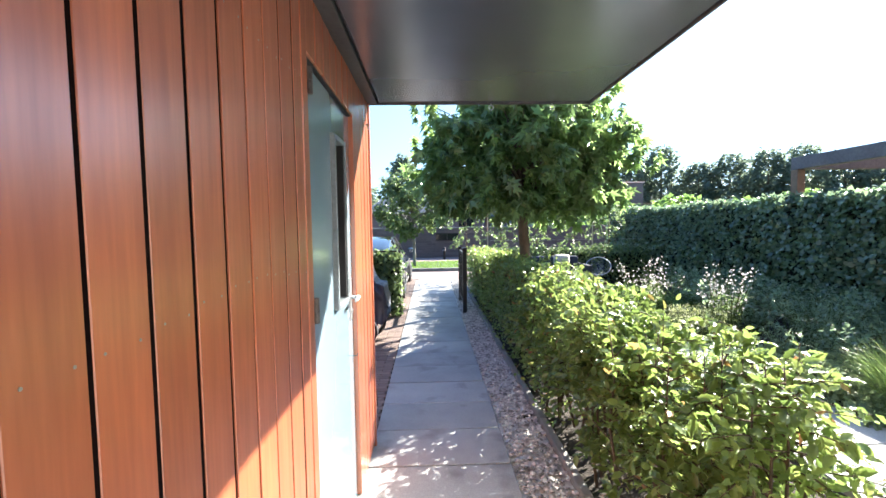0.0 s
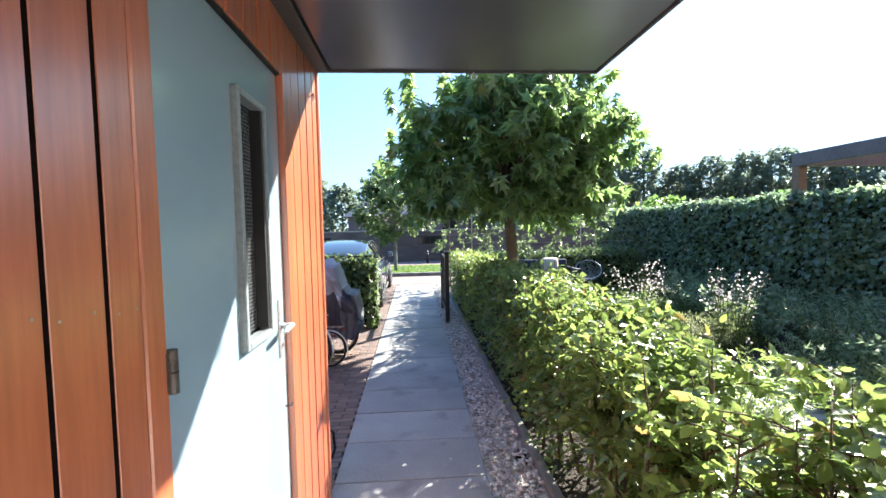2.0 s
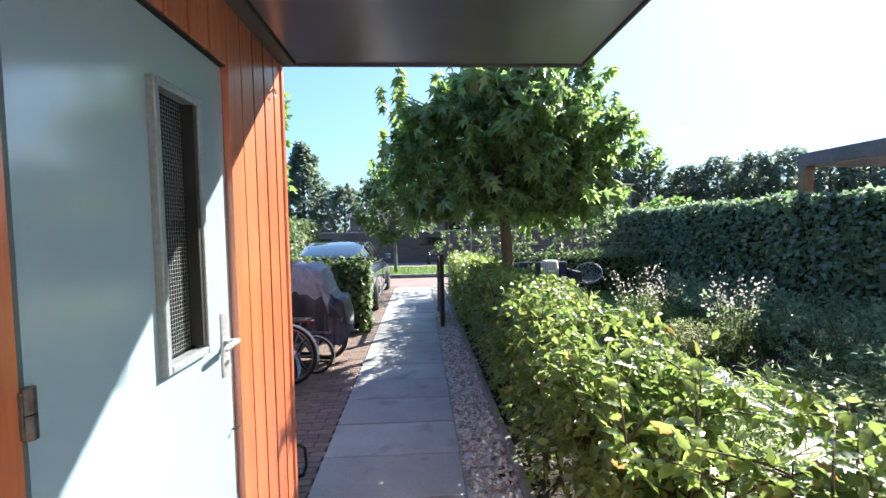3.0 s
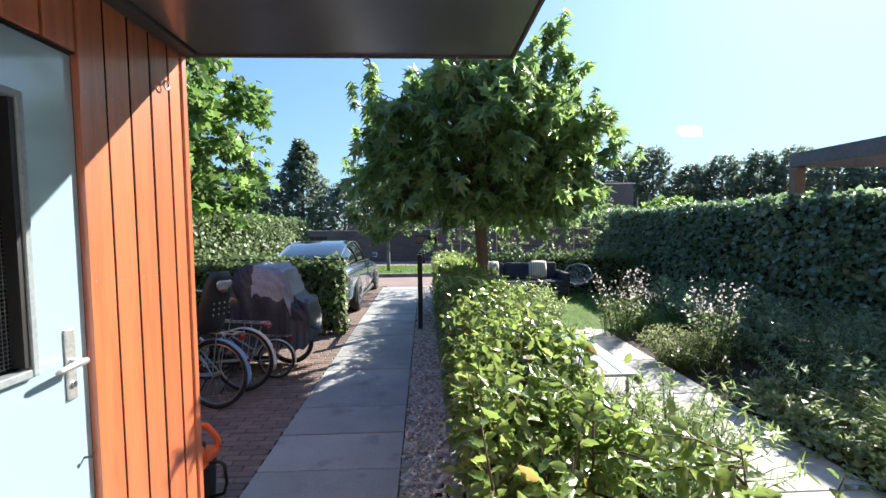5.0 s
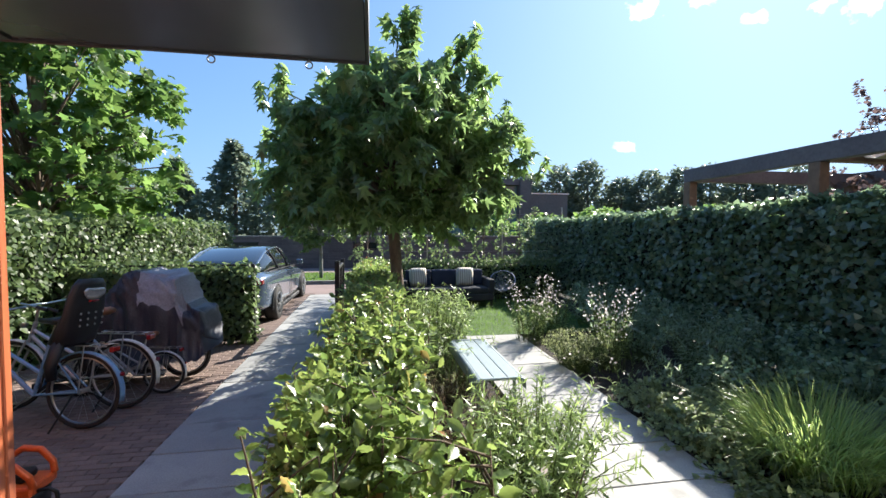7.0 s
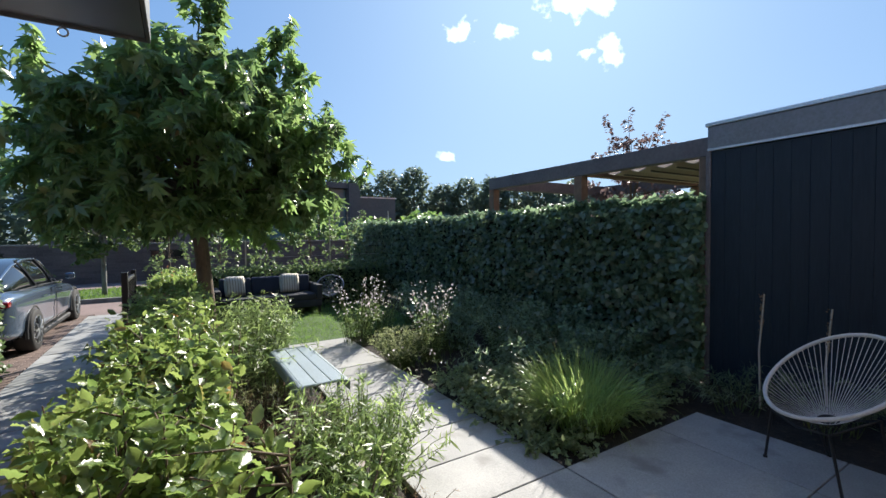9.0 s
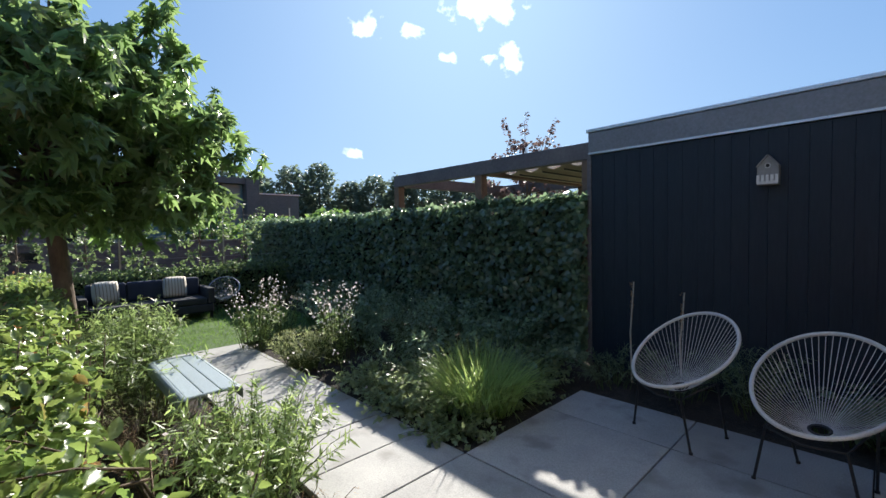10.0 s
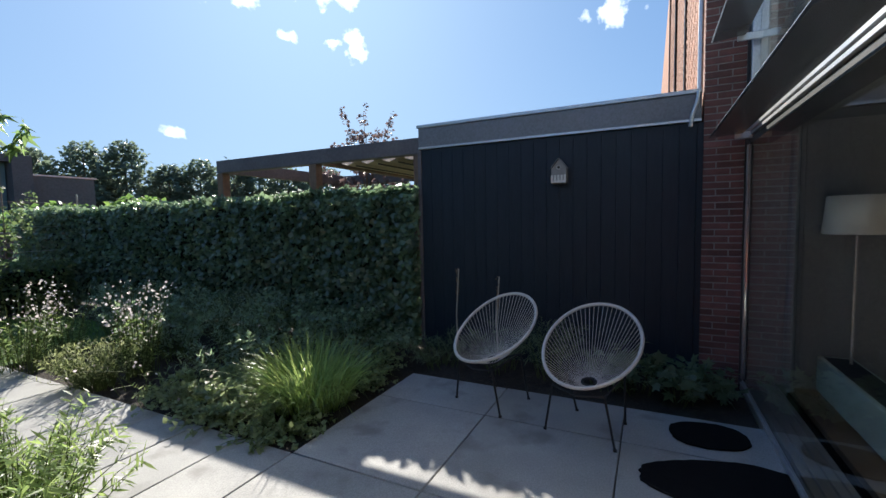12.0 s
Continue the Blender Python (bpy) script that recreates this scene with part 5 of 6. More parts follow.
for y in (-0.45, 0.45):
    part("cross_bar", box(-0.16, 0.17, y - 0.02, y + 0.02, 0.425, 0.451, 0.003), M_BENCH, bench)
    for x in (-0.15, 0.15):
        part("leg", tube([(x, y, 0.43), (x * 1.1, y * 1.05, 0.0)], 0.014, 8), M_BENCH, bench)
for s in (-1, 1):
    bm = bmesh.new()
    arc = [(s * (0.170 + 0.035 * math.sin(a)), 0.435 + 0.035 * math.cos(a)) for a in [k * math.pi / 10 for k in range(6)]] + [(s * 0.203, 0.37), (s * 0.199, 0.37)] + [(s * (0.168 + 0.031 * math.sin(a)), 0.433 + 0.031 * math.cos(a)) for a in [k * math.pi / 10 for k in range(5, -1, -1)]]
    ends = [[bm.verts.new((x, y, z)) for x, z in arc] for y in (-0.59, 0.59)]
    for k in range(len(arc)):
        j = (k + 1) % len(arc)
        bm.faces.new((ends[0][k], ends[0][j], ends[1][j], ends[1][k]))
    bm.faces.new(ends[0][::-1])
    bm.faces.new(ends[1])
    part("rounded_side", bm, M_BENCH, bench, "rounded folded side")

# ---- string chairs ----
def string_chair(at, turn, cord, label, group=""):
    """A low round chair of cords strung between a tilted rim and a small ring."""
    c = thing("string_chair", label, "chair", at, turn, group)
    def rim(a, grow=0.0):
        s = math.cos(a)
        half = (0.365 - 0.03 * s) + grow
        return Vector((-0.36 * s + 0.02, half * math.sin(a), 0.69 - 0.24 * s - 0.03 * math.sin(a) ** 2))
    n = 64
    part("rim", tube([rim(k * math.tau / n) for k in range(n)], 0.0145, 8, closed=True), cord, c, "", True)
    hub = Vector((0.01, 0, 0.375))
    tilt = Matrix.Rotation(radians(-14), 3, "Y")
    def low(a):
        return hub + tilt @ Vector((-0.055 * math.cos(a), 0.055 * math.sin(a), 0))
    part("hub_ring", tube([low(k * math.tau / 20) for k in range(20)], 0.012, 6, closed=True), M_BLACK, c, "dark middle ring", True)
    for k in range(64):
        a = (k + 0.5) * math.tau / 64
        p, q = rim(a), low(a)
        mid = (p + q) / 2 + Vector((0, 0, -0.012 - 0.012 * (1 - math.cos(a))))
        part("cord", tube([p, mid, q], 0.0024, 4), cord, c)
    legs = [((-0.22, 0.20, 0.38), (-0.20, 0.27, 0.0)), ((-0.22, -0.20, 0.38), (-0.20, -0.27, 0.0)), ((0.10, 0.24, 0.47), (0.26, 0.20, 0.0)), ((0.10, -0.24, 0.47), (0.26, -0.20, 0.0))]
    for a, b in legs:
        lg = part("leg", tube([a, b], 0.009, 8), M_BLACK, c, "thin black steel leg")
        part("foot", tube([(b[0], b[1], 0.0), (b[0], b[1], 0.014)], 0.014, 8), M_RUBBER, lg)
    part("under_ring", tube([(-0.22, 0.20, 0.38), (-0.24, 0, 0.35), (-0.22, -0.20, 0.38), (0.10, -0.24, 0.47), (0.14, 0, 0.36), (0.10, 0.24, 0.47)], 0.007, 6, closed=True), M_BLACK, c)
    return c


string_chair((5.07, 2.07, 0), -24, M_REED, "white cord string chair on thin black legs", "terrace chairs").scale = (0.96, 0.96, 0.96)
string_chair((4.87, 1.25, 0), -14, M_REED, "white cord string chair on thin black legs", "terrace chairs").scale = (0.95, 0.95, 0.95)
string_chair((4.3, 10.3, 0), 68, M_DARKCORD, "blue-grey cord string chair on the lawn").scale = (0.78, 0.78, 0.78)

# ---- birdhouse ----
bh = thing("birdhouse", "grey wooden birdhouse with a white picket fence", "birdhouse", (6.298, 1.72, 1.94))
bm = bmesh.new()
prof = [(-0.075, 0), (0.075, 0), (0.075, 0.15), (0, 0.245), (-0.075, 0.15)]
a = [bm.verts.new((0, y, z)) for y, z in prof]
b = [bm.verts.new((-0.10, y, z)) for y, z in prof]
bm.faces.new(a)
bm.faces.new(b[::-1])
for i in range(5):
    bm.faces.new((a[i], a[(i + 1) % 5], b[(i + 1) % 5], b[i]))
part("box", bm, M_BIRDHOUSE, bh)
for s in (-1, 1):
    bm = box(-0.125, 0.0, -0.062, 0.062, -0.004, 0.004, 0.001)
    bmesh.ops.transform(bm, matrix=Matrix.Translation((0, s * 0.041, 0.206)) @ Matrix.Rotation(-s * math.atan2(0.095, 0.075), 4, "X"), verts=bm.verts[:])
    part("roof_board", bm, M_BIRDHOUSE, bh)
part("entrance_hole", tube([(-0.1, 0, 0.165), (-0.103, 0, 0.165)], 0.017, 16), M_BLACK, bh)
part("hole_rim", ring((-0.103, 0, 0.165), 0.019, 0.003, "x", 20, 6), M_WHITE, bh)
part("fence_board", box(-0.112, -0.102, -0.072, 0.072, 0.005, 0.03, 0.002), M_WHITE, bh)
for k in range(5):
    y = -0.066 + 0.033 * k
    part("picket", box(-0.118, -0.113, y - 0.011, y + 0.011, 0.005, 0.085, 0.003), M_WHITE, bh)

# ---- mats on the terrace ----
def mat(at, rx, ry, turn, seed):
    bm = bmesh.new()
    top, bot = [], []
    for k in range(56):
        a = k * math.tau / 56
        q = 1 + 0.09 * noise.noise(Vector((math.cos(a) * 1.6 + seed, math.sin(a) * 1.6, 0))) + 0.05 * noise.noise(Vector((math.cos(a) * 6, math.sin(a) * 6, seed)))
        c, s = math.cos(a), math.sin(a)
        x, y = rx * q * abs(c) ** 0.85 * math.copysign(1, c), ry * q * abs(s) ** 0.85 * math.copysign(1, s)
        top.append(bm.verts.new((x, y, 0.014)))
        bot.append(bm.verts.new((x * 1.015, y * 1.015, 0.003)))
    bm.faces.new(top)
    bm.faces.new(bot[::-1])
    for k in range(56):
        bm.faces.new((top[k], bot[k], bot[(k + 1) % 56], top[(k + 1) % 56]))
    ob = part("doormat", bm, M_MAT)
    ob.location, ob.rotation_euler = (at[0], at[1], 0.0), (0, 0, radians(turn))
    return tagged(ob, "ragged black felt mat lying on the concrete terrace", "mat", "mats")


mat((5.10, 0.46, 0), 0.20, 0.25, 12, 3)
mat((4.50, 0.42, 0), 0.24, 0.47, 14, 8)

# ---- indoors behind the glass ----
hb = thing("floor_heater", "long low pale green box heater inside the glass", "heater", (5.3, -0.58, 0.03))
part("body", box(-2.2, 0.95, -0.12, 0.12, 0.03, 0.33, 0.008), M_TEAL, hb)
part("grille", box(-2.15, 0.9, -0.09, 0.09, 0.331, 0.336), M_BLACK, hb)
for x in (-2.0, -0.6, 0.8):
    part("foot", box(x - 0.03, x + 0.03, -0.1, 0.1, 0.0, 0.03), M_BLACK, hb)
lamp = thing("floor_lamp", "floor lamp with a pale linen drum shade", "lamp", (6.06, -0.62, 0.03))
part("base", lathe([(0.13, 0), (0.13, 0.015), (0.02, 0.025)], 24), M_BLACK, lamp)
part("pole", tube([(0, 0, 0.02), (0, 0, 1.5)], 0.011, 8), M_STEEL, lamp)
bm = lathe([(0.215, 1.38), (0.19, 1.68)], 32)
part("shade", bm, M_SHADE, lamp, "pale linen shade", True)
cur = thing("curtain", "sheer grey curtain gathered beside the glass", "curtain", (6.19, -0.25, 0.0))
cur.scale = (0.36, 0.7, 1)
bm = bmesh.new()
cols = []
for k in range(41):
    x = -0.28 + 0.54 * k / 40
    y = 0.035 * math.sin(k * 1.05) + 0.012 * math.sin(k * 2.3)
    cols.append((bm.verts.new((x, y, 0.06)), bm.verts.new((x * 0.9, y * 0.8, 2.30))))
for a, b in zip(cols, cols[1:]):
    bm.faces.new((a[0], b[0], b[1], a[1]))
cl = part("cloth", bm, M_CURTAIN, cur, "", True)
part("rod", tube([(-0.35, 0, 2.32), (0.28, 0, 2.32)], 0.010, 8), M_STEEL, cur)

# ---- sofa on the lawn ----
sofa = thing("garden_sofa", "low charcoal garden sofa with navy back cushions", "sofa", (3.05, 10.45, 0))
part("seat_frame", box(-1.0, 1.0, -0.36, 0.40, 0.12, 0.27, 0.02), M_GREYCUSH, sofa)
for x in (-0.98, 0.93):
    for y in (-0.34, 0.33):
        part("leg", box(x, x + 0.05, y, y + 0.05, -0.01, 0.12, 0.003), M_BLACK, sofa)
part("armrest", box(0.90, 1.02, -0.36, 0.40, 0.272, 0.58, 0.03, seg=2), M_GREYCUSH, sofa)
part("armrest", box(-1.02, -0.90, -0.36, 0.40, 0.272, 0.58, 0.03, seg=2), M_GREYCUSH, sofa)
for k in range(3):
    x = -0.89 + 0.596 * k
    part("seat_cushion", box(x, x + 0.585, -0.35, 0.22, 0.272, 0.40, 0.035, seg=3), M_GREYCUSH, sofa, "", True)
    part("back_cushion", box(x, x + 0.585, 0.20, 0.36, 0.402, 0.76, 0.05, seg=3), M_NAVY, sofa, "navy back cushion", True)
for x, t in ((-0.62, 8), (0.44, -7)):
    pl = thing("scatter_cushion", "cream scatter cushion with thin brown stripes", "cushion", (3.05 + x, 10.56, 0.41), t, "scatter cushions")
    bm = bmesh.new()
    g = 9
    rows = [[[None] * g for _ in range(g)] for _ in range(2)]
    for s in range(2):
        for i in range(g):
            for j in range(g):
                u, v = 2 * i / (g - 1) - 1, 2 * j / (g - 1) - 1
                puffy = 0.075 * ((1 - u ** 4) * (1 - v ** 4)) ** 0.5 * (1 if s else -1)
                rows[s][i][j] = bm.verts.new((u * 0.2 * (1 - 0.06 * v * v), puffy + 0.05 * v, 0.2 + v * 0.2 * (1 - 0.06 * u * u)))
        for i in range(g - 1):
            for j in range(g - 1):
                bm.faces.new((rows[s][i][j], rows[s][i + 1][j], rows[s][i + 1][j + 1], rows[s][i][j + 1]))
    bmesh.ops.remove_doubles(bm, verts=bm.verts[:], dist=0.0005)
    part("cover", bm, M_PALECUSH, pl, "", True)
    for k in range(7):
        x2 = -0.15 + 0.05 * k
        d = 0.075 * (1 - (x2 / 0.2) ** 4) ** 0.5
        bm = bmesh.new()
        rr = []
        for j in range(9):
            v = -0.9 + 0.225 * j
            y2 = -d * (1 - v ** 4) ** 0.5 + 0.05 * v - 0.003
            z2 = 0.2 + v * 0.2
            rr.append([bm.verts.new((x2 - 0.006, y2, z2)), bm.verts.new((x2 + 0.006, y2, z2))])
        for a, b in zip(rr, rr[1:]):
            bm.faces.new((a[0], a[1], b[1], b[0]))
        part("stripe", bm, M_STRIPE, pl)

# ---- orange garden machine by the wall corner ----
mower = thing("garden_machine", "orange and black garden tool with a tubular handle", "tool", (-0.38, 3.62, -0.004))
mower.scale = (0.75, 0.75, 0.82)
bm = lathe([(0.12, 0.0), (0.15, 0.02), (0.165, 0.30), (0.17, 0.32), (0.15, 0.33)], 20)
part("tub", bm, M_BLACK, mower, "dark plastic tub", True)
part("lid", box(-0.16, 0.16, -0.13, 0.13, 0.332, 0.40, 0.03, seg=3), M_ORANGE, mower)
part("motor_hump", box(-0.06, 0.08, -0.07, 0.07, 0.40, 0.46, 0.03, seg=3), M_BLACK, mower)
part("grip", tube([(-0.15, -0.10, 0.39), (-0.14, -0.11, 0.50), (-0.05, -0.12, 0.555), (0.06, -0.12, 0.54), (0.14, -0.11, 0.46), (0.155, -0.10, 0.39)], 0.022, 10), M_ORANGE, mower, "orange carrying grip", True)
part("grip", tube([(-0.15, 0.10, 0.39), (-0.14, 0.11, 0.50), (-0.05, 0.12, 0.555), (0.06, 0.12, 0.54), (0.14, 0.11, 0.46), (0.155, 0.10, 0.39)], 0.022, 10), M_ORANGE, mower, "", True)
part("handle", tube([(0.17, -0.08, 0.36), (0.24, -0.08, 0.37), (0.275, -0.07, 0.34), (0.28, -0.05, 0.20), (0.25, -0.04, 0.12), (0.15, -0.04, 0.09)], 0.013, 8), M_BLACK, mower, "black tube handle", True)

# ---- parked car ----
def loft(stations, cap=True, bm=None):
    """Skins closed rings of points, all with the same number of points."""
    bm = bm or bmesh.new()
    rings = [[bm.verts.new(p) for p in s] for s in stations]
    for a, b in zip(rings, rings[1:]):
        for k in range(len(a)):
            bm.faces.new((a[k], a[(k + 1) % len(a)], b[(k + 1) % len(a)], b[k]))
    if cap:
        bm.faces.new(rings[0][::-1])
        bm.faces.new(rings[-1])
    return bm


def car_wheel(car, x, y, out):
    w = thing("wheel")
    w.parent, w.location = car, (x, y, 0.335)
    pts = [(0.20, -0.105), (0.30, -0.115), (0.328, -0.09), (0.335, -0.04), (0.335, 0.04), (0.328, 0.09), (0.30, 0.115), (0.20, 0.105)]
    bm = lathe(pts, 32)
    bmesh.ops.rotate(bm, verts=bm.verts[:], matrix=Matrix.Rotation(radians(90), 3, "Y"))
    part("tyre", bm, M_RUBBER, w, "black rubber tyre", True)
    bm = ring((out * 0.10, 0, 0), 0.215, 0.014, "x", 32, 6)
    for k in range(10):
        a = k * math.tau / 10
        d = Vector((0, math.cos(a), math.sin(a)))
        tube([Vector((out * 0.113, 0, 0)) + d * 0.03, Vector((out * 0.122, 0, 0)) + d * 0.12, Vector((out * 0.112, 0, 0)) + d * 0.21], [0.022, 0.016, 0.02], 6, bm)
    tube([(out * 0.09, 0, 0), (out * 0.125, 0, 0)], 0.045, 14, bm)
    part("rim", bm, M_RIM, w, "grey alloy rim")


def parked_car(at):
    car = thing("parked_car", "dark grey-blue electric saloon car parked beside the path", "car", at)
    prof = [(0.0, 0.60, 0.42, 0.93, 0.86), (0.05, 0.76, 0.34, 0.98, 0.90), (0.18, 0.86, 0.26, 1.03, 0.94), (0.5, 0.905, 0.20, 1.07, 0.95), (1.0, 0.925, 0.19, 1.06, 0.95), (2.0, 0.925, 0.18, 1.0, 0.92),
            (3.0, 0.925, 0.18, 0.95, 0.89), (3.6, 0.92, 0.19, 0.89, 0.82), (4.15, 0.88, 0.22, 0.78, 0.70), (4.5, 0.78, 0.28, 0.66, 0.58), (4.68, 0.55, 0.36, 0.55, 0.50)]
    st = []
    for y, hw, zb, zc, zs in prof:
        half = [(0.55 * hw, zb), (0.95 * hw, zb + 0.05), (0.985 * hw, zb + 0.25 * (zs - zb)), (0.965 * hw, zb + 0.45 * (zs - zb)), (hw, zb + 0.7 * (zs - zb)), (0.985 * hw, zs - 0.03), (0.93 * hw, zs + 0.02), (0.5 * hw, zc - 0.012)]
        st.append([(x, y, z) for x, z in half] + [(0, y, zc)] + [(-x, y, z) for x, z in half[::-1]])
    body = part("body", loft(st), M_CARPAINT, car, "", True)
    sub = body.modifiers.new("smooth", "SUBSURF")
    sub.levels = sub.render_levels = 1
    green = [(0.30, 0.70, 0.93, 0.60, 1.05), (0.75, 0.78, 0.95, 0.60, 1.21), (1.25, 0.82, 0.95, 0.585, 1.36), (1.75, 0.84, 0.95, 0.585, 1.43), (2.2, 0.84, 0.93, 0.59, 1.44), (2.75, 0.84, 0.92, 0.585, 1.37), (3.2, 0.82, 0.90, 0.59, 1.16), (3.55, 0.76, 0.86, 0.62, 0.93)]
    st = []
    for y, wb, zb, wt, zt in green:
        half = [(wb, zb), (wb * 0.45 + wt * 0.57, (zb + zt) / 2 + 0.02), (wt, zt - 0.035), (wt * 0.8, zt - 0.006)]
        st.append([(x, y, z) for x, z in half] + [(0, y, zt)] + [(-x, y, z) for x, z in half[::-1]])
    part("glass_house", loft(st), M_CARGLASS, car, "dark tinted glass roof and windows", True)
    for s in (1, -1):
        roofline = [(s * (wt + 0.006), y, zt - 0.032) for y, wb, zb, wt, zt in green]
        part("roof_rail", tube(roofline, 0.022, 8), M_CARPAINT, car, "", True)
        part("belt_trim", tube([(s * wb * 1.0, y, zb + 0.025) for y, wb, zb, wt, zt in green[1:]], 0.012, 6), M_BLACK, car)
        for i in (3, 4):
            y, wb, zb, wt, zt = green[i]
            y += 0.2 if i == 4 else -0.3
            part("pillar", tube([(s * wb, y, zb), (s * (wb * 0.45 + wt * 0.57 + 0.004), y, (zb + zt) / 2 + 0.02), (s * wt, y, zt - 0.03)], 0.02, 6), M_BLACK, car)
        part("mirror", box(s * 0.90, s * 1.04, 3.0, 3.13, 0.96, 1.08, 0.03, seg=2), M_CARPAINT, car, "", True)
        part("tail_light", box(s * 0.50, s * 0.845, 0.045, 0.20, 0.80, 0.885, 0.02, seg=2), M_TAIL, car, "red tail light", True)
        for y in (1.35, 2.4):
            part("door_handle", box(s * 0.918, s * 0.932, y, y + 0.2, 0.80, 0.825, 0.004), M_CARPAINT, car)
        for y in (0.93, 3.81):
            part("wheel_arch", ring((s * 0.885, y, 0.335), 0.365, 0.032, "x", 24, 6, None, -12, 192), M_BLACK, car)
            car_wheel(car, s * 0.83, y, s)
        part("door_gap", tube([(s * 0.915, 2.2, 0.3), (s * 0.925, 2.2, 0.6), (s * 0.922, 2.2, 0.92)], 0.006, 4), M_BLACK, car)
        part("sill", box(s * 0.80, s * 0.90, 1.35, 3.4, 0.15, 0.24, 0.02), M_BLACK, car)
    part("bumper_insert", box(-0.6, 0.6, -0.004, 0.10, 0.28, 0.42, 0.03, seg=2), M_BLACK, car, "black lower bumper")
    part("number_plate", box(-0.26, 0.26, -0.012, 0.02, 0.60, 0.71, 0.004), pbr("yellow_plate", (0.7, 0.5, 0.04), (0.66, 0.47, 0.04), 3, 90, 0.5), car, "yellow number plate")
    return car


parked_car((-1.20, 8.55, -0.02)).scale = (0.97, 0.97, 0.93)


# ---- bicycles ----
def bicycle(at, turn, paint, label, seat=False, guard=None, group="bicycles"):
    """x points to the front wheel; the rear hub stands over the origin."""
    b = thing("bicycle", label, "bicycle", at, turn, group)
    b.rotation_euler[0] = radians(4)
    b.scale = (0.9, 0.9, 0.9)
    R = 0.345
    for name, x in (("rear_wheel", 0.0), ("front_wheel", 1.10)):
        w = part(name, ring((x, 0, R), R - 0.02, 0.021, "y", 40, 8), M_RUBBER, b, "worn black tyre", True)
        part("rim", ring((x, 0, R), R - 0.046, 0.010, "y", 40, 6), M_STEEL, w)
        part("hub", tube([(x, -0.05, R), (x, 0.05, R)], 0.022, 10), M_STEEL, w)
        for k in range(18):
            a = k * math.tau / 18
            part("spoke", tube([(x, 0.03 * (1 if k % 2 else -1), R), (x + (R - 0.05) * math.cos(a), 0, R + (R - 0.05) * math.sin(a))], 0.0014, 4), M_STEEL, w)
        bm = bmesh.new()
        arc = [(x + (R + 0.018) * math.cos(radians(d)), R + (R + 0.018) * math.sin(radians(d))) for d in range(18 if x else 8, 196, 11)]
        rows = [[bm.verts.new((px + (R + 0.018 - 0.016 * abs(y) / 0.03) * 0 , y, pz - 0.014 * (abs(y) / 0.032) ** 2)) for y in (-0.032, -0.016, 0, 0.016, 0.032)] for px, pz in arc]
        for r0, r1 in zip(rows, rows[1:]):
            for k in range(4):
                bm.faces.new((r0[k], r0[k + 1], r1[k + 1], r1[k]))
        mg = part("mudguard", bm, guard or paint, b, "", True)
        mg.modifiers.new("thick", "SOLIDIFY").thickness = 0.003
    crank, head, seat_top = (0.46, 0, 0.30), (0.88, 0, 0.88), (0.30, 0, 0.86)
    part("down_tube", tube([crank, (0.92, 0, 0.74)], 0.019, 10), paint, b)
    part("low_tube", tube([(0.40, 0, 0.50), (0.905, 0, 0.80)], 0.017, 10), paint, b)
    part("seat_tube", tube([crank, seat_top], 0.016, 10), paint, b)
    for s in (-1, 1):
        part("chain_stay", tube([crank, (0.0, s * 0.055, R)], 0.010, 8), paint, b)
        part("seat_stay", tube([(0.34, 0, 0.74), (0.0, s * 0.055, R)], 0.009, 8), paint, b)
        part("fork_leg", tube([(0.93, s * 0.045, 0.70), (1.02, s * 0.05, 0.52), (1.10, s * 0.055, R)], 0.011, 8), paint, b)
        part("rack_stay", tube([(0.0, s * 0.06, R), (-0.05, s * 0.07, 0.76)], 0.006, 6), M_STEEL, b)
        part("rack_rail", tube([(0.26, s * 0.05, 0.77), (-0.26, s * 0.07, 0.76)], 0.006, 6), M_STEEL, b)
        p = part("pedal_arm", tube([(0.46, s * 0.06, 0.30), (0.46 + s * 0.12, s * 0.065, 0.30 - s * 0.10)], 0.008, 6), M_STEEL, b)
        part("pedal", box(0.46 + s * 0.12 - 0.045, 0.46 + s * 0.12 + 0.045, s * 0.075, s * 0.15, 0.29 - s * 0.10, 0.31 - s * 0.10, 0.004), M_RUBBER, p)
        part("grip", tube([(0.62, s * 0.28, 1.06), (0.52, s * 0.29, 1.03)], 0.017, 8), M_RUBBER, b)
    for k in range(4):
        x = 0.2 - 0.14 * k
        part("rack_bar", tube([(x, -0.06, 0.765), (x, 0.06, 0.765)], 0.005, 6), M_STEEL, b)
    part("chain_guard", box(0.02, 0.54, -0.075, -0.055, 0.27, 0.39, 0.018, seg=2), M_BLACK, b)
    part("head_tube", tube([(0.94, 0, 0.68), head], 0.020, 10), paint, b)
    part("stem", tube([head, (0.86, 0, 1.04)], 0.013, 8), M_STEEL, b)
    part("handlebar", tube([(0.62, -0.28, 1.06), (0.78, -0.27, 1.09), (0.86, -0.1, 1.06), (0.86, 0.1, 1.06), (0.78, 0.27, 1.09), (0.62, 0.28, 1.06)], 0.011, 8), M_STEEL, b)
    part("seat_post", tube([seat_top, (0.27, 0, 0.95)], 0.012, 8), M_STEEL, b)
    bm = loft([[(x, w * math.cos(a), 0.98 + lift + h * math.sin(a)) for a in [k * math.tau / 10 for k in range(10)]] for x, w, h, lift in ((0.12, 0.06, 0.03, 0.015), (0.16, 0.10, 0.045, 0.01), (0.24, 0.09, 0.04, 0), (0.33, 0.04, 0.03, 0), (0.42, 0.02, 0.02, 0))])
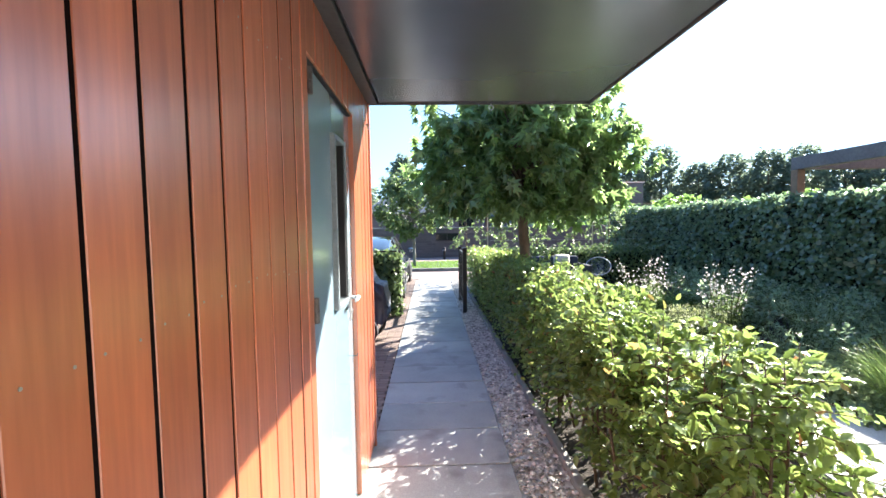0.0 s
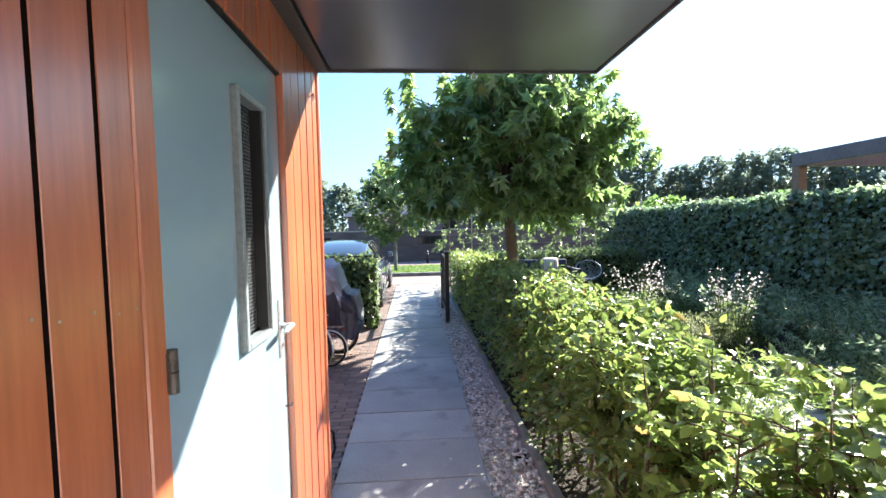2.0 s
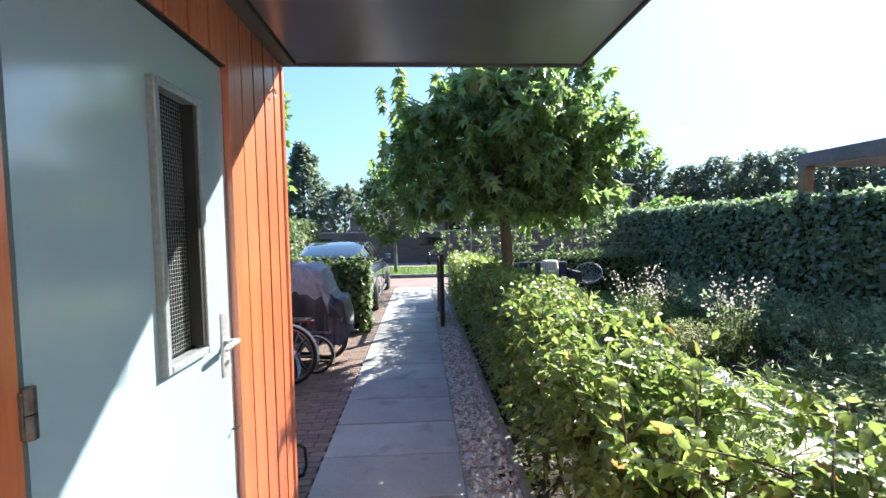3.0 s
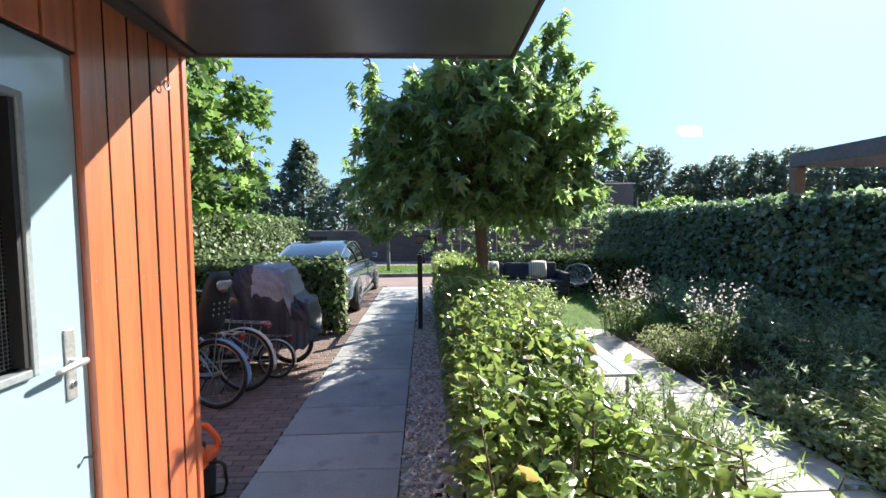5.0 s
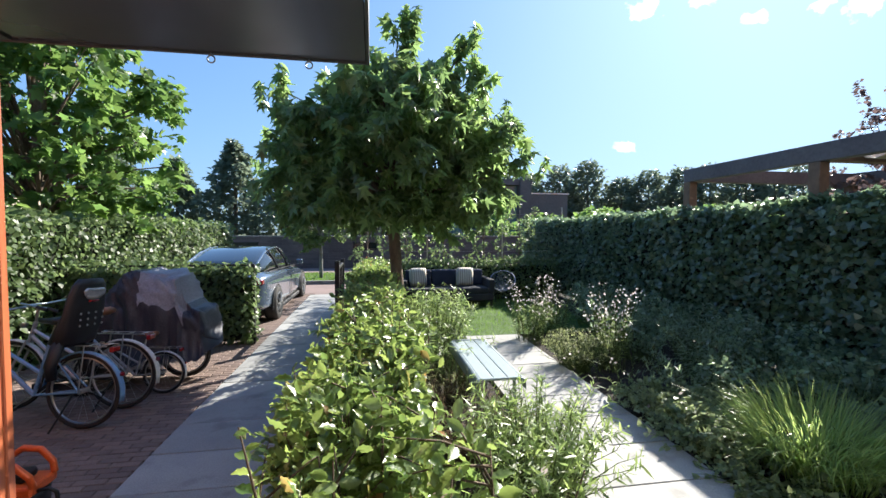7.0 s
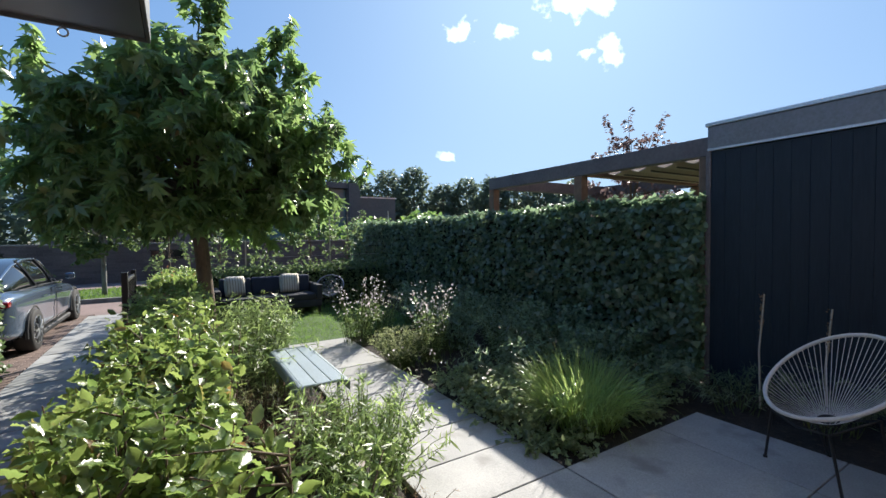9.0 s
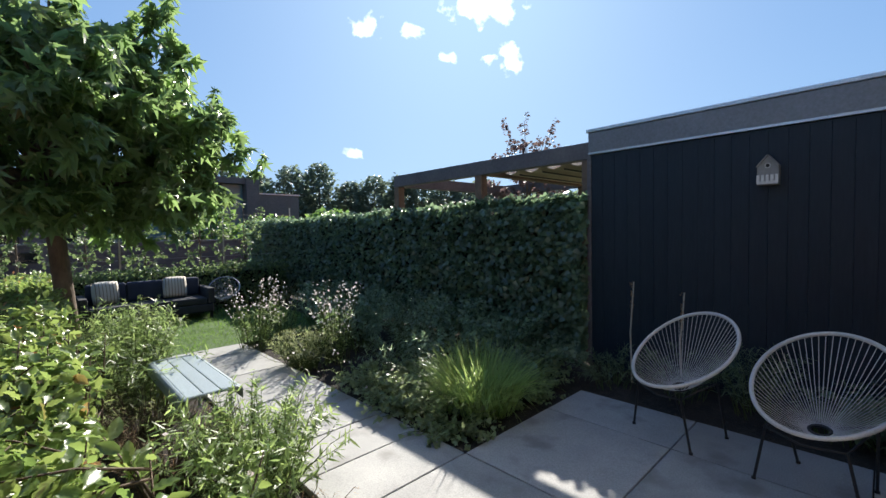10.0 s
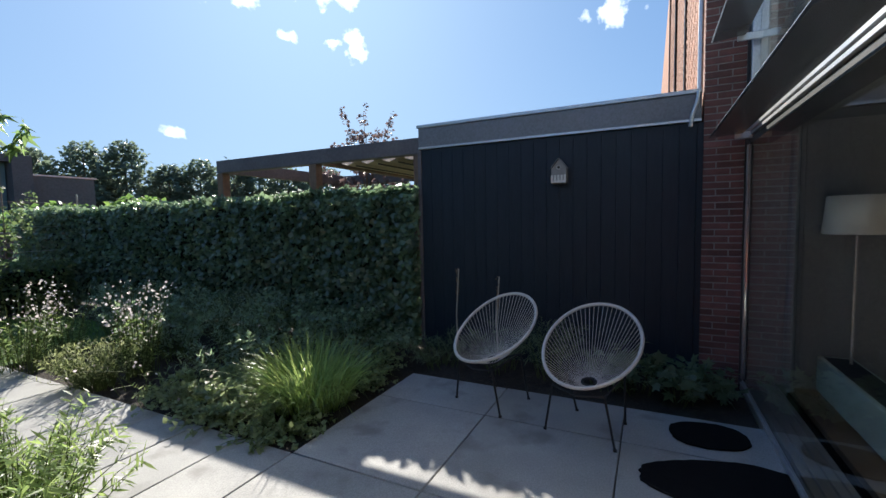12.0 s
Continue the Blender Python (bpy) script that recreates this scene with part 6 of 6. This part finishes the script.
    part("saddle", bm, M_LEATHER if paint is M_BIKEGREY else M_BLACK, b, "brown leather saddle" if paint is M_BIKEGREY else "black saddle", True)
    lt = part("tail_lamp", box(-0.30, -0.255, -0.045, 0.045, 0.70, 0.75, 0.008), M_TAIL, b, "red tail lamp")
    part("reflector", tube([(-0.345, 0, 0.50), (-0.365, 0, 0.50)], 0.02, 10), M_TAIL, b, "red reflector")
    part("head_lamp", lathe([(0.02, 0), (0.035, 0.03), (0.035, 0.05)], 12, None, (1.0, 0, 0.82)), M_STEEL, b)
    part("side_stand", tube([(0.05, 0.05, 0.33), (0.16, 0.17, 0.02)], 0.009, 6), M_BLACK, b, "black side stand")
    if seat:
        cs = part("child_seat", loft([[(x + 0.07 + t * math.cos(a), w * math.sin(a), z - 0.03) for a in [k * math.tau / 14 for k in range(14)]] for x, w, t, z in
                  ((0.06, 0.15, 0.09, 0.79), (0.05, 0.20, 0.14, 0.83), (0.0, 0.215, 0.11, 0.95), (-0.05, 0.215, 0.07, 1.08), (-0.075, 0.205, 0.06, 1.22), (-0.10, 0.18, 0.05, 1.34), (-0.11, 0.13, 0.035, 1.40))]), M_BLACK, b, "black plastic child seat", True)
        bm = loft([[(x + 0.058 + 0.01 * math.cos(a), w * math.sin(a), z - 0.03) for a in [k * math.tau / 14 for k in range(14)]] for x, w, z in ((-0.127, 0.06, 1.215), (-0.137, 0.11, 1.25), (-0.143, 0.125, 1.29), (-0.143, 0.10, 1.315))])
        part("head_pad", bm, M_BIKEGREY, cs, "pale grey back panel", True)
        for k in range(3):
            for j in range(4):
                y = -0.12 + 0.08 * j
                z = 0.95 + 0.055 * k
                xb = -0.045 - 0.08 * (z - 0.92)
                part("hole", tube([(xb - 0.002, y, z), (xb - 0.006, y, z)], 0.011, 8), M_BIKEGREY, cs)
        part("red_badge", box(-0.085, -0.062, -0.05, 0.05, 1.16, 1.178, 0.004), M_TAIL, cs, "red strip")
        for s in (-1, 1):
            part("foot_guard", tube([(0.10, s * 0.15, 0.82), (0.16, s * 0.17, 0.60), (0.14, s * 0.17, 0.48)], [0.05, 0.045, 0.04], 8), M_BLACK, cs, "", True)
    return b


bicycle((-0.92, 5.0, -0.005), 170, M_BIKEBLUE, "pale blue city bicycle with a black child seat", True)
bicycle((-0.84, 5.40, -0.005), 172, M_BIKEGREY, "silver city bicycle parked on the clinker yard", False, M_WHITE)
bicycle((-0.64, 5.74, -0.005), 174, M_BIKEGREY, "small pale children's bicycle parked between the others", False, M_WHITE).scale = (0.6, 0.6, 0.6)

# ---- cargo bicycle beneath a tarpaulin ----
cargo = thing("cargo_bicycle", "cargo bicycle beneath a wrinkled dark grey rain cover", "bicycle", (-0.09, 6.22, 0))
secs = [(-1.72, 0.10, 0.50, 0.36), (-1.58, 0.20, 0.66, 0.34), (-1.4, 0.28, 0.82, 0.33), (-1.2, 0.33, 0.96, 0.32), (-1.06, 0.36, 1.10, 0.32), (-0.97, 0.37, 1.18, 0.31), (-0.87, 0.37, 1.22, 0.31), (-0.66, 0.35, 1.20, 0.31),
        (-0.50, 0.34, 1.155, 0.31), (-0.465, 0.335, 1.0, 0.31), (-0.43, 0.33, 0.87, 0.31), (-0.37, 0.32, 0.80, 0.31), (-0.27, 0.30, 0.785, 0.31), (-0.235, 0.28, 0.60, 0.32)]
st, dense = [], []
for (xa, wa, ta, ba), (xb, wb, tb, bb) in zip(secs, secs[1:]):
    for k in range(6):
        u = k / 6
        dense.append((xa + (xb - xa) * u, wa + (wb - wa) * u, ta + (tb - ta) * u, ba + (bb - ba) * u))
dense.append(secs[-1])
for x, w, t, b0 in dense:
    pts = []
    for k in range(64):
        a = math.pi * (-0.06 + 1.12 * k / 63)
        c, s = math.cos(a), math.sin(a)
        yy = -w * math.copysign(abs(c) ** 0.2, c) * (1.0 + 0.10 * max(0, 0.5 - s))
        zz = b0 + (t - b0) * max(0.0, s) ** 0.24 if s > 0 else b0 - 0.02
        p = Vector((x, yy, zz))
        fold = 0.030 * noise.noise(Vector((x * 6, yy * 5, zz * 3))) - 0.08 * abs(noise.noise(Vector((x * 13 + zz * 9, yy * 9, zz * 4))))
        hem = 0.02 * math.sin(x * 23) + 0.014 * math.sin(x * 41 + yy * 9) if s <= 0.25 else 0
        pts.append(p + Vector((0, fold * (-1 if c > 0 else 1), fold + hem)))
    st.append(pts)
bm = bmesh.new()
rings = [[bm.verts.new(p) for p in s] for s in st]
for a, b in zip(rings, rings[1:]):
    for k in range(63):
        f = bm.faces.new((a[k], a[k + 1], b[k + 1], b[k]))
        # upper panel takes the sunlit grey, all other faces the shaded navy
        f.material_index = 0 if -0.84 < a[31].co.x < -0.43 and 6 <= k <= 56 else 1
for f in (bm.faces.new(rings[0][::-1]), bm.faces.new(rings[-1])):
    f.material_index = 1
cov = part("rain_cover", bm, M_COVERLIT, cargo, "wrinkled navy waterproof cover, sunlight painted grey on its top", True)
cov.data.materials.append(M_COVERSHADE)
for x, r in ((-0.53, 0.262), (-1.62, 0.262)):
    w = part("wheel", ring((x, 0, r), r - 0.02, 0.022, "y", 36, 8), M_RUBBER, cargo, "black tyre", True)
    part("rim", ring((x, 0, r), r - 0.046, 0.011, "y", 36, 6), M_STEEL, w)
    for k in range(14):
        a = k * math.tau / 14
        part("spoke", tube([(x, 0, r), (x + (r - 0.05) * math.cos(a), 0, r + (r - 0.05) * math.sin(a))], 0.0016, 4), M_STEEL, w)

# ---- many small pieces: boards, slabs, pavers, bricks, gravel ----
def share(name, mesh, parent, at, turn=0.0, scale=(1, 1, 1)):
    ob = new(name, mesh)
    ob.parent, ob.location, ob.rotation_euler, ob.scale = parent, at, (0, 0, radians(turn)), scale
    return ob


def mesh_of(name, bm, material):
    bmesh.ops.recalc_face_normals(bm, faces=bm.faces[:])
    me = bpy.data.meshes.new(name)
    bm.to_mesh(me)
    bm.free()
    me.materials.append(material)
    return me


PITCH = 0.1253
full = mesh_of("board", box(-0.026, 0, -0.0568, 0.0568, 0.0, 2.40, 0.0014), M_CEDAR)
short = mesh_of("board", box(-0.026, 0, -0.0568, 0.0568, 2.17, 2.40, 0.0025), M_CEDAR)
back_strip = mesh_of("groove", box(-0.03, -0.003, -0.0058, 0.0058, 0.0, 2.40), M_DARKWOOD)
nail = mesh_of("nail", tube([(-0.002, 0, 0), (0.001, 0, 0)], 0.0026, 6), M_BIRDHOUSE)
# boards: (start, end) along the wall, before, above and after the door
joints = [1.244 + 0.121 * k for k in range(-10, 4)] + [1.698]
spans = list(zip(joints, joints[1:])) + [(PITCH * k, PITCH * (k + 1)) for k in range(14, 26) if PITCH * (k + 1) < 3.3]
for k, (ya, yb) in enumerate(spans):
    y = (ya + yb) / 2
    over = 1.76 < y < 2.66
    b = share("board", short if over else full, wall, (-0.14 + 0.0015 * math.sin(k * 5.1), y, 0.03), 0, (1, (yb - ya - 0.0117) / 0.1136, 1))
    if yb < 3.2 and not (1.69 < yb < 2.66):
        share("groove", back_strip, wall, (-0.14, yb, 0.03))
    if not over:
        for z in (0.35, 1.42, 2.05):
            for s in (-0.035, 0.035):
                share("nail", nail, b, (0, s + 0.004 * math.sin(k * 3 + z * 9), z + 0.02 * math.sin(k * 7 + z * 5)))
part("corner_board", box(-0.17, -0.128, 3.222, 3.262, 0.0, 2.43, 0.004), M_CEDAR, wall)
endb = mesh_of("board", box(-0.0585, 0.0585, 0, 0.026, 0.0, 2.40, 0.004), M_CEDAR)
for k in range(19):
    share("board", endb, wall, (-0.235 - PITCH * k, 3.222, 0.03))
part("jamb_board", box(-0.166, -0.139, 1.698, 1.765, 0.0, 2.43, 0.004), M_CEDAR, wall)

# front path of grey slabs
path = thing("front_path", "path of large grey concrete slabs with narrow joints", "path", kind="structure")
slab = mesh_of("slab", box(-0.478, 0.478, -0.2445, 0.2445, -0.06, 0.0, 0.004), M_CONC)
k, y = 0, -0.03 + 0.2475
while y < 12.6:
    share("slab", slab, path, (0.321, y, -0.0015 * ((k * 7) % 3)))
    y += 0.4985
    k += 1
part("bed", box(-0.165, 0.805, -0.05, 12.7, -0.13, -0.05), M_SAND, path)
# garden path and terrace of paler slabs
terr = thing("terrace", "terrace and garden path of pale concrete slabs", "terrace", kind="structure")
half = mesh_of("slab", box(-0.4965, 0.4965, -0.2445, 0.2445, -0.06, 0.0, 0.004), M_CONC2)
k, y = 0, 3.305
while y < 7.7:
    share("slab", half, terr, (3.22, y, -0.001 * (k % 2)))
    y += 0.499
    k += 1
big = mesh_of("slab", box(-0.525, 0.525, -0.505, 0.505, -0.06, 0.0, 0.004), M_CONC2)
mid = mesh_of("slab", box(-0.4945, 0.4945, -0.505, 0.505, -0.06, 0.0, 0.004), M_CONC2)
edge = mesh_of("slab", box(-0.298, 0.298, -0.505, 0.505, -0.06, 0.0, 0.004), M_CONC2)
for j in range(3):
    y = 0.512 + 1.018 * j
    for x, m in ((1.12 + 0.1, mid), (2.22, mid), (3.22, mid), (4.249, big), (5.083, edge)):
        if x < 1.3 and j > 0:
            continue
        if x < 2.3 and j > 1:
            continue
        share("slab", m, terr, (x, y, -0.001 * ((j + int(x)) % 2)))
part("bed", box(0.81, 5.38, 0.0, 1.9, -0.13, -0.05), M_SAND, terr)
part("bed", box(0.81, 1.70, 1.03, 1.56, -0.049, -0.012), M_SOIL, terr)
part("bed", box(2.72, 5.38, 1.9, 3.05, -0.13, -0.05), M_SAND, terr)
part("bed", box(2.72, 3.72, 3.05, 7.7, -0.13, -0.05), M_SAND, terr)
# edging beside the gravel
edging = thing("edging", "thin upright concrete edging between gravel and hedge", "kerb", kind="structure")
piece = mesh_of("edging_stone", box(-0.028, 0.028, -0.497, 0.497, -0.15, 0.03, 0.006), M_KERB)
for k in range(11):
    share("edging_stone", piece, edging, (1.165, 1.55 + 0.5 + k * 0.998, 0.002 * math.sin(k * 3)))

# clinker yard
yard = thing("yard", "yard of dark reddish clinker pavers laid in rows", "paving", kind="structure")
part("bed", box(-2.6, -0.17, 3.24, 12.7, -0.13, -0.035), M_SAND, yard)
pav = box(-0.0975, 0.0975, -0.031, 0.031, -0.06, 0.0, 0.004)
pav_me = mesh_of("paver", pav, M_CLINKER)
near_list, far_list = [], []
row, y = 0, 3.275
while y < 12.7:
    x = -0.27 + (0.1 if row % 2 else 0)
    while x > -2.6:
        (near_list if y < 5.9 and x > -1.55 and len(near_list) < 300 else far_list).append((x, y))
        x -= 0.2005
    y += 0.0675
    row += 1
for x, y in near_list:
    share("paver", pav_me, yard, (x, y, -0.006 + 0.003 * noise.noise(Vector((x * 7, y * 9, 0)))))
verts, faces = [], []
pv = [tuple(v.co) for v in pav_me.vertices]
pf = [tuple(p.vertices) for p in pav_me.polygons]
for x, y in far_list:
    b, z = len(verts), -0.006 + 0.003 * noise.noise(Vector((x * 7, y * 9, 0)))
    verts += [(v[0] + x, v[1] + y, v[2] + z) for v in pv]
    faces += [tuple(i + b for i in f) for f in pf]
tagged(raw("pavers", verts, faces, M_CLINKER, yard), "", "", "", "stuff")

# brick pier
brick_long = mesh_of("brick", box(-0.104, 0.0, -0.105, 0.105, 0, 0.0505, 0.003), M_BRICK)
brick_head = mesh_of("brick", box(-0.104, 0.0, -0.0495, 0.0495, 0, 0.0505, 0.003), M_BRICK)
for c in range(112):
    z = -0.05 + 0.0625 * c
    order = ((0.055, brick_long, 0.105), (0.276, brick_head, 0.0495)) if c % 2 else ((0.055, brick_head, 0.0495), (0.165, brick_long, 0.105))
    for y0, me, hy in order:
        share("brick", me, house, (6.308 + 0.104 - 0.0015 * math.sin(c * 3.7 + y0 * 9), y0 + hy + 0.046, z))
# bricks of the front next door, in one mesh
verts, faces = [], []
bv, bf = [(x, y, z) for x in (0, 0.205) for y in (0, 0.02) for z in (0, 0.052)], [(0, 1, 3, 2), (4, 6, 7, 5), (2, 3, 7, 6), (0, 4, 5, 1), (1, 5, 7, 3), (0, 2, 6, 4)]
for c in range(78):
    z = 2.5 + 0.0625 * c
    x = 6.425 + (0.108 if c % 2 else 0)
    while x < 17.5:
        if not any(a - 0.12 < x < b for a, b in ((9.3, 9.9), (12.2, 13.5), (16.2, 17.6))) or z < 3.35:
            b0 = len(verts)
            verts += [(v[0] + x, v[1] + 0.372 + 0.002 * math.sin(x * 9 + c), v[2] + z) for v in bv]
            faces += [tuple(i + b0 for i in f) for f in bf]
        x += 0.217
tagged(raw("bricks", verts, faces, M_ORBRICK, nb), "", "", "", "stuff")
# bricks of the far wall, in one mesh
verts, faces = [], []
bv = [(x, y, z) for x in (0, 0.42) for y in (-0.012, 0.03) for z in (0, 0.10)]
for c in range(12):
    z = 0.0 + 0.115 * c
    x = -6.2 + (0.2 if c % 2 else 0)
    while x < 16:
        if not (0.12 < x < 1.66 and 0.68 < z < 1.16):
            b0 = len(verts)
            verts += [(v[0] + x, v[1] + 20.895, v[2] + z) for v in bv]
            faces += [tuple(i + b0 for i in f) for f in bf]
        x += 0.435
tagged(raw("bricks", verts, faces, M_GREYBRICK, far), "", "", "", "stuff")
# boards of the shed
sb = mesh_of("board", box(-0.022, 0, -0.0692, 0.0692, 0.0, 2.44, 0.0015), M_BLACKWOOD)
for k in range(21):
    share("board", sb, shed, (6.326, 0.545 + 0.1395 * k, 0.0))

share("board", sb, shed, (6.326, 0.445, 0.0), 0, (1, 0.36, 1))

# gravel strip
gx = np.random.default_rng(31)
n = 6400
tv = np.array([(1, 0, 0), (-1, 0, 0), (0, 1, 0), (0, -1, 0), (0, 0, 1), (0, 0, -1), (0.62, 0.62, 0.5), (-0.62, 0.62, 0.5), (-0.62, -0.62, 0.5), (0.62, -0.62, 0.5)], float)
tf = [(0, 6, 9), (0, 2, 6), (2, 7, 6), (2, 1, 7), (1, 8, 7), (1, 3, 8), (3, 9, 8), (3, 0, 9), (4, 6, 7), (4, 7, 8), (4, 8, 9), (4, 9, 6)]
u = gx.random(n) ** 1.25
px, py = gx.uniform(0.81, 1.135, n), 1.55 + 11.0 * u
sz = gx.uniform(0.008, 0.019, n)
jig = 1 + gx.uniform(-0.3, 0.3, (n, len(tv), 1))
ang = gx.uniform(0, math.tau, n)
ca, sa = np.cos(ang)[:, None], np.sin(ang)[:, None]
loc = tv[None] * jig * sz[:, None, None] * np.array((1.25, 0.9, 0.7))
vx, vy, vz = loc[..., 0] * ca - loc[..., 1] * sa, loc[..., 0] * sa + loc[..., 1] * ca, loc[..., 2]
pts = np.stack([vx + px[:, None], vy + py[:, None], vz + (-0.028 + gx.uniform(0, 0.018, n))[:, None]], -1).reshape(-1, 3)
faces = [tuple(i + k * len(tv) for i in f) for k in range(n) for f in tf]
strip = thing("gravel_strip", "strip of pale mixed gravel beside the slab path", "gravel", kind="structure")
part("bed", box(0.805, 1.135, 1.5, 12.7, -0.13, -0.03), M_GRAVEL, strip)
tagged(raw("gravel", pts.tolist(), faces, M_GRAVEL, strip), "", "", "", "stuff")
